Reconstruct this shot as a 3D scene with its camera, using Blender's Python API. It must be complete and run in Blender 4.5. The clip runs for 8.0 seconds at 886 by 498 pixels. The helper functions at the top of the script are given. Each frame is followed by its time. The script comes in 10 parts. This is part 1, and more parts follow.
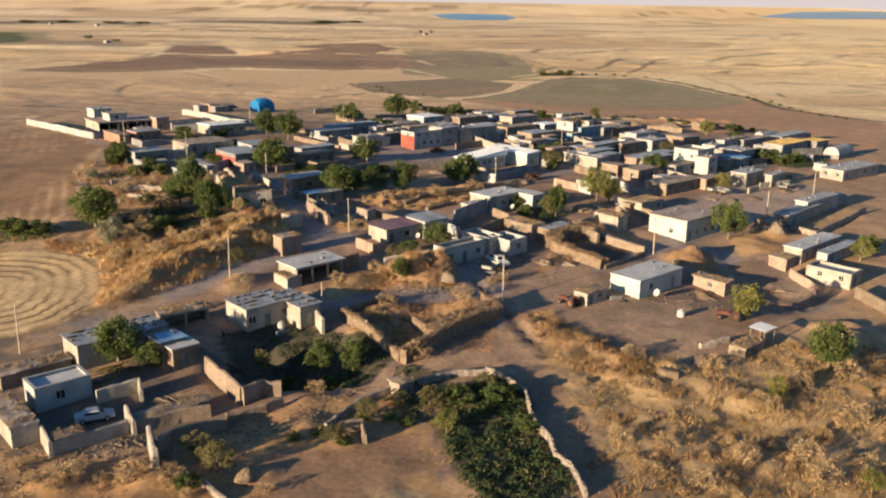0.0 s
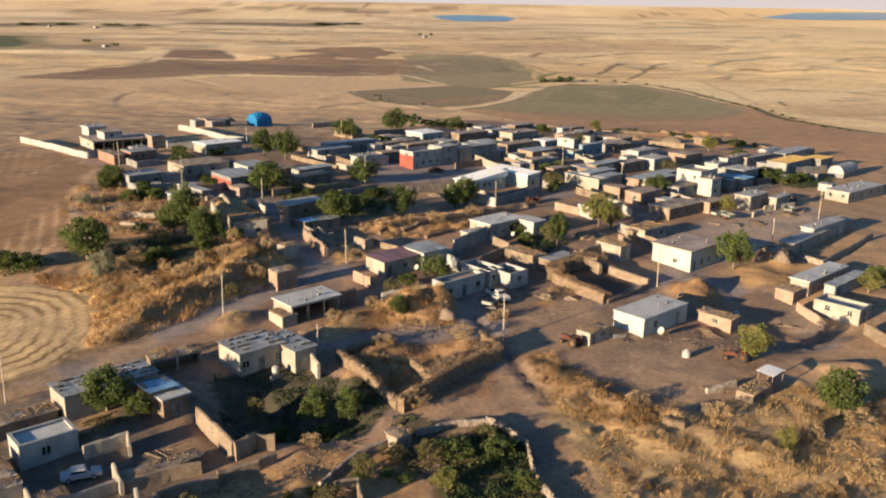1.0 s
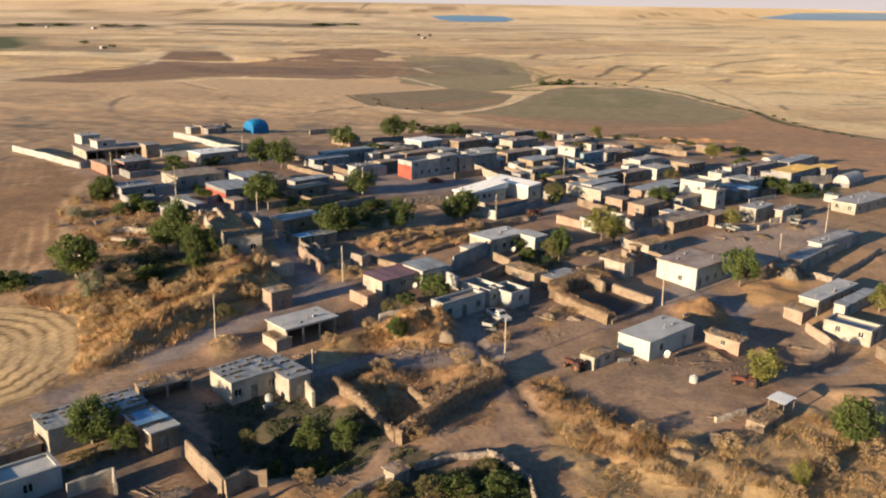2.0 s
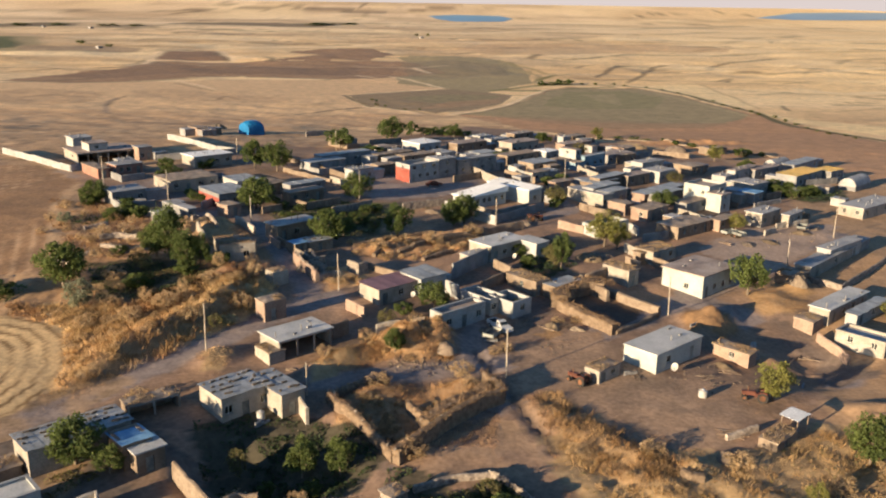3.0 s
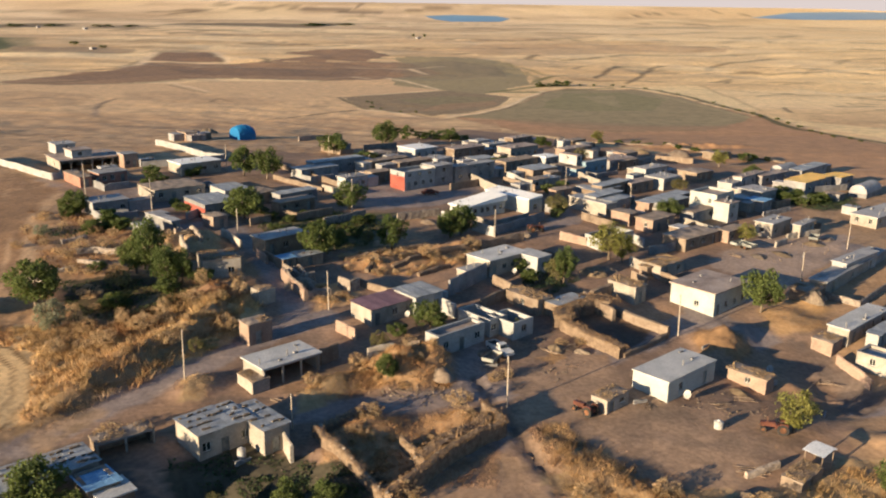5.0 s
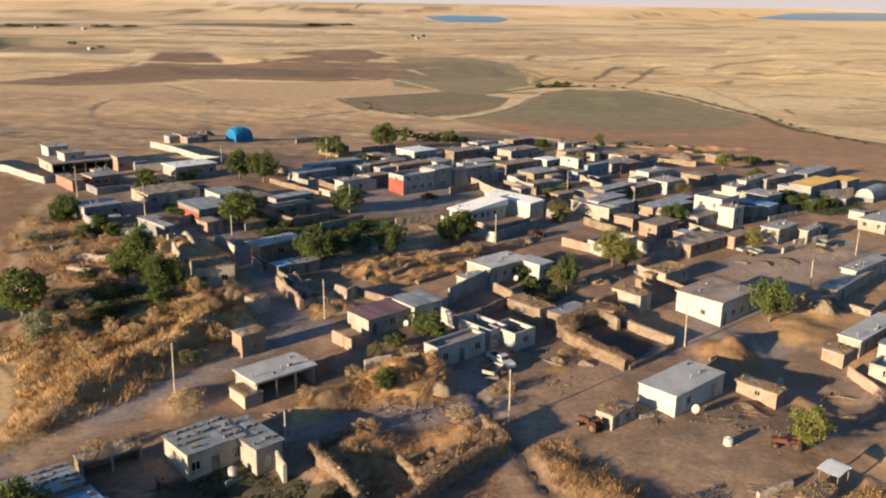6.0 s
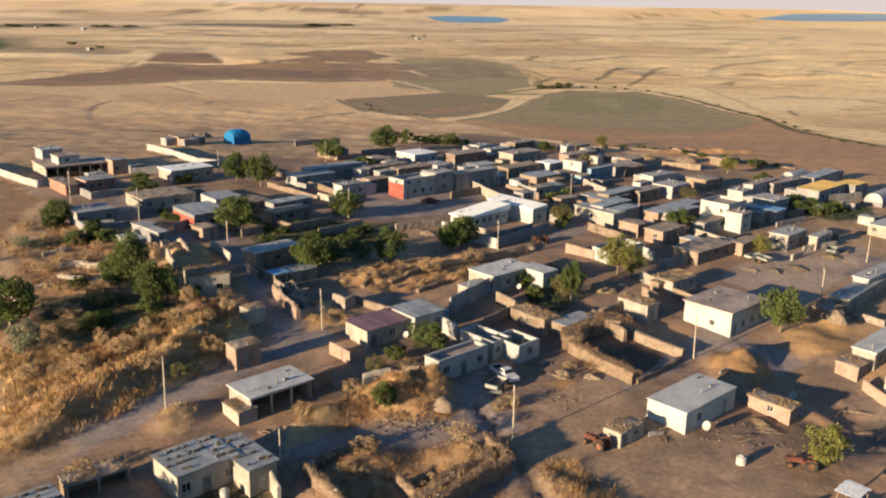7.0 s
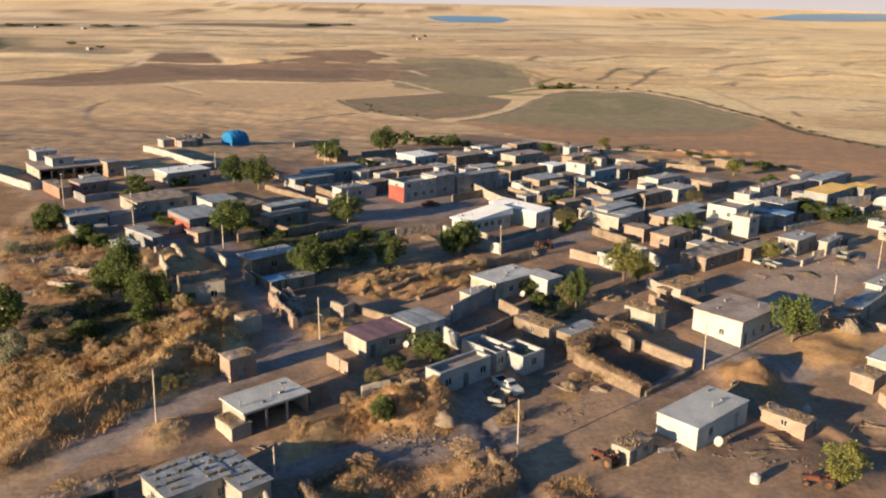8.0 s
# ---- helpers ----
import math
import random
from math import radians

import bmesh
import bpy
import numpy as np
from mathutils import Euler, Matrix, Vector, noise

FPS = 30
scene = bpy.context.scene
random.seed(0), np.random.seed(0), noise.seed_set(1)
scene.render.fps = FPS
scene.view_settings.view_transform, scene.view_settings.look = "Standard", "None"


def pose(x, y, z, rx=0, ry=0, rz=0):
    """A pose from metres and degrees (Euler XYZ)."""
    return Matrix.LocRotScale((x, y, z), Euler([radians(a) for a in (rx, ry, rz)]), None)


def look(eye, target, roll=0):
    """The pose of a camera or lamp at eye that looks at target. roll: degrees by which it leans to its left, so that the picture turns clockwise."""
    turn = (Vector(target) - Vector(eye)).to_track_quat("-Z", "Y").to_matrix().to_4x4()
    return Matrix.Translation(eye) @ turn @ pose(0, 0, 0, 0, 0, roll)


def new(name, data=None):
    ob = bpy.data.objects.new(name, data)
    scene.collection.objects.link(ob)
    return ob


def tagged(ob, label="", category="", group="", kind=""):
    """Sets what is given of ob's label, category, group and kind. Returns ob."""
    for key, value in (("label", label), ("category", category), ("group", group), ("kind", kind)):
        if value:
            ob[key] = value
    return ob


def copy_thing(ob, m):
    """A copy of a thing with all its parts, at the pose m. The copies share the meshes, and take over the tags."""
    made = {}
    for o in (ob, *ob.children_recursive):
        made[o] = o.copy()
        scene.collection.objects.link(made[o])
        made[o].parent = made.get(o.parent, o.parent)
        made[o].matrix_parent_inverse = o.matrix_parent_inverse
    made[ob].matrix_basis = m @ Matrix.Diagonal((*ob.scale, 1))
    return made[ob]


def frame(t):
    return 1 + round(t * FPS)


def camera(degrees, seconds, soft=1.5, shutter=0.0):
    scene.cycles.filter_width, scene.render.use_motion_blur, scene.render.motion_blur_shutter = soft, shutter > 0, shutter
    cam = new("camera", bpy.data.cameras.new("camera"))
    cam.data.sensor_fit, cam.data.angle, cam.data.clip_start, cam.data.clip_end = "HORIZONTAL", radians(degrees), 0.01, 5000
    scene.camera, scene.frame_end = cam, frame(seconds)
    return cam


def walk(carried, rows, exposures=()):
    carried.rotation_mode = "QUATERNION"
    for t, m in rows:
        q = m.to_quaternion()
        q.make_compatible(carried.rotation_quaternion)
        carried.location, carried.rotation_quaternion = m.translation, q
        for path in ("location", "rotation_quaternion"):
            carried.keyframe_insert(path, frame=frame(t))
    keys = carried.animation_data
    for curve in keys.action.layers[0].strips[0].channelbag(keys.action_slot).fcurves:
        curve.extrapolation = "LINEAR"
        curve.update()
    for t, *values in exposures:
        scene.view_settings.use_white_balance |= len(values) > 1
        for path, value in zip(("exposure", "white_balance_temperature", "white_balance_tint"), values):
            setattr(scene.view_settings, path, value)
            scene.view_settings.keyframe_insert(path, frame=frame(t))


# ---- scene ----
cam = camera(54.0, 8.0, soft=2.1)
METRES, EYE, TILT, LEAN, TURN = 43.0, 43.0, -15.7, -0.85, 0.0
ROWS = [
    (0.0, 0.0000, 0.0000, 0.0000, 0.000, -0.000, -0.000),
    (0.5, 0.0012, 0.0379, 0.0618, -0.014, 0.007, 0.020),
    (1.0, 0.0028, 0.0787, 0.1327, -0.014, 0.007, 0.040),
    (1.5, 0.0033, 0.1231, 0.1865, -0.035, 0.007, 0.050),
    (1.7, 0.0026, 0.1432, 0.1960, -0.055, 0.004, 0.050),
    (2.8, -0.0018, 0.2634, 0.2306, -0.197, -0.017, 0.058),
    (3.0, -0.0025, 0.2850, 0.2364, -0.221, -0.021, 0.060),
    (3.5, -0.0017, 0.3374, 0.2536, -0.311, 0.007, 0.100),
    (4.0, 0.0005, 0.3864, 0.2679, -0.346, -0.014, 0.160),
    (4.5, 0.0024, 0.4340, 0.2840, -0.388, -0.021, 0.190),
    (6.0, 0.0026, 0.5747, 0.3254, -0.450, -0.000, 0.160),
    (6.5, 0.0005, 0.6225, 0.3401, -0.464, 0.021, 0.090),
    (7.0, 0.0001, 0.6710, 0.3547, -0.429, 0.021, 0.110),
    (7.5, -0.0012, 0.7187, 0.3666, -0.401, 0.014, 0.100),
    (8.0, -0.0023, 0.7677, 0.3789, -0.394, 0.014, 0.070),
]
walk(cam, [(t, pose(0, 0, EYE, TILT, LEAN, TURN) @ pose(METRES * x, METRES * y, METRES * z, 90 + pitch, roll, yaw)) for t, x, y, z, yaw, pitch, roll in ROWS])

# ---- sky, sun ----
SUN_ELEV, SUN_AZ = 9.8, 219.0      # degrees; azimuth counter-clockwise from +x, where the sun stands


def build_light():
    world = bpy.data.worlds.new("world")
    scene.world = world
    world.use_nodes = True
    nt = world.node_tree
    sky = nt.nodes.new("ShaderNodeTexSky")
    sky.sky_type = "NISHITA"
    sky.sun_disc = False
    sky.sun_elevation = radians(SUN_ELEV)
    sky.sun_rotation = radians(90 - SUN_AZ)
    sky.dust_density, sky.air_density, sky.ozone_density = 0.5, 1.0, 4.2
    nt.links.new(sky.outputs[0], nt.nodes["Background"].inputs[0])
    nt.nodes["Background"].inputs[1].default_value = 0.065
    sun = bpy.data.lights.new("sun", "SUN")
    sun.energy, sun.angle, sun.color = 4.75, radians(0.6), (1.0, 0.765, 0.49)
    ob = new("sun", sun)
    a, e = radians(SUN_AZ), radians(SUN_ELEV)
    ob.matrix_world = look((0, 0, 300), Vector((0, 0, 300)) - Vector((math.cos(a) * math.cos(e), math.sin(a) * math.cos(e), math.sin(e))))


build_light()
scene.view_settings.exposure = 1.46

# ---- ground height ----
Y_KNOTS = (-4000, 0, 60, 90, 105, 125, 140, 160, 180, 200, 250, 290, 330, 400, 450, 670, 1500, 3300, 3800, 4400)
Z_KNOTS = (-8, -7.5, -5.5, -4.0, -2.4, -0.8, 0.2, 1.4, 2.8, 3.6, 4.4, 4.2, 2.5, -3, -5, -9, -12, -12, 12, 58)


def ground_z(x, y):
    z = np.interp(y, Y_KNOTS, Z_KNOTS)
    near = np.clip((420 - y) / 120, 0, 1)
    z = z - 0.022 * np.clip(x, -70, 120) * near
    z = z + 1.6 * np.exp(-((x + 42) / 26) ** 2 - ((y - 168) / 24) ** 2)
    return z - 1.3 * np.exp(-((x - 54) / 14) ** 2 - ((y - 139) / 13) ** 2)
# ---- end ground height ----


# ---- materials ----
def surf(name, dark, light, scale=1.5, rough=0.9, bump=0.3, fine=18.0, vary=0.15, metal=0.0, attr="", island=False):
    """A weathered surface: two scales of noise between two colours, a tone that differs from thing to thing, and a fine relief."""
    m = bpy.data.materials.new(name)
    m.use_nodes = True
    nt = m.node_tree
    n, l = nt.nodes, nt.links
    b = n["Principled BSDF"]
    b.inputs["Roughness"].default_value = rough
    b.inputs["Metallic"].default_value = metal
    b.inputs["Specular IOR Level"].default_value = 0.25
    co = n.new("ShaderNodeTexCoord")
    info = n.new("ShaderNodeObjectInfo")
    geo = n.new("ShaderNodeNewGeometry")
    rnd = geo.outputs["Random Per Island"] if island else info.outputs["Random"]
    shift = n.new("ShaderNodeVectorMath")
    shift.operation = "MULTIPLY_ADD"
    l.new(info.outputs["Random"], shift.inputs[0])
    shift.inputs[1].default_value = (37, 91, 53)
    l.new(co.outputs["Object"], shift.inputs[2])
    big = n.new("ShaderNodeTexNoise")
    big.inputs["Scale"].default_value, big.inputs["Detail"].default_value = scale * 0.35, 6
    big.inputs["Roughness"].default_value = 0.65
    small = n.new("ShaderNodeTexNoise")
    small.inputs["Scale"].default_value, small.inputs["Detail"].default_value = fine * 0.3, 4
    l.new(shift.outputs[0], big.inputs["Vector"])
    l.new(shift.outputs[0], small.inputs["Vector"])
    ramp = n.new("ShaderNodeValToRGB")
    ramp.color_ramp.elements[0].position, ramp.color_ramp.elements[1].position = 0.36, 0.62
    ramp.color_ramp.elements[0].color = (*dark, 1)
    ramp.color_ramp.elements[1].color = (*light, 1)
    l.new(big.outputs["Fac"], ramp.inputs["Fac"])
    col = ramp.outputs["Color"]
    if attr:
        a = n.new("ShaderNodeAttribute")
        a.attribute_name = attr
        mul = n.new("ShaderNodeMix")
        mul.data_type, mul.blend_type = "RGBA", "MULTIPLY"
        mul.inputs["Factor"].default_value = 1
        l.new(a.outputs["Color"], mul.inputs[6])
        l.new(col, mul.inputs[7])
        col = mul.outputs[2]
    tone = n.new("ShaderNodeMapRange")
    tone.inputs["To Min"].default_value, tone.inputs["To Max"].default_value = 1 - vary, 1 + vary
    l.new(rnd, tone.inputs["Value"])
    grain = n.new("ShaderNodeMapRange")
    grain.inputs["From Min"].default_value, grain.inputs["From Max"].default_value = 0.3, 0.7
    grain.inputs["To Min"].default_value, grain.inputs["To Max"].default_value = 0.78, 1.18
    l.new(small.outputs["Fac"], grain.inputs["Value"])
    k = n.new("ShaderNodeMath")
    k.operation = "MULTIPLY"
    l.new(tone.outputs[0], k.inputs[0])
    l.new(grain.outputs[0], k.inputs[1])
    sc = n.new("ShaderNodeVectorMath")
    sc.operation = "SCALE"
    l.new(col, sc.inputs[0])
    l.new(k.outputs[0], sc.inputs["Scale"])
    l.new(sc.outputs[0], b.inputs["Base Color"])
    if bump:
        bp = n.new("ShaderNodeBump")
        bp.inputs["Strength"].default_value, bp.inputs["Distance"].default_value = bump, 0.06
        l.new(small.outputs["Fac"], bp.inputs["Height"])
        l.new(bp.outputs[0], b.inputs["Normal"])
    return m


def leafy(name, dark, light):
    m = surf(name, dark, light, scale=3, rough=0.7, bump=0, fine=6, vary=0.35, island=True)
    nt = m.node_tree
    out, b = nt.nodes["Material Output"], nt.nodes["Principled BSDF"]
    tr = nt.nodes.new("ShaderNodeBsdfTranslucent")
    mix = nt.nodes.new("ShaderNodeMixShader")
    mix.inputs[0].default_value = 0.48
    src = b.inputs["Base Color"].links[0].from_socket
    nt.links.new(src, tr.inputs["Color"])
    nt.links.new(b.outputs[0], mix.inputs[1])
    nt.links.new(tr.outputs[0], mix.inputs[2])
    nt.links.new(mix.outputs[0], out.inputs["Surface"])
    return m


def glass(name):
    m = bpy.data.materials.new(name)
    m.use_nodes = True
    b = m.node_tree.nodes["Principled BSDF"]
    b.inputs["Base Color"].default_value = (0.16, 0.20, 0.22, 1)
    b.inputs["Roughness"].default_value = 0.06
    b.inputs["Transmission Weight"].default_value = 0.9
    return m


GROUND = surf("dry_soil", (0.720, 0.720, 0.720), (1.026, 1.008, 0.972), scale=0.5, bump=0.7, fine=5, vary=0, attr="soil")
WALLS = {
    "white": surf("white_plaster", (0.250, 0.250, 0.242), (0.345, 0.350, 0.345), scale=1.2, bump=0.25, vary=0.08),
    "cream": surf("cream_plaster", (0.228, 0.201, 0.169), (0.332, 0.302, 0.261), scale=1.2, bump=0.3, vary=0.12),
    "adobe": surf("mud_plaster", (0.153, 0.113, 0.082), (0.238, 0.188, 0.142), scale=1.8, bump=0.7, vary=0.15),
    "grey": surf("cement_render", (0.163, 0.159, 0.161), (0.256, 0.253, 0.250), scale=1.2, bump=0.35, vary=0.15),
    "stone": surf("field_stone", (0.152, 0.125, 0.105), (0.320, 0.272, 0.226), scale=5.0, bump=1.0, fine=9, vary=0.15),
    "pink": surf("pink_plaster", (0.228, 0.157, 0.122), (0.315, 0.234, 0.184), scale=1.2, bump=0.3, vary=0.1),
    "red": surf("red_paint", (0.20, 0.05, 0.038), (0.285, 0.082, 0.06), scale=1.0, bump=0.2, vary=0.05),
    "brick": surf("red_brick", (0.222, 0.115, 0.088), (0.329, 0.186, 0.139), scale=2.0, bump=0.6, vary=0.1),
    "blue": surf("blue_paint", (0.13, 0.20, 0.25), (0.19, 0.27, 0.32), scale=1.0, bump=0.2, vary=0.05),
}
WALLS["bright"] = surf("bright_whitewash", (0.310, 0.322, 0.300), (0.385, 0.402, 0.378), scale=1.2, bump=0.2, vary=0.04)
ROOFS = {
    "concrete": surf("grey_concrete", (0.227, 0.226, 0.226), (0.378, 0.378, 0.375), scale=0.9, bump=0.4, vary=0.14),
    "light": surf("light_screed", (0.38, 0.385, 0.37), (0.50, 0.50, 0.485), scale=0.8, bump=0.3, vary=0.1),
    "pale": surf("pale_screed", (0.292, 0.287, 0.282), (0.385, 0.382, 0.377), scale=0.8, bump=0.25, vary=0.08),
    "white": surf("white_membrane", (0.760, 0.760, 0.730), (0.880, 0.880, 0.850), scale=0.6, bump=0.1, vary=0.04),
    "earth": surf("earth_roof", (0.194, 0.151, 0.116), (0.326, 0.265, 0.209), scale=1.6, bump=0.8, vary=0.15),
    "brown": surf("brown_screed", (0.235, 0.183, 0.156), (0.397, 0.327, 0.281), scale=0.9, bump=0.4, vary=0.06),
    "metal": surf("galvanised_sheet", (0.21, 0.222, 0.226), (0.355, 0.375, 0.385), scale=1.4, rough=0.55, bump=0.15, vary=0.1, metal=0.1),
    "purple": surf("plum_sheet", (0.15, 0.085, 0.10), (0.235, 0.14, 0.155), scale=1.0, rough=0.6, bump=0.1, vary=0.08),
    "blue": surf("blue_sheet", (0.12, 0.25, 0.41), (0.20, 0.37, 0.54), scale=0.9, rough=0.5, bump=0.1, vary=0.08),
    "yellow": surf("yellow_sheet", (0.66, 0.40, 0.09), (0.80, 0.53, 0.15), scale=0.9, rough=0.6, bump=0.1, vary=0.06),
}
WOOD = surf("weathered_wood", (0.16, 0.11, 0.075), (0.31, 0.24, 0.18), scale=4, bump=0.5, vary=0.15)
POLEWOOD = surf("pole_wood", (0.289, 0.238, 0.183), (0.442, 0.383, 0.315), scale=4, bump=0.4, vary=0.1)
DOORPAINT = surf("door_paint", (0.10, 0.12, 0.12), (0.24, 0.24, 0.22), scale=2, rough=0.6, bump=0.15, vary=0.35)
FRAMEPAINT = surf("window_paint", (0.40, 0.38, 0.34), (0.62, 0.60, 0.55), scale=2, rough=0.6, bump=0.1, vary=0.2)
PANE = glass("window_glass")
BARK = surf("bark", (0.085, 0.065, 0.05), (0.19, 0.15, 0.11), scale=6, bump=0.9, vary=0.15)
LEAVES = {
    "green": leafy("green_leaves", (0.058, 0.085, 0.025), (0.145, 0.179, 0.054)),
    "olive": leafy("olive_leaves", (0.110, 0.106, 0.041), (0.233, 0.207, 0.089)),
    "yellow": leafy("yellowing_leaves", (0.146, 0.153, 0.038), (0.314, 0.297, 0.090)),
    "silver": leafy("silver_leaves", (0.145, 0.160, 0.102), (0.290, 0.297, 0.196)),
    "dry": leafy("withered_leaves", (0.32, 0.225, 0.12), (0.62, 0.455, 0.262)),
    "dark": leafy("dark_leaves", (0.034, 0.060, 0.025), (0.085, 0.118, 0.051)),
}
STRAW = surf("dry_grass", (0.80, 0.78, 0.72), (1.12, 1.10, 1.04), scale=1.0, bump=0, fine=4, vary=0.25, attr="soil", island=True)
RUBBLE = surf("rubble_stone", (0.12, 0.09, 0.065), (0.25, 0.195, 0.14), scale=2.5, bump=0.9, vary=0.3, island=True)
STRAWHEAP = surf("straw_heap", (0.128, 0.092, 0.058), (0.221, 0.166, 0.104), scale=3, bump=1.0, fine=10, vary=0.15)
RUBBLEHEAP = surf("rubble_heap", (0.115, 0.088, 0.065), (0.260, 0.207, 0.153), scale=6, bump=1.0, fine=9, vary=0.15)
WALLS["straw"] = surf("straw_mud", (0.119, 0.084, 0.058), (0.204, 0.150, 0.104), scale=4, bump=1.0, fine=10, vary=0.1)
WHITECAR = surf("white_car_paint", (0.46, 0.46, 0.45), (0.54, 0.54, 0.53), scale=0.6, rough=0.3, bump=0, vary=0.02)
GREYCAR = surf("silver_car_paint", (0.34, 0.36, 0.38), (0.42, 0.44, 0.46), scale=0.6, rough=0.3, bump=0, vary=0.02)
REDPAINT = surf("red_machine_paint", (0.07, 0.028, 0.02), (0.125, 0.047, 0.032), scale=2, rough=0.5, bump=0.1, vary=0.1)
RUST = surf("rusted_iron", (0.084, 0.038, 0.021), (0.182, 0.084, 0.042), scale=4, rough=0.85, bump=0.5, vary=0.15)
RUBBER = surf("tyre_rubber", (0.018, 0.018, 0.018), (0.035, 0.034, 0.032), scale=4, bump=0.3, vary=0.1)
WHITEIRON = surf("white_enamel", (0.33, 0.32, 0.30), (0.43, 0.42, 0.40), scale=2, rough=0.45, bump=0.05, vary=0.06)
TARP = surf("blue_tarpaulin", (0.008, 0.109, 0.269), (0.014, 0.156, 0.352), scale=1.2, rough=0.55, bump=0.2, vary=0.04)


# ---- helpers ----
def vnoise(x, y, seed=0):
    """Smooth noise from 0 to 1 on a unit lattice, for arrays."""
    x, y = np.asarray(x, float), np.asarray(y, float)
    xi, yi = np.floor(x), np.floor(y)
    fx, fy = x - xi, y - yi
    fx, fy = fx * fx * (3 - 2 * fx), fy * fy * (3 - 2 * fy)

    def at(a, b):
        v = np.sin(a * 127.1 + b * 311.7 + seed * 74.7) * 43758.5453
        return v - np.floor(v)
    return (at(xi, yi) * (1 - fx) + at(xi + 1, yi) * fx) * (1 - fy) + (at(xi, yi + 1) * (1 - fx) + at(xi + 1, yi + 1) * fx) * fy


def fbm(x, y, seed=0, n=4):
    v, a = 0, 0.5
    for k in range(n):
        v, a, x, y = v + a * vnoise(x, y, seed + k), a / 2, np.asarray(x) * 2.03, np.asarray(y) * 2.03
    return v


def part(name, bm, material, parent=None, label=""):
    me = bpy.data.meshes.new(name)
    bm.to_mesh(me)
    bm.free()
    me.materials.append(material)
    ob = new(name, me)
    if parent:
        ob.parent = parent
    if label:
        ob["label"] = label
    return ob


def thing(name, m, label, category, group="", kind=""):
    ob = new(name)
    ob.empty_display_size = 0.2
    ob.matrix_world = m
    return tagged(ob, label, category, group, kind)


def box(bm, x0, x1, y0, y1, z0, z1, m=None):
    c = Matrix.Translation(((x0 + x1) / 2, (y0 + y1) / 2, (z0 + z1) / 2)) @ Matrix.Diagonal((x1 - x0, y1 - y0, z1 - z0, 1))
    return bmesh.ops.create_cube(bm, size=1, matrix=(m @ c) if m else c)["verts"]


def rod(bm, p, q, r0, r1, n=8):
    p, q = Vector(p), Vector(q)
    m = Matrix.Translation((p + q) / 2) @ (q - p).to_track_quat("Z", "Y").to_matrix().to_4x4()
    return bmesh.ops.create_cone(bm, cap_ends=True, segments=n, radius1=r0, radius2=r1, depth=(q - p).length, matrix=m)["verts"]


def quad(bm, pts):
    bm.faces.new([bm.verts.new(p) for p in pts])


def panel(bm, m, w, z0, z1, holes, th):
    """A wall panel along +x from 0 to w, its outer face at y = 0 and its inner one at y = th, with openings (x0, x1, z0, z1) through it."""
    xs = sorted({0, w, *[v for o in holes for v in o[:2]]})
    zs = sorted({z0, z1, *[v for o in holes for v in o[2:]]})

    def put(*pts):
        quad(bm, [m @ Vector(p) for p in pts])
    for a, b in zip(xs, xs[1:]):
        for c, d in zip(zs, zs[1:]):
            if any(o[0] <= a and b <= o[1] and o[2] <= c and d <= o[3] for o in holes):
                continue
            put((a, 0, c), (b, 0, c), (b, 0, d), (a, 0, d))
            put((b, th, c), (a, th, c), (a, th, d), (b, th, d))
    for a, b, c, d in holes:
        put((a, 0, c), (a, th, c), (b, th, c), (b, 0, c))
        put((a, 0, d), (b, 0, d), (b, th, d), (a, th, d))
        put((a, 0, c), (a, 0, d), (a, th, d), (a, th, c))
        put((b, 0, c), (b, th, c), (b, th, d), (b, 0, d))
    put((0, 0, z1), (w, 0, z1), (w, th, z1), (0, th, z1))
    put((0, 0, z0), (0, th, z0), (0, th, z1), (0, 0, z1))
    put((w, 0, z0), (w, 0, z1), (w, th, z1), (w, th, z0))


def bumpy_slab(bm, x0, x1, y0, y1, z0, z1, rise, step=0.7, seed=0, sag=0.0):
    """A slab whose top is uneven by rise; sag: how far its rim hangs down or is rounded off."""
    nx, ny = max(2, int((x1 - x0) / step)), max(2, int((y1 - y0) / step))
    top, bot = [], []
    for j in range(ny + 1):
        for i in range(nx + 1):
            rim = i in (0, nx) or j in (0, ny)
            x, y = x0 + (x1 - x0) * i / nx, y0 + (y1 - y0) * j / ny
            jx = (float(vnoise(x * 1.7, y * 1.7, seed + 5)) - 0.5) * rise * (1.2 if rim else 2)
            z = z1 + (float(fbm(x * 0.8, y * 0.8, seed)) - 0.5) * 2 * rise - (sag if rim else 0)
            top.append(bm.verts.new((x + jx, y + jx, z)))
            bot.append(bm.verts.new((x + jx, y + jx, z0)) if rim else None)
    w = nx + 1
    for j in range(ny):
        for i in range(nx):
            bm.faces.new([top[j * w + i], top[j * w + i + 1], top[(j + 1) * w + i + 1], top[(j + 1) * w + i]])
    ring = [i for i in range(nx)] + [j * w + nx for j in range(ny)] + [ny * w + i for i in range(nx, 0, -1)] + [j * w for j in range(ny, 0, -1)]
    for a, b in zip(ring, ring[1:] + ring[:1]):
        bm.faces.new([bot[a], bot[b], top[b], top[a]])
    bm.faces.new([bot[i] for i in reversed(ring)])


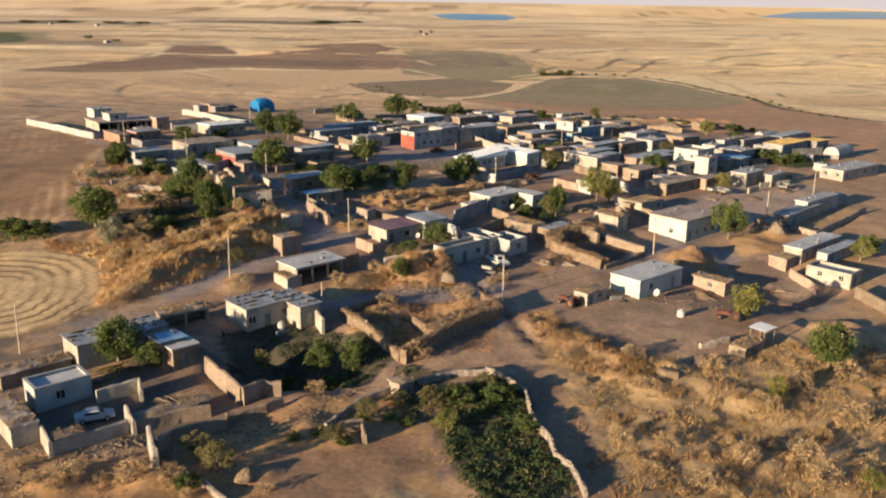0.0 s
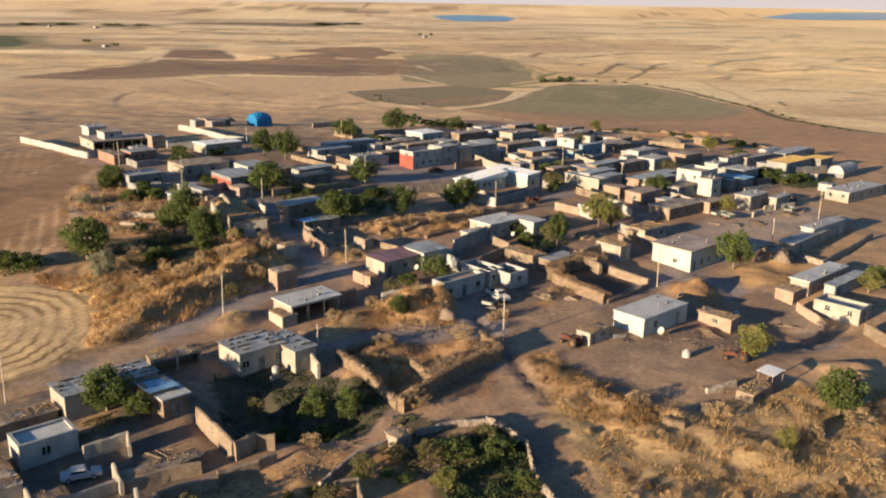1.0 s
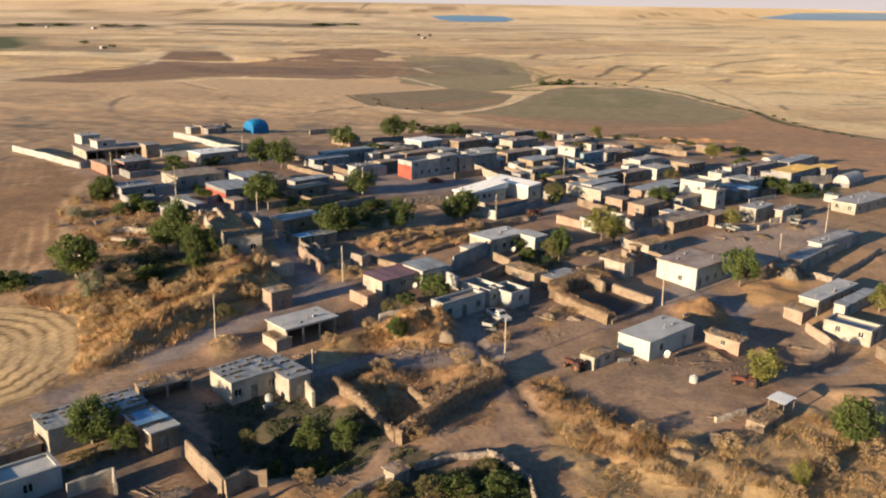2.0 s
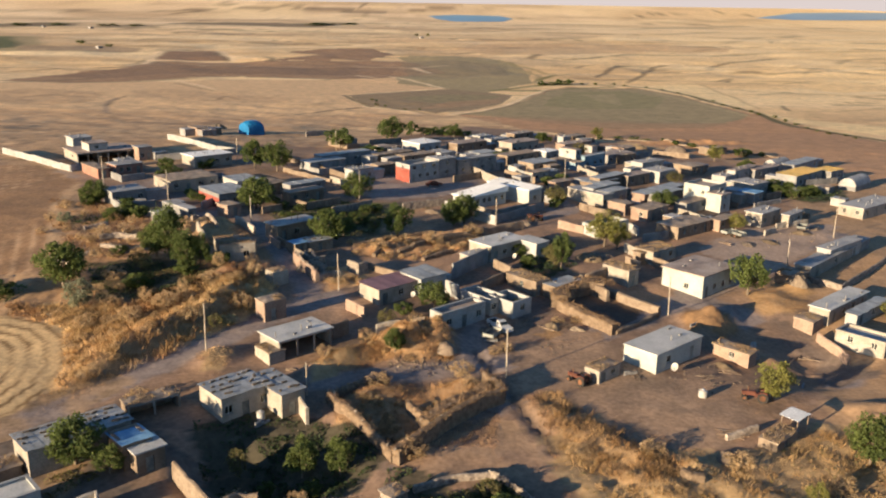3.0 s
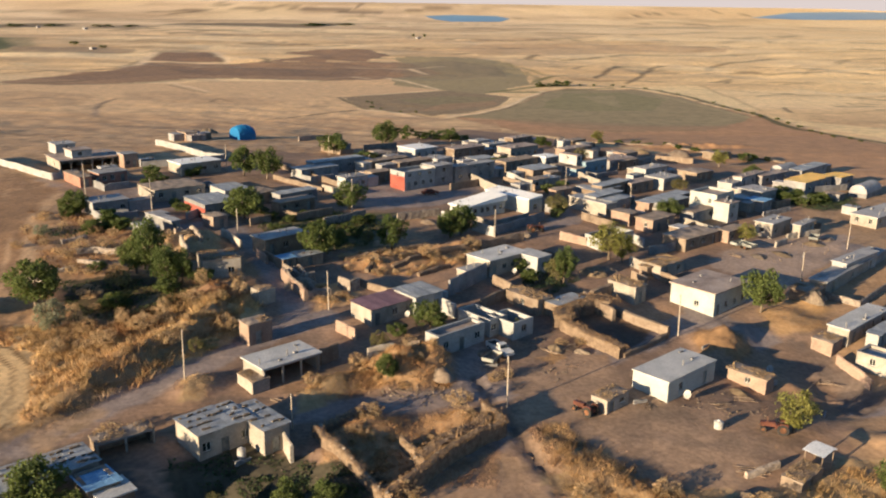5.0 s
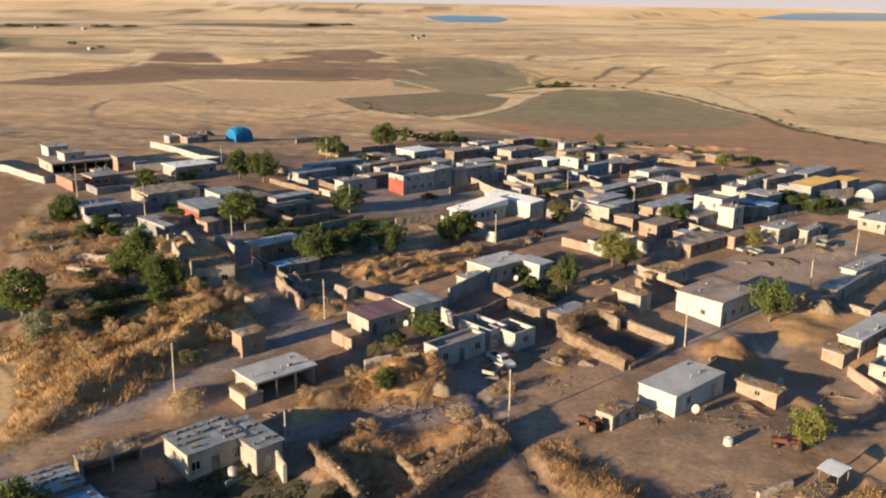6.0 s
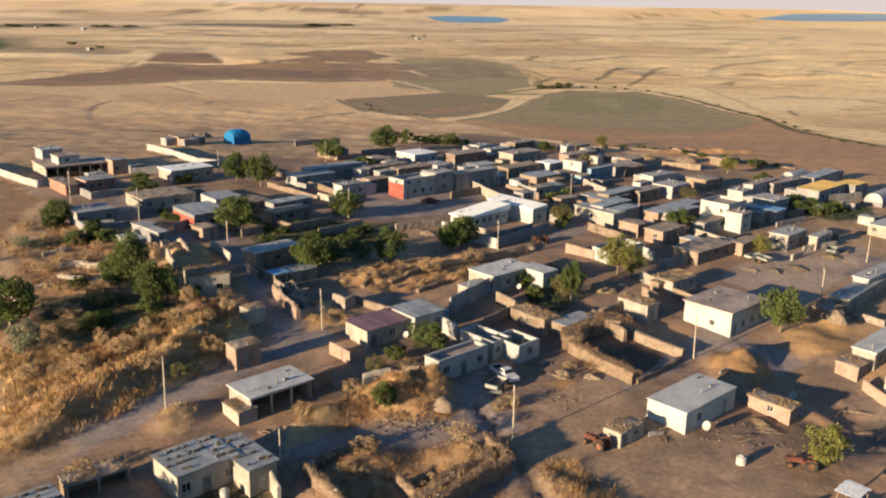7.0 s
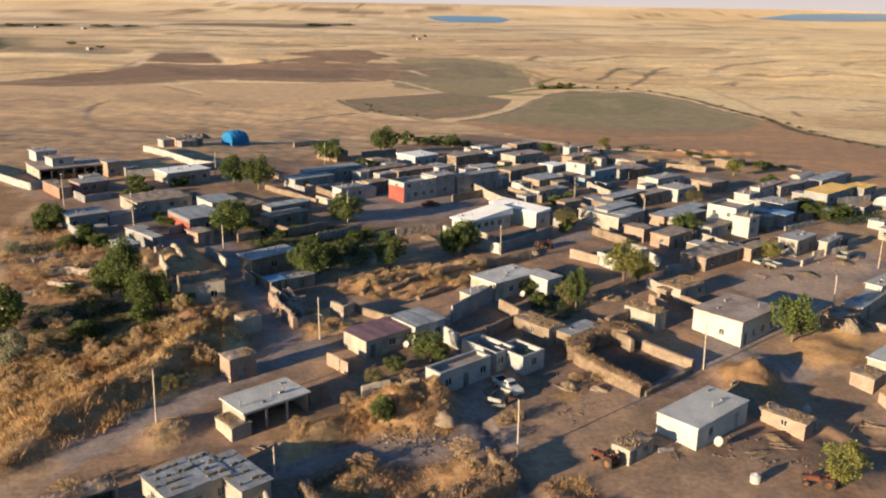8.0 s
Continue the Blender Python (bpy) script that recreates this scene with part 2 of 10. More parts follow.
def sheets(root, material, x0, x1, y0, y1, z, slope, wide=1.05, seed=0, wave=0.007):
    """Roofing sheets laid side by side along x, each folded into shallow waves, with uneven laps."""
    r = random.Random(seed)
    x = x0
    while x < x1 - 0.1:
        bm = bmesh.new()
        b = min(x + wide, x1)
        n = 8
        dz, dy = r.uniform(0, 0.04), r.uniform(-0.12, 0.12)
        rows = []
        for i in range(n + 1):
            u = x + (b - x + 0.04) * i / n
            zz = z + dz + (wave if i % 2 else 0)
            rows.append([bm.verts.new((u, yy, zz + slope * (yy - y0))) for yy in (y0 + dy, y1 + dy)])
        for p, q in zip(rows, rows[1:]):
            bm.faces.new([p[0], q[0], q[1], p[1]])
        ex = bmesh.ops.extrude_face_region(bm, geom=bm.faces[:])
        bmesh.ops.translate(bm, vec=(0, 0, -0.02), verts=[v for v in ex["geom"] if isinstance(v, bmesh.types.BMVert)])
        bmesh.ops.recalc_face_normals(bm, faces=bm.faces[:])
        part("roof_sheet", bm, material, root)
        x = b


# ---- ground ----
def spaced(v, limit, step, grow):
    v, s, a = list(v), step, v[-1]
    while a < limit:
        s *= grow
        a += s
        v.append(min(a, limit))
    return v


def build_axes():
    fine = list(np.arange(-132, -87, 1.25)) + list(np.arange(-87, -50, 0.55)) + list(np.arange(-50, 52, 0.9)) + list(np.arange(52, 152, 1.25))
    xs = spaced(fine, 3400, 1.25, 1.018)
    xs = [-v for v in spaced([-v for v in xs[::-1]], 3400, 1.25, 1.018)][::-1]
    ys = list(np.arange(42, 60, 1.25)) + list(np.arange(60, 104, 0.9)) + list(np.arange(104, 143, 0.55)) + list(np.arange(143, 200, 0.9)) + list(np.arange(200, 331, 1.25))
    while ys[-1] < 4350:
        ys.append(min(4350, ys[-1] + ys[-1] ** 2 / 105000))
    ys = [-v for v in spaced([-v for v in ys[::-1]], 900, 1.25, 1.15)][::-1]
    return np.array(xs), np.array(ys)


AX, AY = build_axes()
GX, GY = np.meshgrid(AX, AY)
# Ground colours; some patches also hold painted shade and haze.
SOIL = np.zeros(GX.shape + (3,))
ROUGH = np.zeros(GX.shape)          # how rough the ground lies
BUMP = np.zeros(GX.shape)           # heaps and hollows
STEP = np.maximum(np.gradient(AX)[None, :], np.gradient(AY)[:, None])   # how wide the mesh lies
FAR = np.clip((GY - 330) / 100, 0, 1)
WX = GX + (fbm(GX / 3.1, GY / 3.1, 3) - 0.47) * 4 * (1 - FAR) + (fbm(GX / 28, GY / 40, 4) - 0.47) * 9 * FAR
WY = GY + (fbm(GX / 3.1, GY / 3.1, 9) - 0.47) * 4 * (1 - FAR) + (fbm(GX / 40, GY / 36, 5) - 0.47) * 10 * FAR


def blend(mask, colour, rough=None):
    global SOIL, ROUGH
    k = mask[..., None]
    SOIL = SOIL * (1 - k) + np.array(colour) * k
    if rough is not None:
        ROUGH = ROUGH * (1 - mask) + rough * mask


def inside(pts, x, y):
    hit = np.zeros(np.shape(x), bool)
    for (ax, ay), (bx, by) in zip(pts, pts[1:] + pts[:1]):
        cut = (ay > y) != (by > y)
        hit ^= cut & (x < (bx - ax) * (y - ay) / ((by - ay) or 1e-9) + ax)
    return hit


def plot(pts, colour, rough=None, much=1.0):
    """Paints a piece of land within a closed line."""
    blend(inside(pts, WX, WY) * much, colour, rough)


def away(pts, x, y):
    best = np.full(np.shape(x), 1e9)
    for (ax, ay), (bx, by) in zip(pts, pts[1:]):
        dx, dy = bx - ax, by - ay
        t = np.clip(((x - ax) * dx + (y - ay) * dy) / (dx * dx + dy * dy + 1e-9), 0, 1)
        best = np.minimum(best, np.hypot(x - ax - t * dx, y - ay - t * dy))
    return best


def track(pts, width, colour, much=1.0, soft=1.5, rough=None):
    """Paints a strip of that width along a line."""
    d = away(pts, WX * 0.6 + GX * 0.4, WY * 0.6 + GY * 0.4)
    width, soft = np.maximum(width, 0.9 * STEP * (STEP > 1.3)), np.maximum(soft, 0.5 * STEP)
    blend(np.clip((width / 2 + soft / 2 - d) / soft, 0, 1) * much, colour, rough)


def heap(x, y, rx, ry, h, turn=0):
    """A heap (or, with h below 0, a hollow) in the ground."""
    global BUMP
    a = radians(turn)
    u, v = (GX - x) * math.cos(a) + (GY - y) * math.sin(a), (GY - y) * math.cos(a) - (GX - x) * math.sin(a)
    BUMP = BUMP + h * np.exp(-((u / rx) ** 2 + (v / ry) ** 2) ** 1.5) * (0.35 + 1.3 * fbm(GX / 1.9, GY / 1.9, 4))


def full_z():
    near = np.clip((380 - GY) / 40, 0, 1)
    plain = np.clip((GY - 290) / 60, 0, 1) * np.clip((650 - GY) / 150, 0, 1) * np.clip((40 - GX) / 60, 0, 1)
    hills = np.clip((GY - 640) / 200, 0, 1) * np.clip((2600 - GY) / 900, 0, 1)
    relief = plain * (fbm(GX / 15, GY / 12, 81) - 0.47) * 1.5 + hills * (fbm(GX / 75, GY / 55, 83) - 0.47) * 7
    return ground_z(GX, GY) + BUMP + relief + near * (ROUGH * (fbm(GX / 2.3, GY / 2.3, 6) - 0.47) * 1.2 + (fbm(GX / 7, GY / 7, 8) - 0.47) * 0.35)


def land(x, y):
    """The ground's height with its heaps, at a place near the village."""
    i = int(np.clip(np.searchsorted(AX, x) - 1, 0, len(AX) - 2))
    j = int(np.clip(np.searchsorted(AY, y) - 1, 0, len(AY) - 2))
    u, v = (x - AX[i]) / (AX[i + 1] - AX[i]), (y - AY[j]) / (AY[j + 1] - AY[j])
    z = LANDZ
    return float((z[j, i] * (1 - u) + z[j, i + 1] * u) * (1 - v) + (z[j + 1, i] * (1 - u) + z[j + 1, i + 1] * u) * v)


def lands(x, y):
    i = np.clip(np.searchsorted(AX, x) - 1, 0, len(AX) - 2)
    j = np.clip(np.searchsorted(AY, y) - 1, 0, len(AY) - 2)
    u, v = (x - AX[i]) / (AX[i + 1] - AX[i]), (y - AY[j]) / (AY[j + 1] - AY[j])
    z = LANDZ
    return (z[j, i] * (1 - u) + z[j, i + 1] * u) * (1 - v) + (z[j + 1, i] * (1 - u) + z[j + 1, i + 1] * u) * v


def soil_at(x, y):
    i = np.clip(np.searchsorted(AX, x) - 1, 0, len(AX) - 2)
    j = np.clip(np.searchsorted(AY, y) - 1, 0, len(AY) - 2)
    return SOIL[j, i], ROUGH[j, i]


def build_ground():
    nx, ny = len(AX), len(AY)
    verts = np.stack([GX.ravel(), GY.ravel(), LANDZ.ravel()], 1)
    i = (np.arange(ny - 1)[:, None] * nx + np.arange(nx - 1)[None]).ravel()
    faces = np.stack([i, i + 1, i + nx + 1, i + nx], 1)
    me = bpy.data.meshes.new("ground")
    me.vertices.add(len(verts))
    me.vertices.foreach_set("co", verts.ravel())
    me.loops.add(faces.size)
    me.loops.foreach_set("vertex_index", faces.ravel())
    me.polygons.add(len(faces))
    me.polygons.foreach_set("loop_start", np.arange(0, faces.size, 4))
    me.update(calc_edges=True)
    a = me.attributes.new("soil", "FLOAT_COLOR", "POINT")
    a.data.foreach_set("color", np.concatenate([SOIL.reshape(-1, 3), np.ones((nx * ny, 1))], 1).ravel())
    me.materials.append(GROUND)
    me.shade_smooth()
    tagged(new("ground", me), "dry steppe with stubble fields, trodden earth and painted shade", "ground", kind="structure")


# ---- colours of the land ----
EARTH, ROAD, GOLD, STUBBLE = (0.286, 0.190, 0.134), (0.285, 0.233, 0.212), (0.42, 0.298, 0.165), (0.86, 0.62, 0.345)
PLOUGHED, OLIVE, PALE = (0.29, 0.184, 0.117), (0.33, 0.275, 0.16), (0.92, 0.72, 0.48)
DARKLINE, GREEN = (0.15, 0.115, 0.07), (0.13, 0.14, 0.06)


# ---- the land: fields, tracks, yards, painted shade ----
blend(np.ones(GX.shape), STUBBLE, 0.12)
# Distant haze painted in: the plain turns paler farther out.
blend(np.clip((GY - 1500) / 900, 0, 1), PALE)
blend(np.clip((fbm(GX / 420, GY / 160, 21) - 0.45) * 6, 0, 1) * np.clip((GY - 500) / 400, 0, 1) * 0.5, (0.44, 0.30, 0.17))
blend(np.clip((fbm(GX / 260, GY / 34, 25) - 0.5) * 7, 0, 1) * np.clip((GY - 380) / 200, 0, 1) * 0.38, (0.42, 0.29, 0.17))
blend(np.clip((fbm(GX / 300, GY / 45, 27) - 0.53) * 7, 0, 1) * np.clip((GY - 380) / 200, 0, 1) * 0.45, PALE)
blend(np.clip((fbm(GX / 60, GY / 40, 22) - 0.52) * 8, 0, 1) * np.clip((600 - GY) / 200, 0, 1) * 0.5, EARTH)
blend(np.clip((fbm(GX / 26, GY / 22, 51) - 0.47) * 6, 0, 1) * np.clip((GY - 290) / 40, 0, 1) * np.clip((560 - GY) / 120, 0, 1) * 0.65, (0.46, 0.29, 0.17))
blend(np.clip((350 - GY) / 40, 0, 1), (0.40, 0.262, 0.155), 0.25)
ROWN = np.floor(np.log(np.maximum(WY, 60) / 400) / 0.13)
CELL = np.floor((WX + 400 * np.sin(ROWN * 12.9)) / (90 + 0.16 * np.maximum(WY, 60) * (1 + 0.5 * np.sin(ROWN * 4.7))))
TONE = np.sin(ROWN * 127.1 + CELL * 311.7) * 43758.5453
TONE = (TONE - np.floor(TONE)) * np.clip((GY - 470) / 80, 0, 1)
blend(np.clip((TONE - 0.62) * 4, 0, 1) * 0.55, (0.95, 0.76, 0.47))
blend(np.clip((0.3 - TONE) * 5, 0, 1) * np.clip((GY - 470) / 80, 0, 1) * 0.4, (0.55, 0.37, 0.21))
blend((TONE > 0.88) * 0.5, (0.46, 0.31, 0.19))
blend(np.clip(GX / np.maximum(GY, 1) * 2.2, 0, 1) * np.clip((GY - 450) / 300, 0, 1) * 0.75, (1.0, 0.74, 0.39))
OUT = np.clip((GY - 430) / 150, 0, 1)
LX, LY = WX / (70 + 0.07 * np.abs(GY)), 26 * np.log(np.maximum(WY, 60))
blend(np.clip((fbm(LX, LY / 1.5, 53) - 0.5) * 9, 0, 1) * OUT * (1 - 0.6 * np.clip(GX / np.maximum(GY, 1) * 2.2, 0, 1)) * 0.45, (0.46, 0.315, 0.185))
blend(np.clip((fbm(LX, LY / 1.8, 57) - 0.5) * 9, 0, 1) * OUT * 0.5, (0.97, 0.76, 0.46))
blend(np.clip(1.6 - np.abs(fbm(LX / 1.6, LY / 3.0, 55) - 0.47) / 0.012, 0, 1) * OUT * np.clip((fbm(LX / 2, LY / 4, 59) - 0.42) * 8, 0, 1) * 0.7, (0.22, 0.155, 0.09))
blend(np.clip(1.6 - np.abs(fbm(LX / 2.4, LY / 2.2, 61) - 0.45) / 0.012, 0, 1) * OUT * np.clip((fbm(LX / 2, LY / 3, 63) - 0.44) * 8, 0, 1) * 0.75, (0.25, 0.165, 0.09))
blend(np.clip(1.6 - np.abs(fbm(LX / 2.8, LY / 1.6, 77) - 0.5) / 0.012, 0, 1) * OUT * np.clip((fbm(LX / 2, LY / 3, 79) - 0.44) * 8, 0, 1) * 0.6, (0.98, 0.78, 0.46))
plot([(-716.7, 1491.7), (-669.7, 1510.7), (-488.5, 1118.9), (-501.3, 1044.9), (-600.0, 1050.0)], (0.33, 0.275, 0.155), much=0.8)
plot([(-318.9, 637.4), (-269.5, 670.1), (-195.7, 671.7), (-154.2, 709.6), (-92.6, 708.7), (-60.7, 748.0), (-37.7, 751.9), (1.8, 650.9), (-47.2, 584.8), (-58.4, 570.3), (-40.5, 503.4), (-5.7, 466.4), (-22.1, 448.3), (-73.2, 410.8), (-147.6, 302.0)], (0.70, 0.49, 0.29))
plot([(-232.1, 466.4), (-181.6, 461.4), (-123.2, 454.9), (-86.5, 439.1), (-37.1, 462.6), (-2.8, 461.3), (8.4, 452.2), (-20.6, 419.0), (-75.1, 333.8), (-139.2, 285.4)], (0.52, 0.35, 0.21), much=0.75)
plot([(-284.2, 569.2), (-261.2, 595.9), (-210.4, 567.9), (-193.2, 505.9), (-212.7, 487.0), (-246.7, 495.2)], (0.50, 0.34, 0.205), much=0.6)
plot([(-201.6, 582.5), (-177.4, 610.1), (-130.9, 571.8), (-84.6, 546.5), (-92.5, 516.3), (-142.2, 523.4), (-180.0, 540.1)], (0.52, 0.355, 0.215), much=0.55)
plot([(-297.1, 941.0), (-331.9, 1110.6), (-280.5, 1139.2), (-215.3, 939.7)], PLOUGHED)
plot([(-322.2, 660.0), (-280.5, 800.2), (-294.2, 931.8), (-212.2, 921.2), (-170.0, 940.1), (-125.9, 959.7), (-78.3, 960.4), (-42.8, 968.2), (7.3, 895.9), (9.7, 811.9), (-32.8, 746.7), (-76.5, 722.3), (-159.0, 731.4), (-199.1, 713.3), (-218.5, 678.1), (-268.0, 646.9)], PLOUGHED, much=0.9)
plot([(-310.2, 705.9), (-271.3, 774.2), (-270.1, 856.1), (-191.5, 832.3), (-111.1, 848.0), (-38.0, 862.3), (-39.6, 789.5), (-127.8, 761.0), (-217.4, 745.3), (-253.4, 693.4)], (0.20, 0.132, 0.095), much=0.55)
plot([(-188.0, 1135.7), (-156.3, 1189.2), (-92.4, 1223.2), (-53.7, 1089.9), (-76.1, 970.9), (-171.7, 949.5), (-156.9, 1005.3), (-130.9, 1046.1)], PLOUGHED, much=0.95)
plot([(-52.0, 1030.1), (8.7, 1080.3), (45.2, 1053.2), (78.4, 974.8), (83.2, 839.6), (74.1, 703.2), (56.1, 671.1), (34.3, 615.9), (5.4, 640.9), (-30.1, 687.3), (-37.7, 751.9), (6.7, 811.4)], OLIVE, much=0.95)
plot([(-41.9, 948.8), (11.8, 1001.0), (62.2, 915.6), (63.4, 787.9), (13.9, 760.6), (-24.2, 766.4)], (0.26, 0.205, 0.135), much=0.6)
plot([(-57.7, 574.6), (-44.3, 594.2), (5.4, 640.9), (34.3, 615.9), (49.8, 595.4), (36.3, 534.0), (18.1, 489.3), (-2.9, 469.4), (-21.2, 490.3), (-37.9, 510.3)], (0.30, 0.225, 0.14))
plot([(-24.5, 563.2), (5.0, 593.0), (40.1, 589.6), (30.5, 547.8), (-3.3, 528.6)], (0.27, 0.235, 0.13), much=0.7)
plot([(4.6, 540.5), (34.9, 563.9), (36.8, 541.3), (9.3, 503.5), (-12.2, 494.5)], (0.40, 0.255, 0.15), much=0.6)
plot([(10.0, 460.2), (27.3, 490.4), (51.5, 554.6), (76.5, 632.5), (96.7, 677.0), (119.9, 665.7), (146.9, 674.9), (163.9, 613.0), (170.5, 527.8), (174.6, 485.1), (171.4, 438.9), (176.7, 401.9), (179.0, 349.7), (133.6, 263.1), (117.4, 270.2), (95.2, 293.4), (83.7, 317.2), (68.3, 336.9), (52.1, 367.9), (33.0, 410.6)], (0.48, 0.285, 0.16))
plot([(12.1, 465.8), (29.0, 493.6), (53.6, 558.7), (77.7, 632.7), (98.1, 672.5), (118.9, 660.1), (145.8, 670.1), (162.6, 608.3), (168.2, 530.9), (169.4, 487.3), (142.0, 440.8), (114.8, 431.5), (88.5, 433.6), (62.9, 441.8), (36.6, 455.4)], OLIVE, much=0.95)
plot([(89.9, 629.7), (131.5, 641.4), (150.1, 589.0), (120.6, 511.5), (88.0, 507.3), (58.3, 523.1)], (0.25, 0.235, 0.115), much=0.6)
plot([(26.2, 470.2), (65.3, 458.7), (103.9, 441.5), (144.9, 441.2), (122.5, 412.7), (78.0, 407.4), (40.7, 438.8)], (0.33, 0.235, 0.14), much=0.6)
plot([(98.0, 607.4), (121.4, 620.3), (107.8, 529.7), (98.9, 550.0)], (0.42, 0.34, 0.20), much=0.5)
plot([(15.7, 1343.3), (73.0, 1488.0), (280.2, 1553.0), (493.4, 1490.2), (419.4, 1317.2), (238.4, 1235.8), (132.4, 1123.5), (55.6, 1130.6)], (0.58, 0.40, 0.235), much=0.7)
plot([(128.2, 711.5), (152.3, 699.8), (208.8, 713.4), (196.5, 595.9), (187.4, 520.1), (175.3, 553.1), (170.6, 637.8)], (0.88, 0.70, 0.40), much=0.6)
plot([(181.2, 494.5), (188.7, 467.6), (220.7, 428.6), (200.3, 389.8), (184.3, 419.0), (176.3, 451.1)], (0.92, 0.72, 0.40), much=0.7)
plot([(-763.5, 1480.4), (-710.0, 1502.4), (-604.1, 1299.7), (-533.3, 1142.1), (-554.4, 1076.7)], GREEN)
plot([(-559.2, 1200.4), (-461.4, 1196.6), (-381.2, 1155.8), (-362.2, 1088.5), (-485.0, 1042.1)], (0.34, 0.25, 0.165), much=0.8)
plot([(-836.4, 1621.2), (-599.8, 1688.2), (-408.7, 1766.9), (-179.3, 1896.9), (-83.3, 1865.7), (-290.7, 1718.7), (-519.2, 1601.4), (-775.5, 1503.6)], (0.50, 0.35, 0.22), much=0.6)
plot([(-746.2, 2389.8), (-721.3, 2622.1), (-593.4, 2707.4), (-448.1, 2644.9), (-260.4, 2843.8), (-308.1, 2334.6), (-388.1, 2291.8), (-576.8, 2426.2)], (0.16, 0.125, 0.08), much=0.85)
plot([(-1116.9, 2163.3), (-1035.7, 2341.9), (-955.2, 2394.1), (-848.9, 2096.0), (-992.1, 1922.2)], (0.15, 0.12, 0.075), much=0.85)
plot([(-840.6, 2210.2), (-777.5, 2307.0), (-673.9, 2247.9), (-696.0, 2028.8), (-774.2, 2036.0)], (0.18, 0.14, 0.085), much=0.7)
plot([(-617.2, 3935.3), (-428.0, 3996.0), (-320.6, 3898.2), (-192.8, 3773.5), (-257.0, 3681.8), (-433.6, 3824.8)], (0.24, 0.18, 0.12), much=0.8)
plot([(-190.1, 1444.0), (-72.6, 1629.5), (12.6, 1607.7), (342.2, 1964.8), (342.3, 1897.1), (11.9, 1513.2), (-114.8, 1402.8)], (0.52, 0.36, 0.215), much=0.6)
plot([(-303.9, 1039.1), (-270.7, 1060.1), (-241.9, 996.1), (-285.0, 975.0)], (0.22, 0.145, 0.10), much=0.4)
track([(-268.0, 646.9), (-216.9, 673.4), (-197.6, 708.0)], 7.7, DARKLINE, much=0.5, soft=2.7)
track([(-307.0, 645.3), (-284.8, 667.2), (-265.4, 691.4)], 7.6, DARKLINE, much=0.6, soft=2.7)
track([(-352.6, 739.9), (-316.0, 772.6), (-285.3, 813.9), (-304.0, 949.6), (-339.1, 1122.9)], 6.6, DARKLINE, much=0.6, soft=2.3)
track([(-285.6, 829.1), (-286.5, 886.9), (-341.4, 1108.0)], 2.4, PALE, much=0.8, soft=1.2)
track([(-277.2, 1140.2), (-213.7, 940.1)], 1.8, PALE, much=0.9, soft=1.2)
track([(-277.8, 1125.5), (-216.5, 929.8)], 1.8, DARKLINE, much=0.5, soft=1.2)
track([(-294.2, 931.8), (-254.8, 930.9), (-214.3, 930.3)], 8.4, PALE, much=0.7, soft=2.9)
track([(-187.7, 987.1), (-168.3, 930.8)], 2.9, DARKLINE, much=0.7, soft=1.2)
track([(-217.9, 834.8), (-174.8, 851.2)], 10.5, PALE, much=0.5, soft=3.7)
track([(-81.6, 869.8), (-26.8, 848.9), (7.3, 895.9)], 6.9, PALE, much=0.35, soft=2.4)
track([(-24.2, 849.4), (-7.9, 801.9)], 3.6, PALE, much=0.7, soft=1.3)
track([(-69.8, 771.1), (-56.1, 748.8)], 5.1, PALE, much=0.7, soft=1.8)
track([(-40.3, 757.5), (-17.8, 704.6), (1.8, 650.9)], 2.8, PALE, much=0.8, soft=1.2)
track([(1.8, 645.6), (-26.7, 610.8), (-47.6, 589.2)], 3.8, PALE, much=0.6, soft=1.3)
track([(-60.5, 574.2), (-48.2, 536.7), (-37.4, 503.8)], 3.2, DARKLINE, much=0.85, soft=1.2)
track([(-37.6, 507.0), (-21.2, 490.3), (-5.7, 466.4)], 2.5, DARKLINE, much=0.5, soft=1.2)
track([(-40.5, 503.4), (-20.8, 481.4), (-8.6, 463.3)], 3.5, PALE, much=0.6, soft=1.2)
track([(-198.5, 681.3), (-176.3, 646.8), (-149.8, 605.0)], 2.4, PALE, much=0.7, soft=1.2)
track([(-193.2, 660.7), (-170.7, 626.3), (-149.3, 595.6)], 2.3, DARKLINE, much=0.5, soft=1.2)
track([(-92.6, 708.7), (-78.3, 739.1), (-61.2, 753.9)], 5.8, DARKLINE, much=0.45, soft=2.0)
track([(-79.1, 443.3), (-65.9, 464.6), (-51.1, 486.5), (-43.0, 496.8)], 3.5, DARKLINE, much=0.75, soft=1.2)
track([(-92.3, 441.3), (-81.9, 436.7)], 4.6, DARKLINE, much=0.7, soft=1.6)
track([(-165.9, 449.8), (-178.7, 485.3), (-186.5, 517.1), (-187.9, 539.0)], 3.2, (0.30, 0.24, 0.20), much=0.8, soft=1.2)
track([(-177.5, 485.4), (-186.2, 520.7), (-188.9, 546.6)], 1.8, DARKLINE, much=0.8, soft=1.2)
track([(-164.7, 446.6), (-140.8, 406.5), (-120.0, 384.6), (-98.4, 344.0)], 1.8, DARKLINE, much=0.55, soft=1.2)
track([(-129.6, 532.4), (-130.5, 555.4), (-117.2, 534.2)], 3.2, DARKLINE, much=0.5, soft=1.2)
track([(-245.1, 530.5), (-233.1, 547.8), (-208.2, 535.9)], 4.2, DARKLINE, much=0.35, soft=1.5)
track([(-185.0, 424.9), (-177.6, 444.7), (-150.9, 423.9)], 3.3, DARKLINE, much=0.4, soft=1.2)
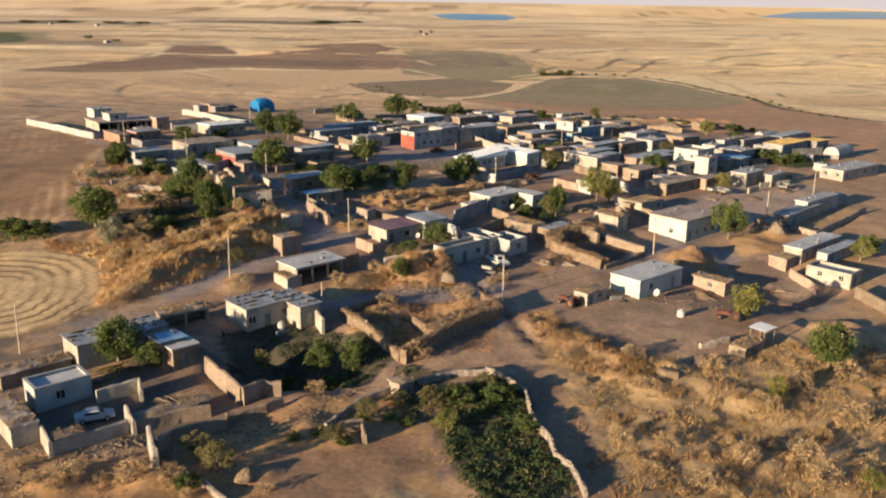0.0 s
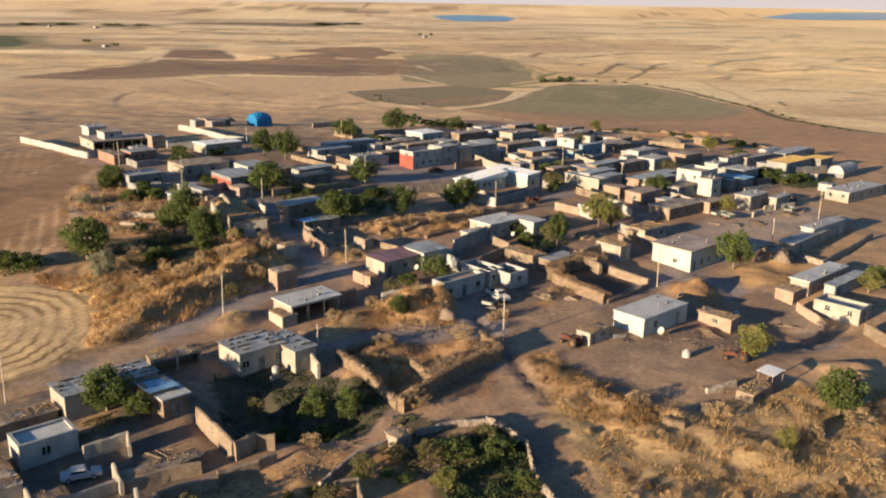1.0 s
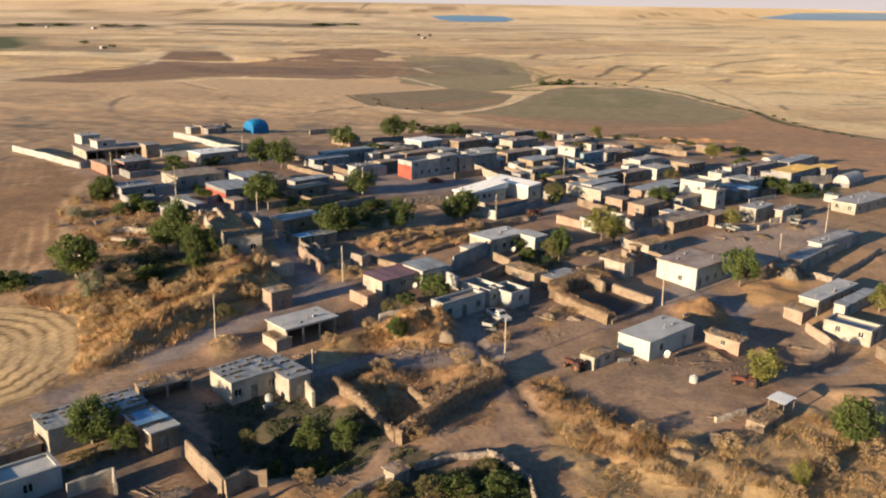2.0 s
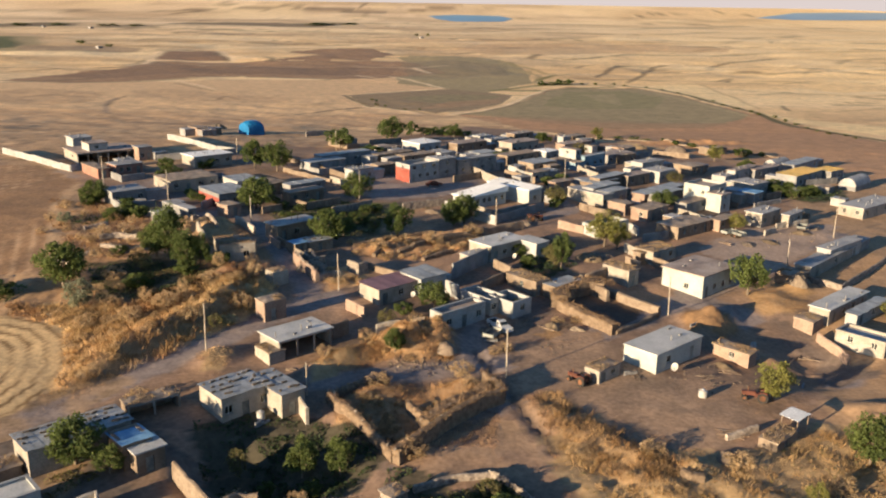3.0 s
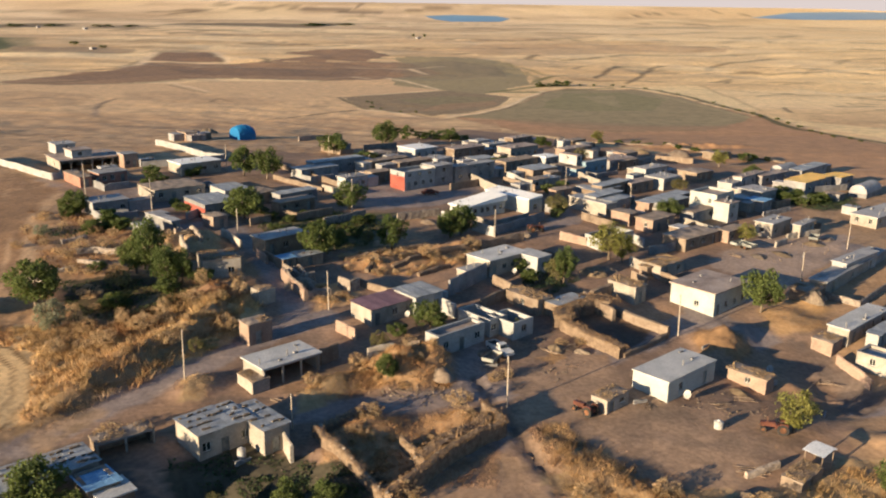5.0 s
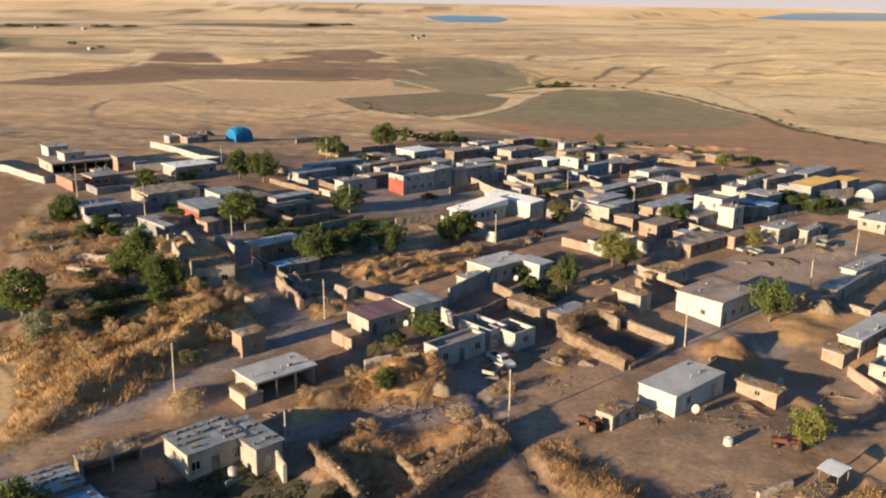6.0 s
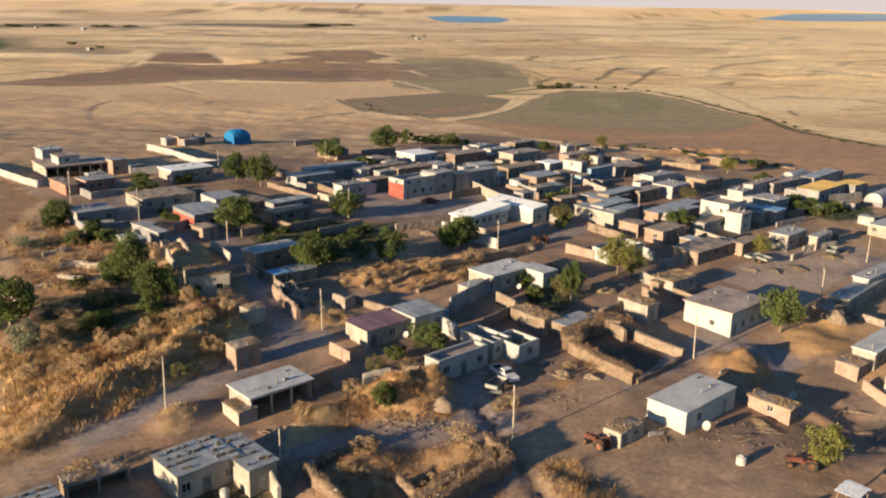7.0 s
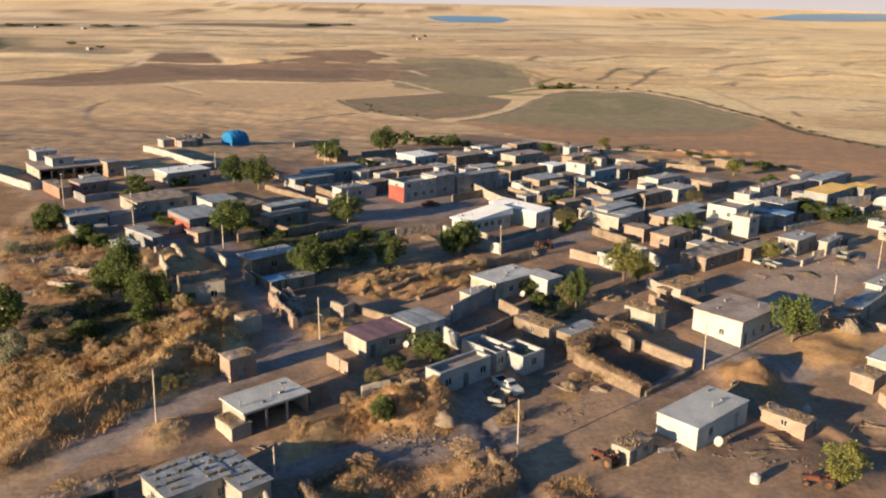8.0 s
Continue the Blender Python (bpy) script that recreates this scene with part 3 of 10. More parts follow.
track([(-182.7, 388.3), (-161.6, 373.0), (-155.3, 396.4)], 5.3, DARKLINE, much=0.4, soft=1.9)
track([(-154.5, 464.8), (-138.5, 478.4), (-117.1, 463.8)], 3.4, DARKLINE, much=0.4, soft=1.2)
track([(-103.6, 328.4), (-95.9, 357.3), (-78.8, 340.7)], 3.8, DARKLINE, much=0.45, soft=1.3)
track([(-65.2, 345.1), (-51.7, 367.5), (-33.6, 366.6)], 6.6, DARKLINE, much=0.5, soft=2.3)
track([(-68.3, 411.6), (-53.1, 431.7), (-34.3, 428.5)], 3.6, DARKLINE, much=0.4, soft=1.3)
track([(-71.9, 505.7), (-58.0, 521.1)], 3.5, DARKLINE, much=0.3, soft=1.2)
track([(5.8, 465.0), (24.2, 490.0), (38.9, 523.9), (61.1, 597.2), (78.4, 648.0)], 3.0, PALE, much=0.75, soft=1.2)
track([(8.5, 460.0), (25.5, 484.3), (42.2, 524.4), (62.5, 593.0), (78.3, 637.8)], 1.8, DARKLINE, much=0.6, soft=1.2)
track([(39.0, 631.3), (54.7, 654.6), (76.3, 683.6), (102.5, 702.4)], 7.6, (0.15, 0.16, 0.055), much=0.8, soft=2.7)
track([(53.0, 633.6), (69.0, 636.2)], 11.4, (0.16, 0.17, 0.06), much=0.8, soft=4.0)
track([(93.6, 655.9), (112.3, 669.9), (132.4, 687.0)], 6.5, (0.16, 0.16, 0.06), much=0.7, soft=2.3)
track([(81.6, 731.0), (96.1, 774.5), (118.3, 810.7)], 6.9, (0.17, 0.165, 0.06), much=0.85, soft=2.4)
track([(84.7, 854.8), (87.3, 760.8), (74.1, 703.2)], 2.1, (0.30, 0.25, 0.11), much=0.6, soft=1.2)
track([(73.0, 944.9), (91.8, 871.6), (105.2, 788.7)], 4.1, (0.30, 0.25, 0.11), much=0.6, soft=1.4)
track([(102.5, 702.4), (143.3, 698.5), (161.9, 667.4), (169.2, 632.7), (174.0, 538.5), (177.5, 497.0), (171.0, 457.9), (168.4, 424.7), (177.6, 404.0), (183.9, 358.9)], 4.9, (0.125, 0.11, 0.045), much=0.9, soft=1.7)
track([(178.6, 500.2), (172.8, 465.8), (170.0, 438.7)], 3.3, (0.11, 0.10, 0.04), much=0.85, soft=1.2)
track([(151.5, 625.1), (159.6, 558.4), (164.0, 498.4), (166.3, 470.4)], 2.4, (0.50, 0.40, 0.22), much=0.6, soft=1.2)
track([(208.8, 713.4), (198.0, 600.4), (187.4, 520.1)], 1.8, (0.45, 0.32, 0.18), much=0.6, soft=1.2)
track([(199.2, 508.8), (226.1, 512.2), (268.6, 540.6)], 2.9, (0.40, 0.28, 0.16), much=0.6, soft=1.2)
track([(134.7, 768.7), (159.2, 853.7), (188.6, 941.3)], 3.6, DARKLINE, much=0.8, soft=1.3)
track([(154.7, 731.6), (177.5, 788.2), (198.3, 860.9), (219.1, 921.0), (245.7, 981.1)], 2.6, DARKLINE, much=0.75, soft=1.2)
track([(181.9, 913.7), (204.8, 953.7), (212.0, 946.1)], 11.5, DARKLINE, much=0.6, soft=4.0)
track([(275.0, 915.0), (301.7, 983.2), (323.8, 1017.6), (356.1, 1056.5), (391.0, 1098.5), (436.7, 1145.9)], 7.8, DARKLINE, much=0.7, soft=2.7)
track([(280.4, 933.2), (300.8, 955.0)], 8.0, DARKLINE, much=0.6, soft=2.8)
track([(208.7, 543.2), (200.5, 515.3)], 1.8, DARKLINE, much=0.85, soft=1.2)
track([(150.7, 1054.8), (185.8, 1086.4), (246.7, 1193.4)], 11.4, DARKLINE, much=0.7, soft=4.0)
track([(246.7, 1193.4), (349.3, 1191.2), (408.7, 1235.2)], 18.6, DARKLINE, much=0.5, soft=6.5)
track([(403.4, 1219.1), (542.1, 1333.8), (696.3, 1393.3)], 15.5, DARKLINE, much=0.4, soft=5.4)
track([(136.4, 896.4), (159.9, 935.5)], 6.2, DARKLINE, much=0.6, soft=2.2)
track([(105.8, 1067.5), (126.8, 1148.7)], 5.1, DARKLINE, much=0.7, soft=1.8)
track([(96.8, 1042.3), (147.4, 1031.7)], 13.2, DARKLINE, much=0.4, soft=4.6)
track([(234.4, 755.4), (255.6, 788.7), (237.1, 739.0)], 2.3, DARKLINE, much=0.6, soft=1.2)
track([(240.6, 728.7), (266.9, 738.1)], 6.5, DARKLINE, much=0.4, soft=2.3)
track([(222.4, 626.7), (254.9, 651.3)], 4.4, DARKLINE, much=0.5, soft=1.5)
track([(284.3, 735.4), (311.4, 745.0)], 6.5, DARKLINE, much=0.5, soft=2.3)
track([(262.2, 576.6), (259.5, 564.7)], 2.4, DARKLINE, much=0.7, soft=1.2)
track([(271.0, 573.9), (273.6, 570.4)], 9.4, DARKLINE, much=0.5, soft=3.3)
track([(470.4, 1059.7), (527.1, 1154.5), (583.8, 1180.7)], 9.0, DARKLINE, much=0.5, soft=3.1)
track([(348.4, 858.5), (402.9, 948.5)], 2.0, DARKLINE, much=0.4, soft=1.2)
track([(385.2, 1342.1), (454.1, 1398.4)], 16.0, DARKLINE, much=0.4, soft=5.6)
track([(535.1, 1679.7), (727.5, 2041.6)], 6.6, DARKLINE, much=0.35, soft=2.3)
track([(512.2, 2106.1), (741.6, 2423.2)], 20.7, DARKLINE, much=0.35, soft=7.2)
track([(787.5, 2064.1), (868.8, 2169.5)], 21.2, DARKLINE, much=0.5, soft=7.4)
track([(551.6, 2604.1), (679.8, 2795.0), (1069.9, 3229.5)], 34.2, DARKLINE, much=0.4, soft=12.0)
track([(13.4, 1714.8), (132.4, 1648.3), (281.6, 1811.9)], 19.1, DARKLINE, much=0.5, soft=6.7)
track([(55.7, 1300.2), (79.5, 1289.6)], 23.0, DARKLINE, much=0.5, soft=8.0)
track([(105.9, 1371.0), (114.7, 1373.8)], 34.4, DARKLINE, much=0.6, soft=12.0)
track([(-466.6, 1439.7), (-440.0, 1500.9)], 18.0, DARKLINE, much=0.4, soft=6.3)
track([(-1710.3, 3568.5), (-1278.5, 3595.5), (-1006.4, 3660.3)], 29.5, DARKLINE, much=0.3, soft=10.3)
track([(-563.3, 2049.1), (-323.1, 1909.6), (-86.4, 1935.9)], 22.3, DARKLINE, much=0.35, soft=7.8)
track([(226.7, 2827.2), (459.2, 3215.1), (559.6, 3101.2)], 39.0, DARKLINE, much=0.35, soft=13.6)
track([(880.9, 3445.8), (1278.5, 3656.2)], 17.8, DARKLINE, much=0.3, soft=6.2)
track([(-340.0, 3589.5), (-155.1, 3457.4), (-25.0, 3387.8)], 18.7, DARKLINE, much=0.3, soft=6.5)
track([(-485.7, 1016.8), (-424.5, 1020.4), (-355.0, 1076.9)], 33.0, (0.98, 0.79, 0.50), much=0.6, soft=11.5)
track([(-415.6, 1283.3), (-266.9, 1221.8), (-199.7, 1277.0), (-109.9, 1342.8)], 59.4, (0.98, 0.79, 0.50), much=0.6, soft=20.8)
track([(-603.1, 1490.6), (-453.2, 1545.8), (-208.4, 1582.0)], 55.2, (0.98, 0.79, 0.50), much=0.6, soft=19.3)
track([(35.3, 1986.9), (251.0, 2250.3), (463.1, 2253.0)], 68.7, (0.98, 0.79, 0.50), much=0.6, soft=24.0)
track([(366.5, 1783.3), (598.1, 1806.1), (991.0, 2002.0)], 70.1, (0.98, 0.79, 0.50), much=0.6, soft=24.5)
track([(48.1, 2724.0), (376.6, 2636.7), (721.5, 2688.7)], 93.4, (0.98, 0.79, 0.50), much=0.5, soft=32.7)
track([(-974.1, 3315.3), (-565.8, 3338.4), (-139.1, 3104.2)], 51.3, (0.98, 0.79, 0.50), much=0.5, soft=18.0)
track([(-1418.0, 2956.8), (-1145.9, 2962.6), (-930.9, 2922.0)], 84.2, (0.98, 0.79, 0.50), much=0.5, soft=29.5)
track([(245.6, 1011.1), (281.3, 960.2), (278.4, 875.7)], 18.5, (0.98, 0.79, 0.50), much=0.5, soft=6.5)
track([(386.2, 981.5), (406.0, 915.2), (475.6, 962.7)], 20.5, (0.98, 0.79, 0.50), much=0.5, soft=7.2)
track([(277.3, 684.2), (294.9, 647.7), (335.8, 674.0)], 17.8, (0.98, 0.79, 0.50), much=0.5, soft=6.2)
track([(162.4, 2944.7), (567.9, 3383.8), (962.6, 3591.2)], 30.7, (0.98, 0.79, 0.50), much=0.5, soft=10.7)
plot([(-136.9, 250.3), (-123.6, 256.8), (-94.6, 225.9), (-82.3, 198.5), (-71.3, 159.5), (-81.3, 156.0), (-86.8, 154.6)], (0.32, 0.21, 0.135), 0.1)
plot([(-90.9, 232.5), (-89.4, 244.6), (-76.0, 245.5), (-66.0, 262.0), (-58.1, 291.6), (-36.7, 289.2), (-20.8, 312.5), (-2.1, 363.6), (15.2, 408.1), (31.6, 394.2), (50.4, 356.3), (66.4, 328.1), (82.1, 311.3), (93.5, 288.2), (105.3, 273.4), (50.1, 112.2), (9.2, 81.5), (-20.8, 80.8), (-44.3, 115.1), (-32.9, 135.7), (-26.9, 154.7), (-40.0, 160.4), (-60.3, 160.1), (-70.4, 192.5)], EARTH, 0.15)
plot([(-76.9, 208.2), (-64.3, 204.8), (-46.7, 194.2), (-30.2, 170.5), (-28.5, 154.5), (-39.9, 146.7), (-55.3, 138.6), (-66.3, 145.8), (-72.0, 174.0)], (0.37, 0.23, 0.13), 0.6)
plot([(-63.3, 145.8), (-49.7, 146.2), (-41.1, 153.1), (-31.7, 161.5), (-27.5, 157.4), (-29.4, 144.6), (-35.1, 133.6), (-41.4, 125.4), (-46.5, 119.8), (-53.5, 119.4)], (0.60, 0.44, 0.245), 0.7)
plot([(-59.7, 102.1), (-57.6, 106.6), (-52.2, 109.7), (-50.3, 116.3), (-50.4, 124.3), (-53.2, 133.2), (-57.2, 139.1), (-60.6, 142.9), (-47.9, 149.0), (-37.1, 154.2), (-30.7, 148.2), (-33.9, 139.9), (-39.6, 129.7), (-45.0, 119.7), (-51.2, 110.8)], GOLD, 0.5)
plot([(-17.0, 184.6), (-7.2, 189.5), (2.2, 189.1), (11.9, 193.5), (9.1, 182.3), (1.1, 176.1), (-6.4, 172.7), (-15.8, 173.6)], (0.46, 0.275, 0.14), 0.9)
plot([(-22.2, 166.4), (-11.6, 168.4), (-12.6, 158.8), (-18.9, 155.9)], (0.58, 0.375, 0.195), 0.5)
plot([(-18.2, 127.9), (-14.2, 132.5), (-9.3, 139.6), (-2.1, 145.6), (2.5, 141.3), (2.4, 132.8), (-4.5, 132.4), (-11.0, 128.3)], (0.40, 0.26, 0.145), 0.6)
plot([(-14.0, 120.0), (-8.0, 122.3), (-4.0, 123.8), (1.0, 125.2), (6.2, 126.0), (8.5, 122.6), (7.5, 109.6), (-11.1, 108.8)], (0.40, 0.262, 0.148), 0.6)
plot([(40.5, 151.6), (46.9, 156.9), (51.0, 151.5), (49.0, 146.4), (46.1, 143.4), (41.1, 144.7)], (0.29, 0.175, 0.09), 1.1)
plot([(55.9, 162.9), (66.1, 172.2), (72.0, 172.7), (64.2, 155.9), (55.1, 152.3), (53.9, 155.4)], (0.42, 0.27, 0.14), 0.5)
plot([(16.0, 142.2), (18.6, 143.9), (21.6, 139.5), (16.7, 136.4)], (0.36, 0.22, 0.11), 0.4)
plot([(12.6, 117.7), (19.5, 114.5), (25.9, 115.0), (35.5, 108.9), (50.8, 117.1), (67.8, 118.4), (44.3, 62.0), (13.6, 60.7), (16.2, 76.3), (14.9, 91.4), (13.9, 107.3)], GOLD, 0.75)
# Foreground yards: house shade painted into a darker earth colour.
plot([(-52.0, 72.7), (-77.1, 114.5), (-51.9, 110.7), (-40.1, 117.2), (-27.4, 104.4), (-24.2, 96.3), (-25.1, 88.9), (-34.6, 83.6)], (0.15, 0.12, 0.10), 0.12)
plot([(-23.8, 89.0), (-14.7, 96.9), (-5.1, 97.5), (-0.9, 90.5), (1.6, 75.5), (-0.4, 63.4), (-43.3, 58.2), (-57.8, 82.2), (-42.8, 83.1), (-30.9, 81.7)], (0.38, 0.235, 0.12), 0.5)
plot([(-19.5, 78.2), (-17.9, 84.7), (-9.6, 87.5), (-2.2, 90.4), (-0.8, 83.5), (-4.0, 75.2), (-16.0, 74.6)], (0.30, 0.187, 0.113), 0.3)
plot([(-6.3, 77.0), (-1.8, 78.2), (-0.6, 75.4), (-3.7, 70.1)], GOLD, 0.6)
track([(-52.9, 110.3), (-44.6, 118.3), (-40.2, 125.4), (-34.3, 133.3), (-27.3, 141.8), (-21.8, 148.6), (-17.0, 154.0)], 4.6, ROAD, much=1.0, soft=0.8, rough=0.05)
track([(-21.0, 148.7), (-22.1, 155.4), (-26.7, 166.6), (-34.0, 184.4), (-41.0, 196.8), (-48.3, 200.0), (-53.9, 193.5)], 4.5, ROAD, much=1.0, soft=0.8, rough=0.05)
track([(-42.5, 198.7), (-51.3, 210.9), (-63.6, 216.4), (-78.3, 233.3), (-93.4, 235.3), (-113.2, 243.1)], 6, ROAD, much=0.8, soft=0.8, rough=0.05)
track([(4.4, 131.7), (10.6, 132.0), (17.4, 135.7), (26.1, 143.2), (37.2, 153.0), (47.8, 162.7), (59.3, 171.7), (75.4, 188.9), (89.1, 199.9)], 5.5, ROAD, much=1.0, soft=0.8, rough=0.04)
track([(-20.5, 122.6), (-11.3, 125.4), (-4.4, 127.4), (2.7, 128.8), (6.4, 130.6), (5.9, 141.5), (5.1, 151.3)], 4.6, ROAD, much=0.9, soft=0.8, rough=0.04)
track([(-4.1, 106.0), (3.5, 113.3), (10.4, 121.4), (14.9, 124.8), (24.2, 129.0)], 5, ROAD, much=1.0, soft=0.8, rough=0.05)
track([(12.6, 117.7), (8.2, 111.9), (-1.1, 106.3)], 6, EARTH, much=1.0, soft=1.5, rough=0.05)
plot([(-5.5, 106.0), (0.3, 111.3), (8.1, 117.8), (11.3, 114.2), (14.1, 106.4), (10.4, 102.9), (-3.8, 102.4)], (0.40, 0.265, 0.165), 0.06)
track([(9.4, 107.0), (13.3, 101.4), (15.5, 91.4), (16.9, 80.3), (17.2, 69.5)], 4, (0.30, 0.195, 0.13), much=1.0, soft=1.5, rough=0.06)
track([(45.5, 158.3), (51.7, 152.1), (56.3, 143.7), (59.6, 132.4)], 7, ROAD, much=1.0, soft=0.8, rough=0.04)
plot([(53.7, 186.7), (66.2, 201.0), (84.2, 211.0), (92.2, 207.9), (84.1, 196.0), (66.7, 175.8), (57.3, 171.5)], (0.40, 0.30, 0.235), 0.03)
plot([(11.8, 136.8), (23.2, 144.2), (29.9, 137.3), (32.1, 129.6), (45.0, 131.2), (47.3, 123.8), (35.4, 109.9), (13.4, 112.3), (10.3, 121.6)], (0.36, 0.245, 0.165), 0.06)
plot([(-17.7, 241.8), (-9.7, 246.1), (11.5, 252.9), (12.3, 240.5), (2.6, 225.6), (-15.6, 215.9)], ROAD, 0.03)
plot([(8.6, 191.5), (21.6, 203.5), (34.7, 213.4), (30.2, 232.1), (24.4, 207.9), (14.4, 198.8)], ROAD, 0.03)
plot([(-90.8, 290.8), (-93.3, 313.8), (-67.5, 278.3), (-71.8, 268.7), (-83.8, 270.3)], (0.44, 0.29, 0.15), 0.03)
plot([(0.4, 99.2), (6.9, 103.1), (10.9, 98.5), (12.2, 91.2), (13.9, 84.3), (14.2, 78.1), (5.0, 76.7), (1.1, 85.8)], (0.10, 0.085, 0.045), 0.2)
# Garden in the hollow: its shade is put into the soil colour.
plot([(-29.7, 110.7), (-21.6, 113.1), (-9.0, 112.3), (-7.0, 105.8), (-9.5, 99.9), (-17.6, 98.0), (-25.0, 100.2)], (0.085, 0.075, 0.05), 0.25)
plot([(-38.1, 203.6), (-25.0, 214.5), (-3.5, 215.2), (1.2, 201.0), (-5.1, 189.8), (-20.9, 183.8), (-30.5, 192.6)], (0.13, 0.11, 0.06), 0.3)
# Tree shade painted into the ground of the hollow.
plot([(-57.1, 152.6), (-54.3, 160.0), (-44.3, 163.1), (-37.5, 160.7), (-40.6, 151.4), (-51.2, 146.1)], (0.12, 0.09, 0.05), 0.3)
heap(-2.6, 136.2, 5.6, 3.6, 3.9, 35)
heap(-33.0, 150.0, 9.0, 3.0, 1.6, 55)
heap(-40.5, 135.0, 9.0, 3.2, 1.2, 50)
heap(-13.9, 129.9, 6.0, 2.0, 0.8, 40)
heap(-6.7, 180.3, 8.0, 3.0, 1.3, 30)
heap(3.2, 187.7, 6.0, 2.5, 1.3, 35)
heap(66.0, 165.7, 2.5, 2.0, 1.2, 30)
heap(51.5, 137.8, 4.0, 1.5, 0.6, -20)
heap(-31.5, 129.7, 4.0, 2.4, 1.0, 40)
heap(-12.0, 131.3, 9.0, 1.6, 0.9, 38)
# Three hollows added to lengthen the shade over the garden.
heap(-23.8, 104.6, 5.0, 6.0, -2.2, 20)
heap(-14.4, 105.3, 5.0, 6.0, -2.0, 20)
heap(-19.3, 104.6, 3.6, 6.0, -1.4, 20)
heap(-33.4, 161.2, 7.0, 4.0, 1.0, 40)
heap(-46.3, 182.0, 7.0, 5.0, 2.6, 40)
heap(59.7, 159.3, 5.0, 4.0, 0.7, 30)
heap(30.8, 105.4, 1.8, 1.2, 1.2, -40)
heap(19.2, 112.8, 9.0, 2.0, 0.9, -45)
heap(25.7, 102.2, 6.0, 2.0, 0.8, -45)
heap(36.6, 100.2, 7.0, 2.5, 0.8, -40)
heap(-15.7, 94.3, 4.0, 1.5, 0.3, 35)
heap(-9.9, 89.9, 2.0, 1.0, 0.7, 35)
heap(-18.2, 80.3, 2.0, 1.0, 0.8, 35)
heap(60.2, 119.8, 5.0, 3.0, 1.2, -20)
heap(-7.8, 120.4, 4.2, 2.0, 1.1, 25)
heap(3.2, 123.0, 3.6, 1.8, 1.1, 30)
heap(-4.5, 113.8, 4.0, 3.2, -1.0, 40)
heap(-11.5, 114.4, 5.0, 1.6, 0.7, -45)
heap(44.0, 146.8, 4.6, 3.2, 1.5, 60)
heap(47.4, 151.4, 4.6, 3.0, 1.6, 60)
heap(43.0, 150.5, 3.0, 2.4, 1.0, 60)
heap(98.0, 341.0, 22.0, 3.0, 1.7, 18)
# Dip added so that more ground beyond the hut falls into shade.
heap(58.0, 136.5, 5.5, 9.0, -1.4, -40)
VILLAGE = inside([(-90.9, 232.5), (-89.4, 244.6), (-76.0, 245.5), (-66.0, 262.0), (-58.1, 291.6), (-36.7, 289.2), (-20.8, 312.5), (-2.1, 363.6), (15.2, 408.1), (31.6, 394.2), (50.4, 356.3), (66.4, 328.1), (82.1, 311.3), (93.5, 288.2), (105.3, 273.4), (50.1, 112.2), (9.2, 81.5), (-20.8, 80.8), (-44.3, 115.1), (-32.9, 135.7), (-26.9, 154.7), (-40.0, 160.4), (-60.3, 160.1), (-70.4, 192.5)], WX, WY)
blend(np.clip((fbm(GX / 9, GY / 9, 31) - 0.5) * 5, 0, 1) * np.clip((350 - GY) / 60, 0, 1) * VILLAGE * (ROUGH < 0.2) * (ROUGH > 0.055) * 0.5, (0.40, 0.27, 0.185))
blend(np.clip((fbm(GX / 6, GY / 6, 33) - 0.52) * 6, 0, 1) * np.clip((350 - GY) / 60, 0, 1) * VILLAGE * (ROUGH < 0.2) * (ROUGH > 0.055) * 0.5, (0.17, 0.13, 0.10))
plot([(-34.6, 129.9), (-32.1, 132.9), (-29.2, 132.1), (-29.2, 127.2), (-32.2, 126.4)], GOLD, 0.5)
plot([(-18.0, 126.7), (-14.1, 131.8), (-9.0, 136.8), (-5.4, 135.7), (-7.3, 132.2), (-12.3, 128.2), (-16.9, 123.9)], GOLD, 0.5)
# Two yards and the pen: shade of the walls painted as darker ground.
plot([(-20.1, 130.8), (-15.9, 135.0), (-10.8, 140.3), (-9.1, 137.5), (-14.2, 132.5), (-18.6, 126.7)], (0.12, 0.095, 0.075), 0.08)
plot([(21.5, 152.6), (23.1, 157.4), (26.6, 160.6), (29.2, 158.4), (35.5, 152.8), (28.7, 144.6)], (0.09, 0.07, 0.055), 0.1)
plot([(15.7, 168.2), (20.3, 162.2), (19.0, 152.4), (14.9, 145.3), (10.8, 151.8)], (0.17, 0.14, 0.12), 0.1)
plot([(12.0, 122.1), (16.2, 123.6), (21.6, 115.5), (26.8, 109.0), (30.5, 106.1), (23.3, 102.0), (17.6, 107.5)], (0.37, 0.25, 0.138), 0.9)
plot([(-54.2, 189.7), (-46.9, 194.9), (-39.3, 180.6), (-41.1, 173.9), (-48.0, 172.1)], (0.50, 0.345, 0.195), 0.6)
# The hollow's painted tree shade, spread wider and darker.
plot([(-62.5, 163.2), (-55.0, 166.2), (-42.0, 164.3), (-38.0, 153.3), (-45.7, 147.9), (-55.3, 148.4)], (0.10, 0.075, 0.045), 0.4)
# More garden shade painted into the soil beneath the plants.
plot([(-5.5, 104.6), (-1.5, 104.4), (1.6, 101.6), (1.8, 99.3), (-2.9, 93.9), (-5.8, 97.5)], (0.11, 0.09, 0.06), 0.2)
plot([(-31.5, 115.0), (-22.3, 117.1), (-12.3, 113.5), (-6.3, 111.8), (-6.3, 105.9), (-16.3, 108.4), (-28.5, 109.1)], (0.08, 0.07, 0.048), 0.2)
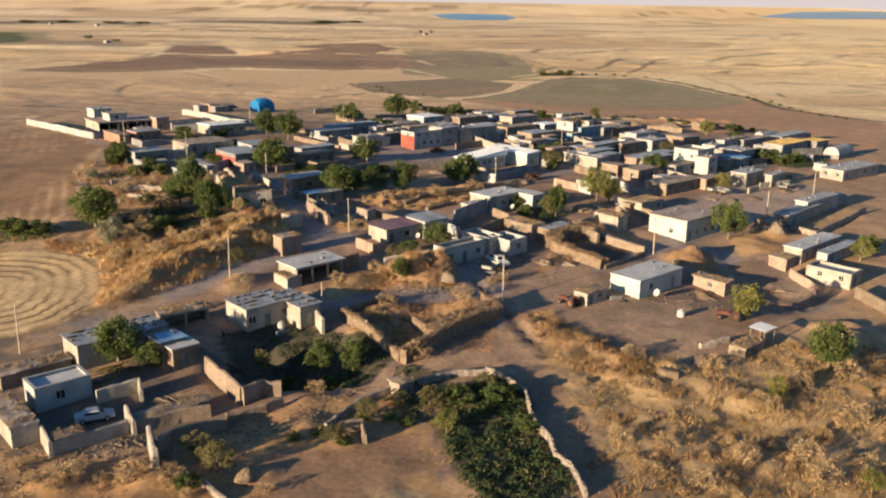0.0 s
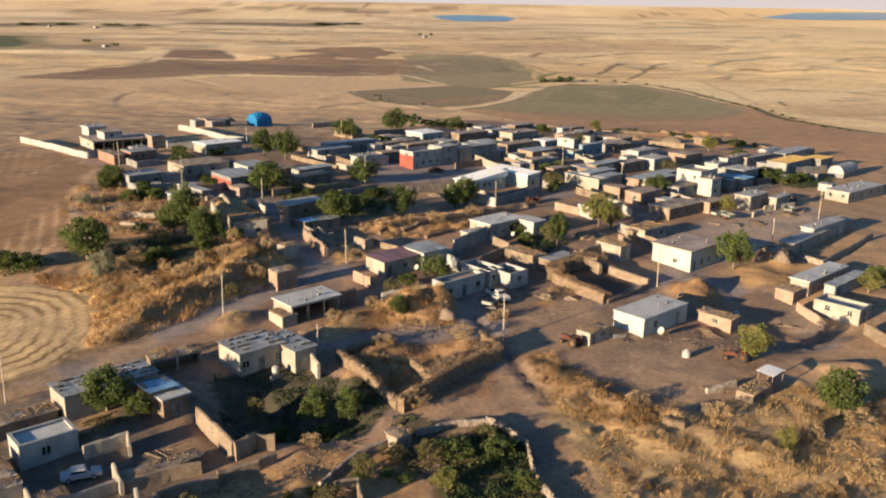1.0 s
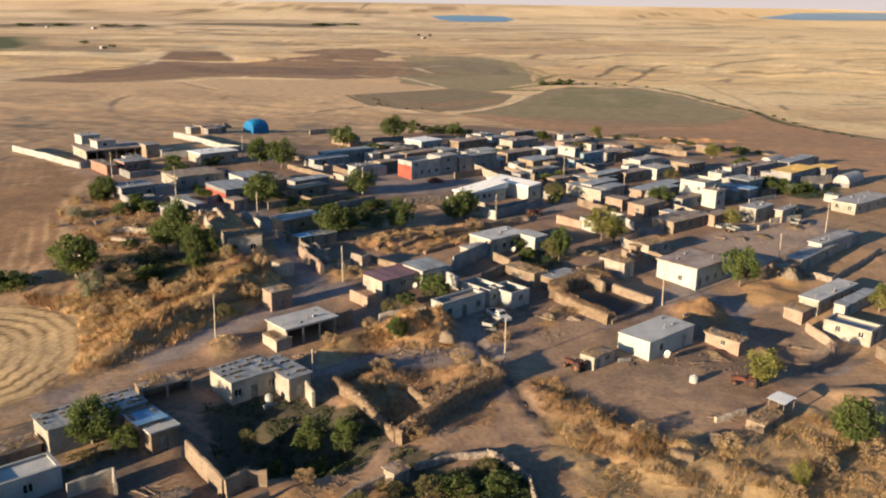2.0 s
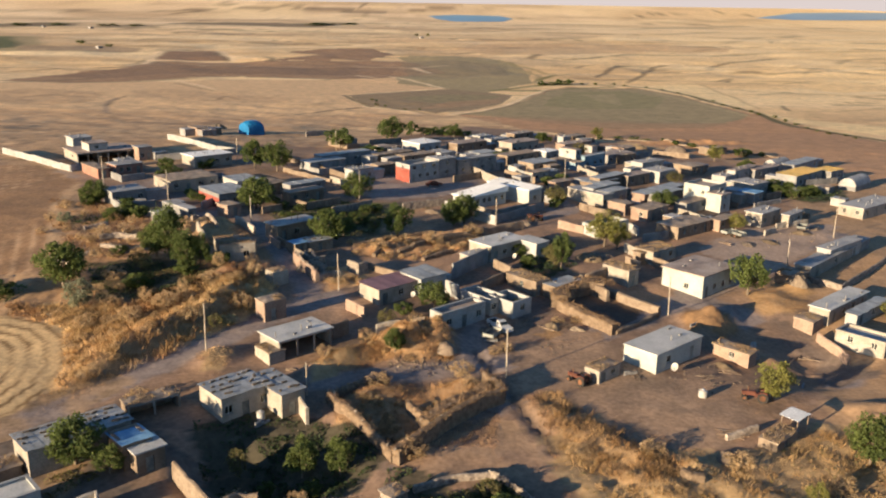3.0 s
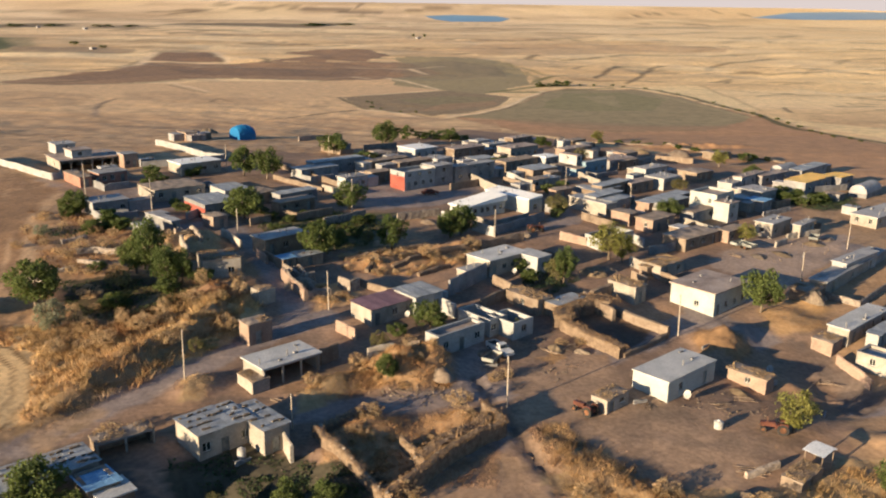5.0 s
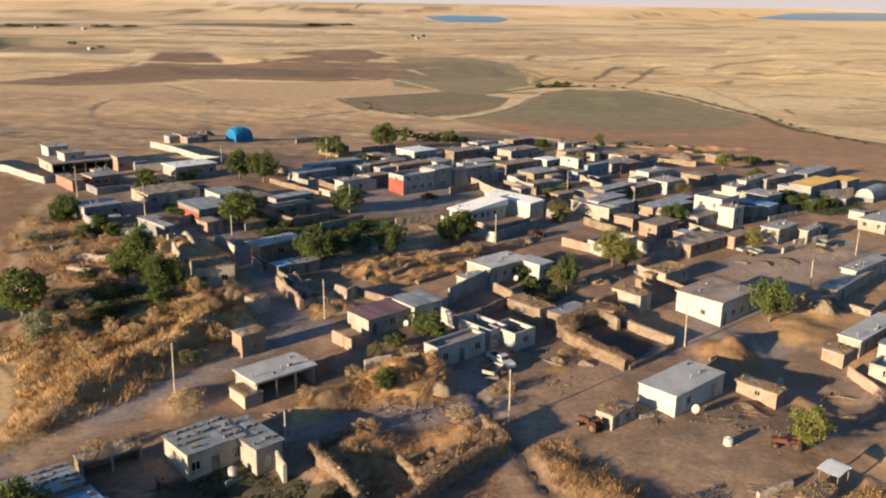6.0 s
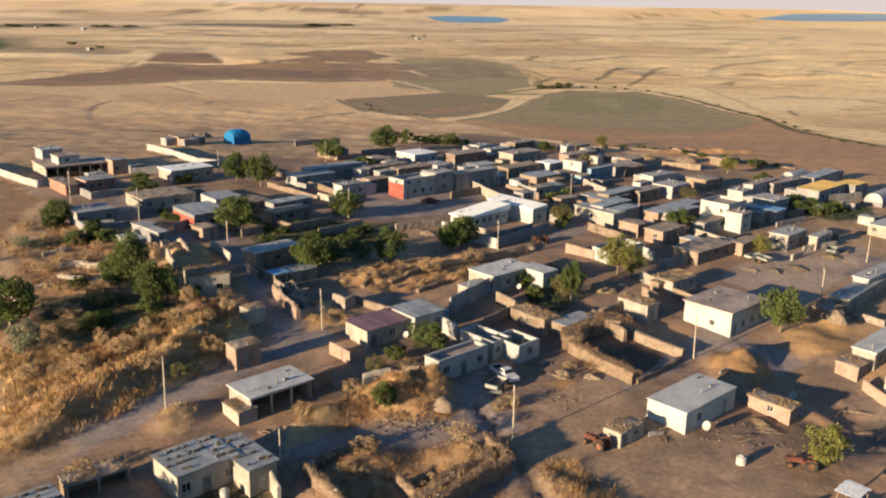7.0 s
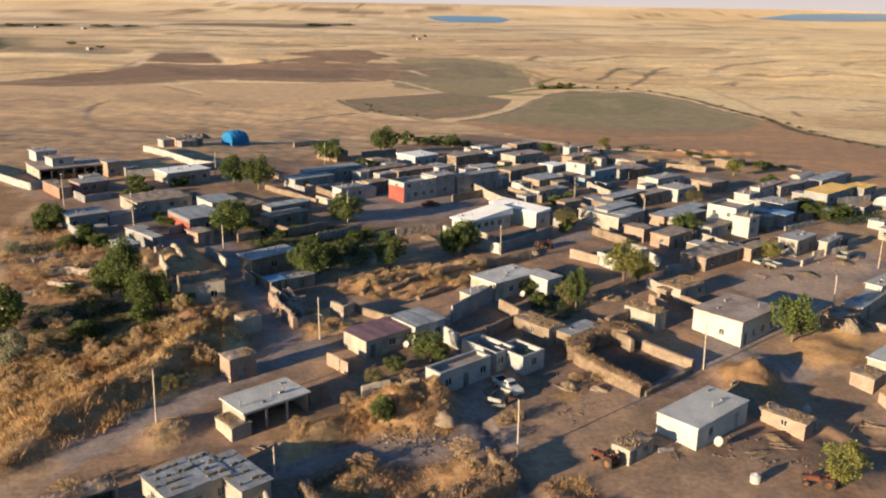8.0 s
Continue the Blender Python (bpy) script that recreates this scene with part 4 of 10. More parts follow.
# Strip of painted shade beside the long ruined wall.
track([(-4.4, 105.7), (1.1, 112.4), (6.1, 118.1)], 3, (0.24, 0.165, 0.115), much=0.5, soft=2)
plot([(-13.1, 132.7), (-9.6, 138.4), (-5.1, 142.1), (-0.2, 140.8), (3.3, 133.8), (2.0, 131.3), (-4.6, 130.9), (-10.4, 130.5)], (0.36, 0.228, 0.122), 0.6)
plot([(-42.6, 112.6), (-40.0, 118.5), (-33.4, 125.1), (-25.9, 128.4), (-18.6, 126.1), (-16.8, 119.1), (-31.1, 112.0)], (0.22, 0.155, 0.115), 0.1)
# Shadow beyond the peach hut, painted as a dark patch.
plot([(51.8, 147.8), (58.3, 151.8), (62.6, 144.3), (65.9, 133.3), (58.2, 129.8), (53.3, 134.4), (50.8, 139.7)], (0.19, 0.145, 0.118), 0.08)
plot([(94.5, 253.8), (114.1, 255.0), (107.5, 237.2), (95.0, 231.1), (87.9, 239.0)], (0.13, 0.11, 0.065), 0.2)
plot([(-84.1, 270.7), (-90.7, 292.9), (-83.4, 303.0), (-68.2, 278.9), (-73.6, 269.7)], (0.50, 0.33, 0.18), 0.03)
plot([(-9.8, 205.0), (-3.5, 213.2), (2.2, 203.0), (-3.1, 189.8), (-11.0, 188.8)], (0.35, 0.225, 0.14), 0.3)
FIELD = [(-84.8, 139.8), (-74.2, 141.2), (-65.7, 141.5), (-59.3, 139.8), (-54.8, 135.1), (-51.8, 127.5), (-50.9, 120.2), (-52.5, 113.9), (-56.2, 110.1), (-65.4, 104.7)]
blend(inside(FIELD, GX, GY) * 1.0, (0.62, 0.44, 0.235), 0.0)
swath = away(FIELD, GX, GY) + (fbm(GX / 9, GY / 9, 41) - 0.47) * 1.2
blend(inside(FIELD, GX, GY) * np.clip(np.sin(swath * 2.9) * 2.6 - 1.2, 0, 1) * np.clip((fbm(GX / 7, GY / 7, 42) - 0.25) * 4, 0.4, 1), (0.19, 0.115, 0.055))
blend(inside([(-146.1, 249.4), (-123.6, 256.8), (-94.6, 225.9), (-82.3, 198.5), (-71.3, 159.5), (-81.3, 156.0), (-92.9, 154.4)], GX, GY) * np.clip((fbm((GX + GY) / 2.2, (GX - GY) / 30, 43) - 0.42) * 5, 0, 1) * 0.6, (0.50, 0.34, 0.21))
blend(np.clip((fbm(GX / 16, GY / 12, 45) - 0.46) * 5, 0, 1) * np.clip((350 - GY) / 60, 0, 1) * VILLAGE * (ROUGH < 0.2) * (ROUGH > 0.055) * 0.6, (0.42, 0.255, 0.145))
blend(np.clip((fbm(GX / 11, GY / 11, 47) - 0.5) * 6, 0, 1) * np.clip((350 - GY) / 60, 0, 1) * VILLAGE * (ROUGH < 0.2) * (ROUGH > 0.055) * 0.4, (0.16, 0.12, 0.095))
BACK = (1 - VILLAGE) * np.clip((GY - 255) / 25, 0, 1) * np.clip((470 - GY) / 60, 0, 1) * (GX < 30)
blend(BACK * 0.7, (0.60, 0.40, 0.235))
blend(np.clip((fbm(GX / 14, GY / 7, 91) - 0.48) * 7, 0, 1) * BACK * 0.7, (0.36, 0.225, 0.13))
blend(np.clip((fbm(GX / 6, GY / 4, 93) - 0.55) * 8, 0, 1) * BACK * 0.5, (0.78, 0.55, 0.33))
OPEN = (1 - VILLAGE) * np.clip((370 - GY) / 40, 0, 1) * (GX < -40) * (1 - inside(FIELD, GX, GY))
blend(np.clip((fbm(GX / 5, GY / 5, 71) - 0.46) * 6, 0, 1) * OPEN * 0.65, (0.45, 0.295, 0.165))
blend(np.clip((fbm(GX / 3.5, GY / 3.5, 73) - 0.53) * 7, 0, 1) * OPEN * 0.6, (0.20, 0.14, 0.08))
PLOUGH = inside([(-165.0, 249.0), (-115.4, 247.5), (-105.8, 245.9), (-87.2, 225.3), (-85.1, 204.6), (-77.1, 184.1), (-67.5, 162.1), (-74.8, 158.5), (-105.0, 160.0)], WX * 0.5 + GX * 0.5, WY * 0.5 + GY * 0.5)
blend(PLOUGH * 0.95, (0.32, 0.193, 0.105), 0.08)
blend(PLOUGH * np.clip(np.sin((GX * 0.93 + GY * 0.38) * 2.3 + 3 * fbm(GX / 12, GY / 12, 65)) * 2 - 0.6, 0, 1) * np.clip((fbm(GX / 15, GY / 25, 67) - 0.36) * 5, 0, 1) * 0.9, (0.54, 0.36, 0.215))
blend(PLOUGH * np.clip((fbm(GX / 20, GY / 14, 69) - 0.5) * 6, 0, 1) * 0.6, (0.22, 0.132, 0.075))
track([(-89.0, 226.3), (-85.1, 204.6), (-77.1, 184.1), (-66.5, 161.1)], 1.8, (0.54, 0.37, 0.22), much=0.8, soft=1.2)
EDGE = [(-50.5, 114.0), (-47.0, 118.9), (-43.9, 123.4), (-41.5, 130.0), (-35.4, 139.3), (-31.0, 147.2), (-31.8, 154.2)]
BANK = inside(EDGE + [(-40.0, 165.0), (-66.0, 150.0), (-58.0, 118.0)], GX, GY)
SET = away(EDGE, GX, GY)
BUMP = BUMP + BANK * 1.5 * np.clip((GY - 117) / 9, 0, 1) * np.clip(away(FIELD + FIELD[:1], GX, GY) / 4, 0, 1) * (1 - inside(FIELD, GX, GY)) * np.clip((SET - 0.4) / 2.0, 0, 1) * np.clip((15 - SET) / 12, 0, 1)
# Darker strip at the bank's foot: slope shade put into the colour.
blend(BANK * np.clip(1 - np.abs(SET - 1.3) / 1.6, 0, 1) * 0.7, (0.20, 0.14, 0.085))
SCRUB = inside([(-46.0, 150.5), (-32.2, 155.5), (-29.5, 161.0), (-36.8, 160.0), (-39.5, 156.0), (-50.2, 144.1), (-47.0, 139.5), (-38.0, 147.0)], WX, WY)
blend(SCRUB * 0.7, (0.34, 0.20, 0.115), 0.6)
DITCH = [(5.7, 135.5), (6.7, 132.8), (8.7, 126.2), (11.0, 120.1), (13.0, 114.0), (14.5, 109.2)]
BUMP = BUMP - 0.45 * np.clip(1.1 - away(DITCH, GX, GY), 0, 1)
# The ditch's own shadow, painted along its bed.
blend(np.clip(1.1 - away(DITCH, GX, GY), 0, 1) * 0.8, (0.11, 0.085, 0.07))
heap(-15.6, 96.2, 2.6, 1.5, 0.4, 30)
heap(-15.4, 90.5, 2.6, 1.5, 0.6, 30)
heap(-9.7, 88.1, 2.6, 1.5, 0.7, 30)
heap(-28.8, 78.7, 2.6, 1.5, 0.8, 30)
heap(-38.4, 77.1, 2.6, 1.5, 0.7, 30)
BUMP = BUMP * (1 - np.exp(-((GX + 27.2) ** 2 + (GY - 156.8) ** 2) / 14))
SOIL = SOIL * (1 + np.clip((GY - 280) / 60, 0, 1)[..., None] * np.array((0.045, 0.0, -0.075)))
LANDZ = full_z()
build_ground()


def lake(pts):
    bm = bmesh.new()
    bm.faces.new([bm.verts.new((x, y, float(ground_z(x, y)) + 0.6)) for x, y in pts])
    ob = part("water", bm, WATER)
    tagged(ob, "distant blue lake among the fields", "water", kind="structure")


WATER = surf("lake_water", (0.135, 0.255, 0.325), (0.170, 0.305, 0.375), scale=0.01, rough=0.3, bump=0.05, vary=0)
lake([(-45.0, 3619.0), (65.1, 3717.1), (248.6, 3683.9), (288.3, 3517.7), (237.0, 3348.2), (58.4, 3312.5), (-3.9, 3424.0)])
lake([(1330.2, 3806.1), (1482.3, 3959.8), (1607.5, 4091.0), (1842.0, 4157.0), (2011.6, 4183.8), (2207.9, 4155.8), (2040.1, 3833.9), (1658.1, 3734.4), (1468.3, 3730.1)])


def backdrop():
    """A pale sheet, made to glow, in place of hills and haze beyond the last fields."""
    m = bpy.data.materials.new("haze_glow")
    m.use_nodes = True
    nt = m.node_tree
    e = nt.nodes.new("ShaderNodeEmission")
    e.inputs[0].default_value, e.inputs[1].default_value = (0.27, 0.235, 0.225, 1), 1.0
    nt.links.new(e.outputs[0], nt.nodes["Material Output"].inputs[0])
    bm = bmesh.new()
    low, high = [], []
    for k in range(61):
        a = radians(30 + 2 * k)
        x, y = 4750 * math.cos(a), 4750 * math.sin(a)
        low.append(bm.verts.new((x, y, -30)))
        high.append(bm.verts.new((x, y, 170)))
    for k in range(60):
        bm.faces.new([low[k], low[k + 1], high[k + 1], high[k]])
    tagged(part("backdrop", bm, m), "pale glowing sheet for the haze above the last fields", "backdrop", kind="structure")


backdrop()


# ---- houses ----
FOOT = []       # what stands on the ground: centre, half sizes, turn
COUNT = [0]


def taken(x, y, gap=0.3):
    hit = np.zeros(np.shape(x), bool)
    for cx, cy, hw, hd, a in FOOT:
        dx, dy = x - cx, y - cy
        u, v = dx * math.cos(a) + dy * math.sin(a), dy * math.cos(a) - dx * math.sin(a)
        hit |= (np.abs(u) < hw + gap) & (np.abs(v) < hd + gap)
    return hit


def window_unit(root, m, x0, x1, z0, z1, th):
    """A window in an opening: sill, frame with a mullion, and two panes."""
    bm = bmesh.new()
    t = 0.07
    for a, b, c, d in ((x0, x1, z0, z0 + t), (x0, x1, z1 - t, z1), (x0, x0 + t, z0 + t, z1 - t), (x1 - t, x1, z0 + t, z1 - t),
                       ((x0 + x1) / 2 - t / 2, (x0 + x1) / 2 + t / 2, z0 + t, z1 - t)):
        box(bm, a, b, th * 0.35, th * 0.35 + 0.06, c, d, m)
    f = part("window", bm, FRAMEPAINT, root)
    bm = bmesh.new()
    box(bm, x0 + t, x1 - t, th * 0.35 + 0.025, th * 0.35 + 0.035, z0 + t, z1 - t, m)
    p = part("pane", bm, PANE, f, "dark window glass")
    p.visible_shadow = False
    bm = bmesh.new()
    box(bm, x0 - 0.08, x1 + 0.08, -0.06, th * 0.3, z0 - 0.07, z0 - 0.004, m)
    part("sill", bm, WALLS["grey"], f)


def door_unit(root, m, x0, x1, z0, z1, th):
    bm = bmesh.new()
    box(bm, x0 + 0.01, x1 - 0.01, th * 0.5, th * 0.5 + 0.05, z0, z1 - 0.01, m)
    for c in (0.15, 0.6):
        box(bm, x0 + 0.12, x1 - 0.12, th * 0.5 - 0.02, th * 0.5 + 0.01, z0 + c * (z1 - z0), z0 + (c + 0.28) * (z1 - z0), m)
    part("door", bm, DOORPAINT, root)


def roof_straw(root, w, d, h, over, rise, seed):
    """Short straw and dry weeds sticking out of an earth roof."""
    q = np.random.RandomState(seed)
    n = int(70 * w * d)
    u, v = q.uniform(-over, w + over, n), q.uniform(-over, d + over, n)
    ok = fbm(u / 1.3 + seed, v / 1.3, seed) > 0.42
    u, v = u[ok], v[ok]
    n = len(u)
    a, s, t = q.uniform(0, 6.283, n), q.uniform(0.02, 0.05, n), q.uniform(0.08, 0.32, n)
    c = np.stack([u, v, h + rise * u - 0.02], 1)
    side = np.stack([np.cos(a) * s, np.sin(a) * s, 0 * s], 1)
    tip = np.stack([q.normal(0, 0.12, n), q.normal(0, 0.12, n), t], 1)
    tone = np.array((0.30, 0.215, 0.125)) * q.uniform(0.6, 1.25, (n, 1))
    mesh_of("roof_straw", np.stack([c - side, c + side, c + tip], 1).reshape(-1, 3), 3, STRAW, "", np.repeat(tone, 3, 0), parent=root)["kind"] = "stuff"


def house(x, y, w, d, h, wall="cream", roof="concrete", label="", front=2, side=0, door=True, yaw=42.0, parapet=0.0, gap=False,
          name="house", category="house", base=0.0, tint="", slope=0.0, weights=0, over=0.25, ruin=0.0, rise=0.0, band=0.9):
    """A house whose near corner stands at x, y; w runs along its shaded front, d along its sunlit side. gap: an open front on posts.
    ruin: how far its wall tops have crumbled, with no roof."""
    COUNT[0] += 1
    r = random.Random(COUNT[0] * 7 + 1)
    g = float(ground_z(x, y)) + base
    root = thing(name, pose(x, y, g, 0, 0, yaw), label, category, "village houses" if name == "house" else "")
    a = radians(yaw)
    cx, cy = x + (w * math.cos(a) - d * math.sin(a)) / 2, y + (w * math.sin(a) + d * math.cos(a)) / 2
    if base == 0:
        FOOT.append((cx, cy, w / 2, d / 2, a))
    low = -0.02 if base else min(0, *[land(x + u * math.cos(a) - v * math.sin(a), y + u * math.sin(a) + v * math.cos(a)) - g for u, v in ((0, 0), (w, 0), (0, d), (w, d))]) - 0.5
    th = 0.3 if wall != "adobe" else 0.45
    th = min(th, w / 4, d / 4)
    flat = roof not in ("metal", "purple", "blue", "yellow")
    top = h if (parapet or roof == "none") else h - 0.18
    zs = min(2.05, top - 0.35)
    holes_f, holes_s = [], []
    units = front + (1 if door else 0)
    if units and not gap:
        spot = r.randrange(units) if door else -1
        for k in range(units):
            c = w * (k + 0.5) / units + r.uniform(-0.1, 0.1) * w / units
            if k == spot:
                holes_f.append((max(0.2, c - 0.5), min(w - 0.2, c + 0.5), 0.02, zs, "door"))
            elif w / units > 1.3:
                ww = min(0.55, w / units / 3)
                holes_f.append((c - ww, c + ww, min(1.0, top * 0.35), min(2.1, top - 0.45), "window"))
    for k in range(side):
        c = d * (k + 0.5) / side + r.uniform(-0.12, 0.12) * d / side
        ww = min(0.45, d / side / 3)
        holes_s.append((c - ww, c + ww, min(1.2, top * 0.4), min(2.1, top - 0.45), "window"))
    if h > 4.3 and base == 0:
        for k in range(max(1, front)):
            c = w * (k + 0.5) / max(1, front)
            holes_f.append((c - 0.55, c + 0.55, 3.4, min(4.6, top - 0.4), "window"))
        for k in range(side):
            c = d * (k + 0.5) / side
            holes_s.append((c - 0.45, c + 0.45, 3.4, min(4.5, top - 0.4), "window"))
    plain = lambda hs: [o[:4] for o in hs]
    m_f = Matrix.Identity(4)
    m_s = Matrix.Translation((0, d, 0)) @ Matrix.Rotation(radians(-90), 4, "Z")
    m_b = Matrix.Translation((w, d, 0)) @ Matrix.Rotation(radians(180), 4, "Z")
    m_r = Matrix.Translation((w, 0, 0)) @ Matrix.Rotation(radians(90), 4, "Z")
    inset = Matrix.Translation((th, 0, 0))
    holes_s = [(max(0.15, p - th), q - th, c, e, k) for p, q, c, e, k in holes_s if q - th < d - 2 * th - 0.1]
    runs = [(m_b, w, []), (m_s @ inset, d - 2 * th, holes_s), (m_r @ inset, d - 2 * th, [])] + ([] if gap else [(m_f, w, holes_f)])
    for m, long, holes in runs:
        bm = bmesh.new()
        panel(bm, m, long, low, top, plain(holes), th)
        if ruin:
            bmesh.ops.subdivide_edges(bm, edges=[e for e in bm.edges if abs(e.verts[0].co.z - e.verts[1].co.z) < 0.01], cuts=5)
            for v in bm.verts:
                if v.co.z > top - 0.05:
                    v.co.z -= ruin * float(fbm(v.co.x * 0.6 + COUNT[0], v.co.y * 0.6, 3)) * 1.5
        elif wall in ("adobe", "stone"):
            for v in bm.verts:
                v.co.x += (float(vnoise(v.co.x * 2 + v.co.z, v.co.y * 2, COUNT[0])) - 0.5) * 0.06
                v.co.y += (float(vnoise(v.co.x * 2, v.co.y * 2 + v.co.z, COUNT[0] + 7)) - 0.5) * 0.06
        part("wall", bm, WALLS[wall], root)
    if tint:
        bm = bmesh.new()
        box(bm, -0.012, 0.0, 0.01, d - 0.01, 0.02, top - band)
        part("painted_side", bm, WALLS[tint], root, tint + " painted wall")
    for o in holes_f:
        (door_unit if o[4] == "door" else window_unit)(root, m_f, *o[:4], th)
    for o in holes_s:
        window_unit(root, m_s @ inset, *o[:4], th)
    if gap:
        n = max(2, int(w / 2.6))
        for k in range(n + 1):
            bm = bmesh.new()
            px = 0.15 + (w - 0.3) * k / n
            box(bm, px - 0.12, px + 0.12, 0.02, 0.26, low, top)
            part("post", bm, WALLS["cream" if wall == "adobe" else wall], root)
        bm = bmesh.new()
        box(bm, 0, w, 0.03, 0.25, top - 0.3, top - 0.005)
        part("lintel", bm, WALLS["grey"], root)
    # roof
    if roof == "none":
        return root
    bm = bmesh.new()
    seed = COUNT[0] * 3
    if flat and parapet:
        bumpy_slab(bm, th + 0.003, w - th - 0.003, th + 0.003, d - th - 0.003, h - parapet - 0.15, h - parapet, 0.04, 1.2, seed)
        bmesh.ops.recalc_face_normals(bm, faces=bm.faces[:])
        part("roof", bm, ROOFS[roof], root)
        for q in ((-0.05, w + 0.05, -0.05, th + 0.05), (-0.05, w + 0.05, d - th - 0.05, d + 0.05), (-0.05, th + 0.05, th + 0.05, d - th - 0.05), (w - th - 0.05, w + 0.05, th + 0.05, d - th - 0.05)):
            bm = bmesh.new()
            box(bm, *q, h + 0.003, h + 0.09)
            part("coping", bm, WALLS["grey" if wall not in ("white", "bright") else "white"], root, "pale coping of the parapet")
    elif flat:
        rough = {"earth": 0.17, "brown": 0.05}.get(roof, 0.03)
        bumpy_slab(bm, -over, w + over, -over, d + over, h - 0.176, h, rough, 0.6 if roof == "earth" else 1.2, seed, 0.06 if roof == "earth" else 0)
        for v in bm.verts:
            if v.co.z > h - 0.14:
                v.co.z += rise * max(0, v.co.x + over)
        bmesh.ops.recalc_face_normals(bm, faces=bm.faces[:])
        part("roof", bm, ROOFS[roof], root)
        if roof == "earth" and y < 185 and base == 0:
            roof_straw(root, w, d, h, over, rise, COUNT[0])
        if roof != "earth" and w > 4:
            for k in range(r.randint(3, 6)):
                bm = bmesh.new()
                u, v = r.uniform(0.4, w - 1.4), r.uniform(0.3, max(0.4, d - 1.0))
                if r.random() < 0.6:
                    box(bm, u, u + r.uniform(0.3, 1.3), v, v + r.uniform(0.2, 0.5), h - 0.03 + rise * u, h + rise * u + r.uniform(0.08, 0.3))
                    part("roof_block", bm, WALLS["grey"], root)
                else:
                    rod(bm, (u, v, h - 0.05), (u, v, h + r.uniform(0.6, 1.1)), 0.08, 0.08)
                    part("stovepipe", bm, WALLS["grey"], root, "grey stovepipe")
    else:
        bm.free()
        sheets(root, ROOFS[roof], -over, w + over, -over, d + over, h - 0.12, slope, 1.05, seed)
        if weights:
            for k in range(weights):
                bm = bmesh.new()
                u, v = r.uniform(0, w), (k % 4 + 0.5) * d / 4 + r.uniform(-0.15, 0.15)
                s = r.uniform(0.15, 0.4)
                vs = box(bm, u - s, u + s, v - 0.1, v + 0.1, h - 0.06 + slope * (v + over), h + 0.12 + slope * (v + over))
                bmesh.ops.rotate(bm, verts=vs, cent=(u, v, h), matrix=Matrix.Rotation(r.uniform(-0.3, 0.3), 3, "Z"))
                part("roof_weight", bm, BARK, root)
    return root


# ---- walls, stones ----
STONE_SHAPES = []


def stone_shapes():
    """Four rough stones, whose meshes the stones of the walls share."""
    r = random.Random(3)
    for k in range(4):
        bm = bmesh.new()
        pebble(bm, Vector((0, 0, 0)), 0.27, r)
        me = bpy.data.meshes.new("stone")
        bm.to_mesh(me)
        bm.free()
        me.materials.append(WALLS["stone"])
        STONE_SHAPES.append(me)


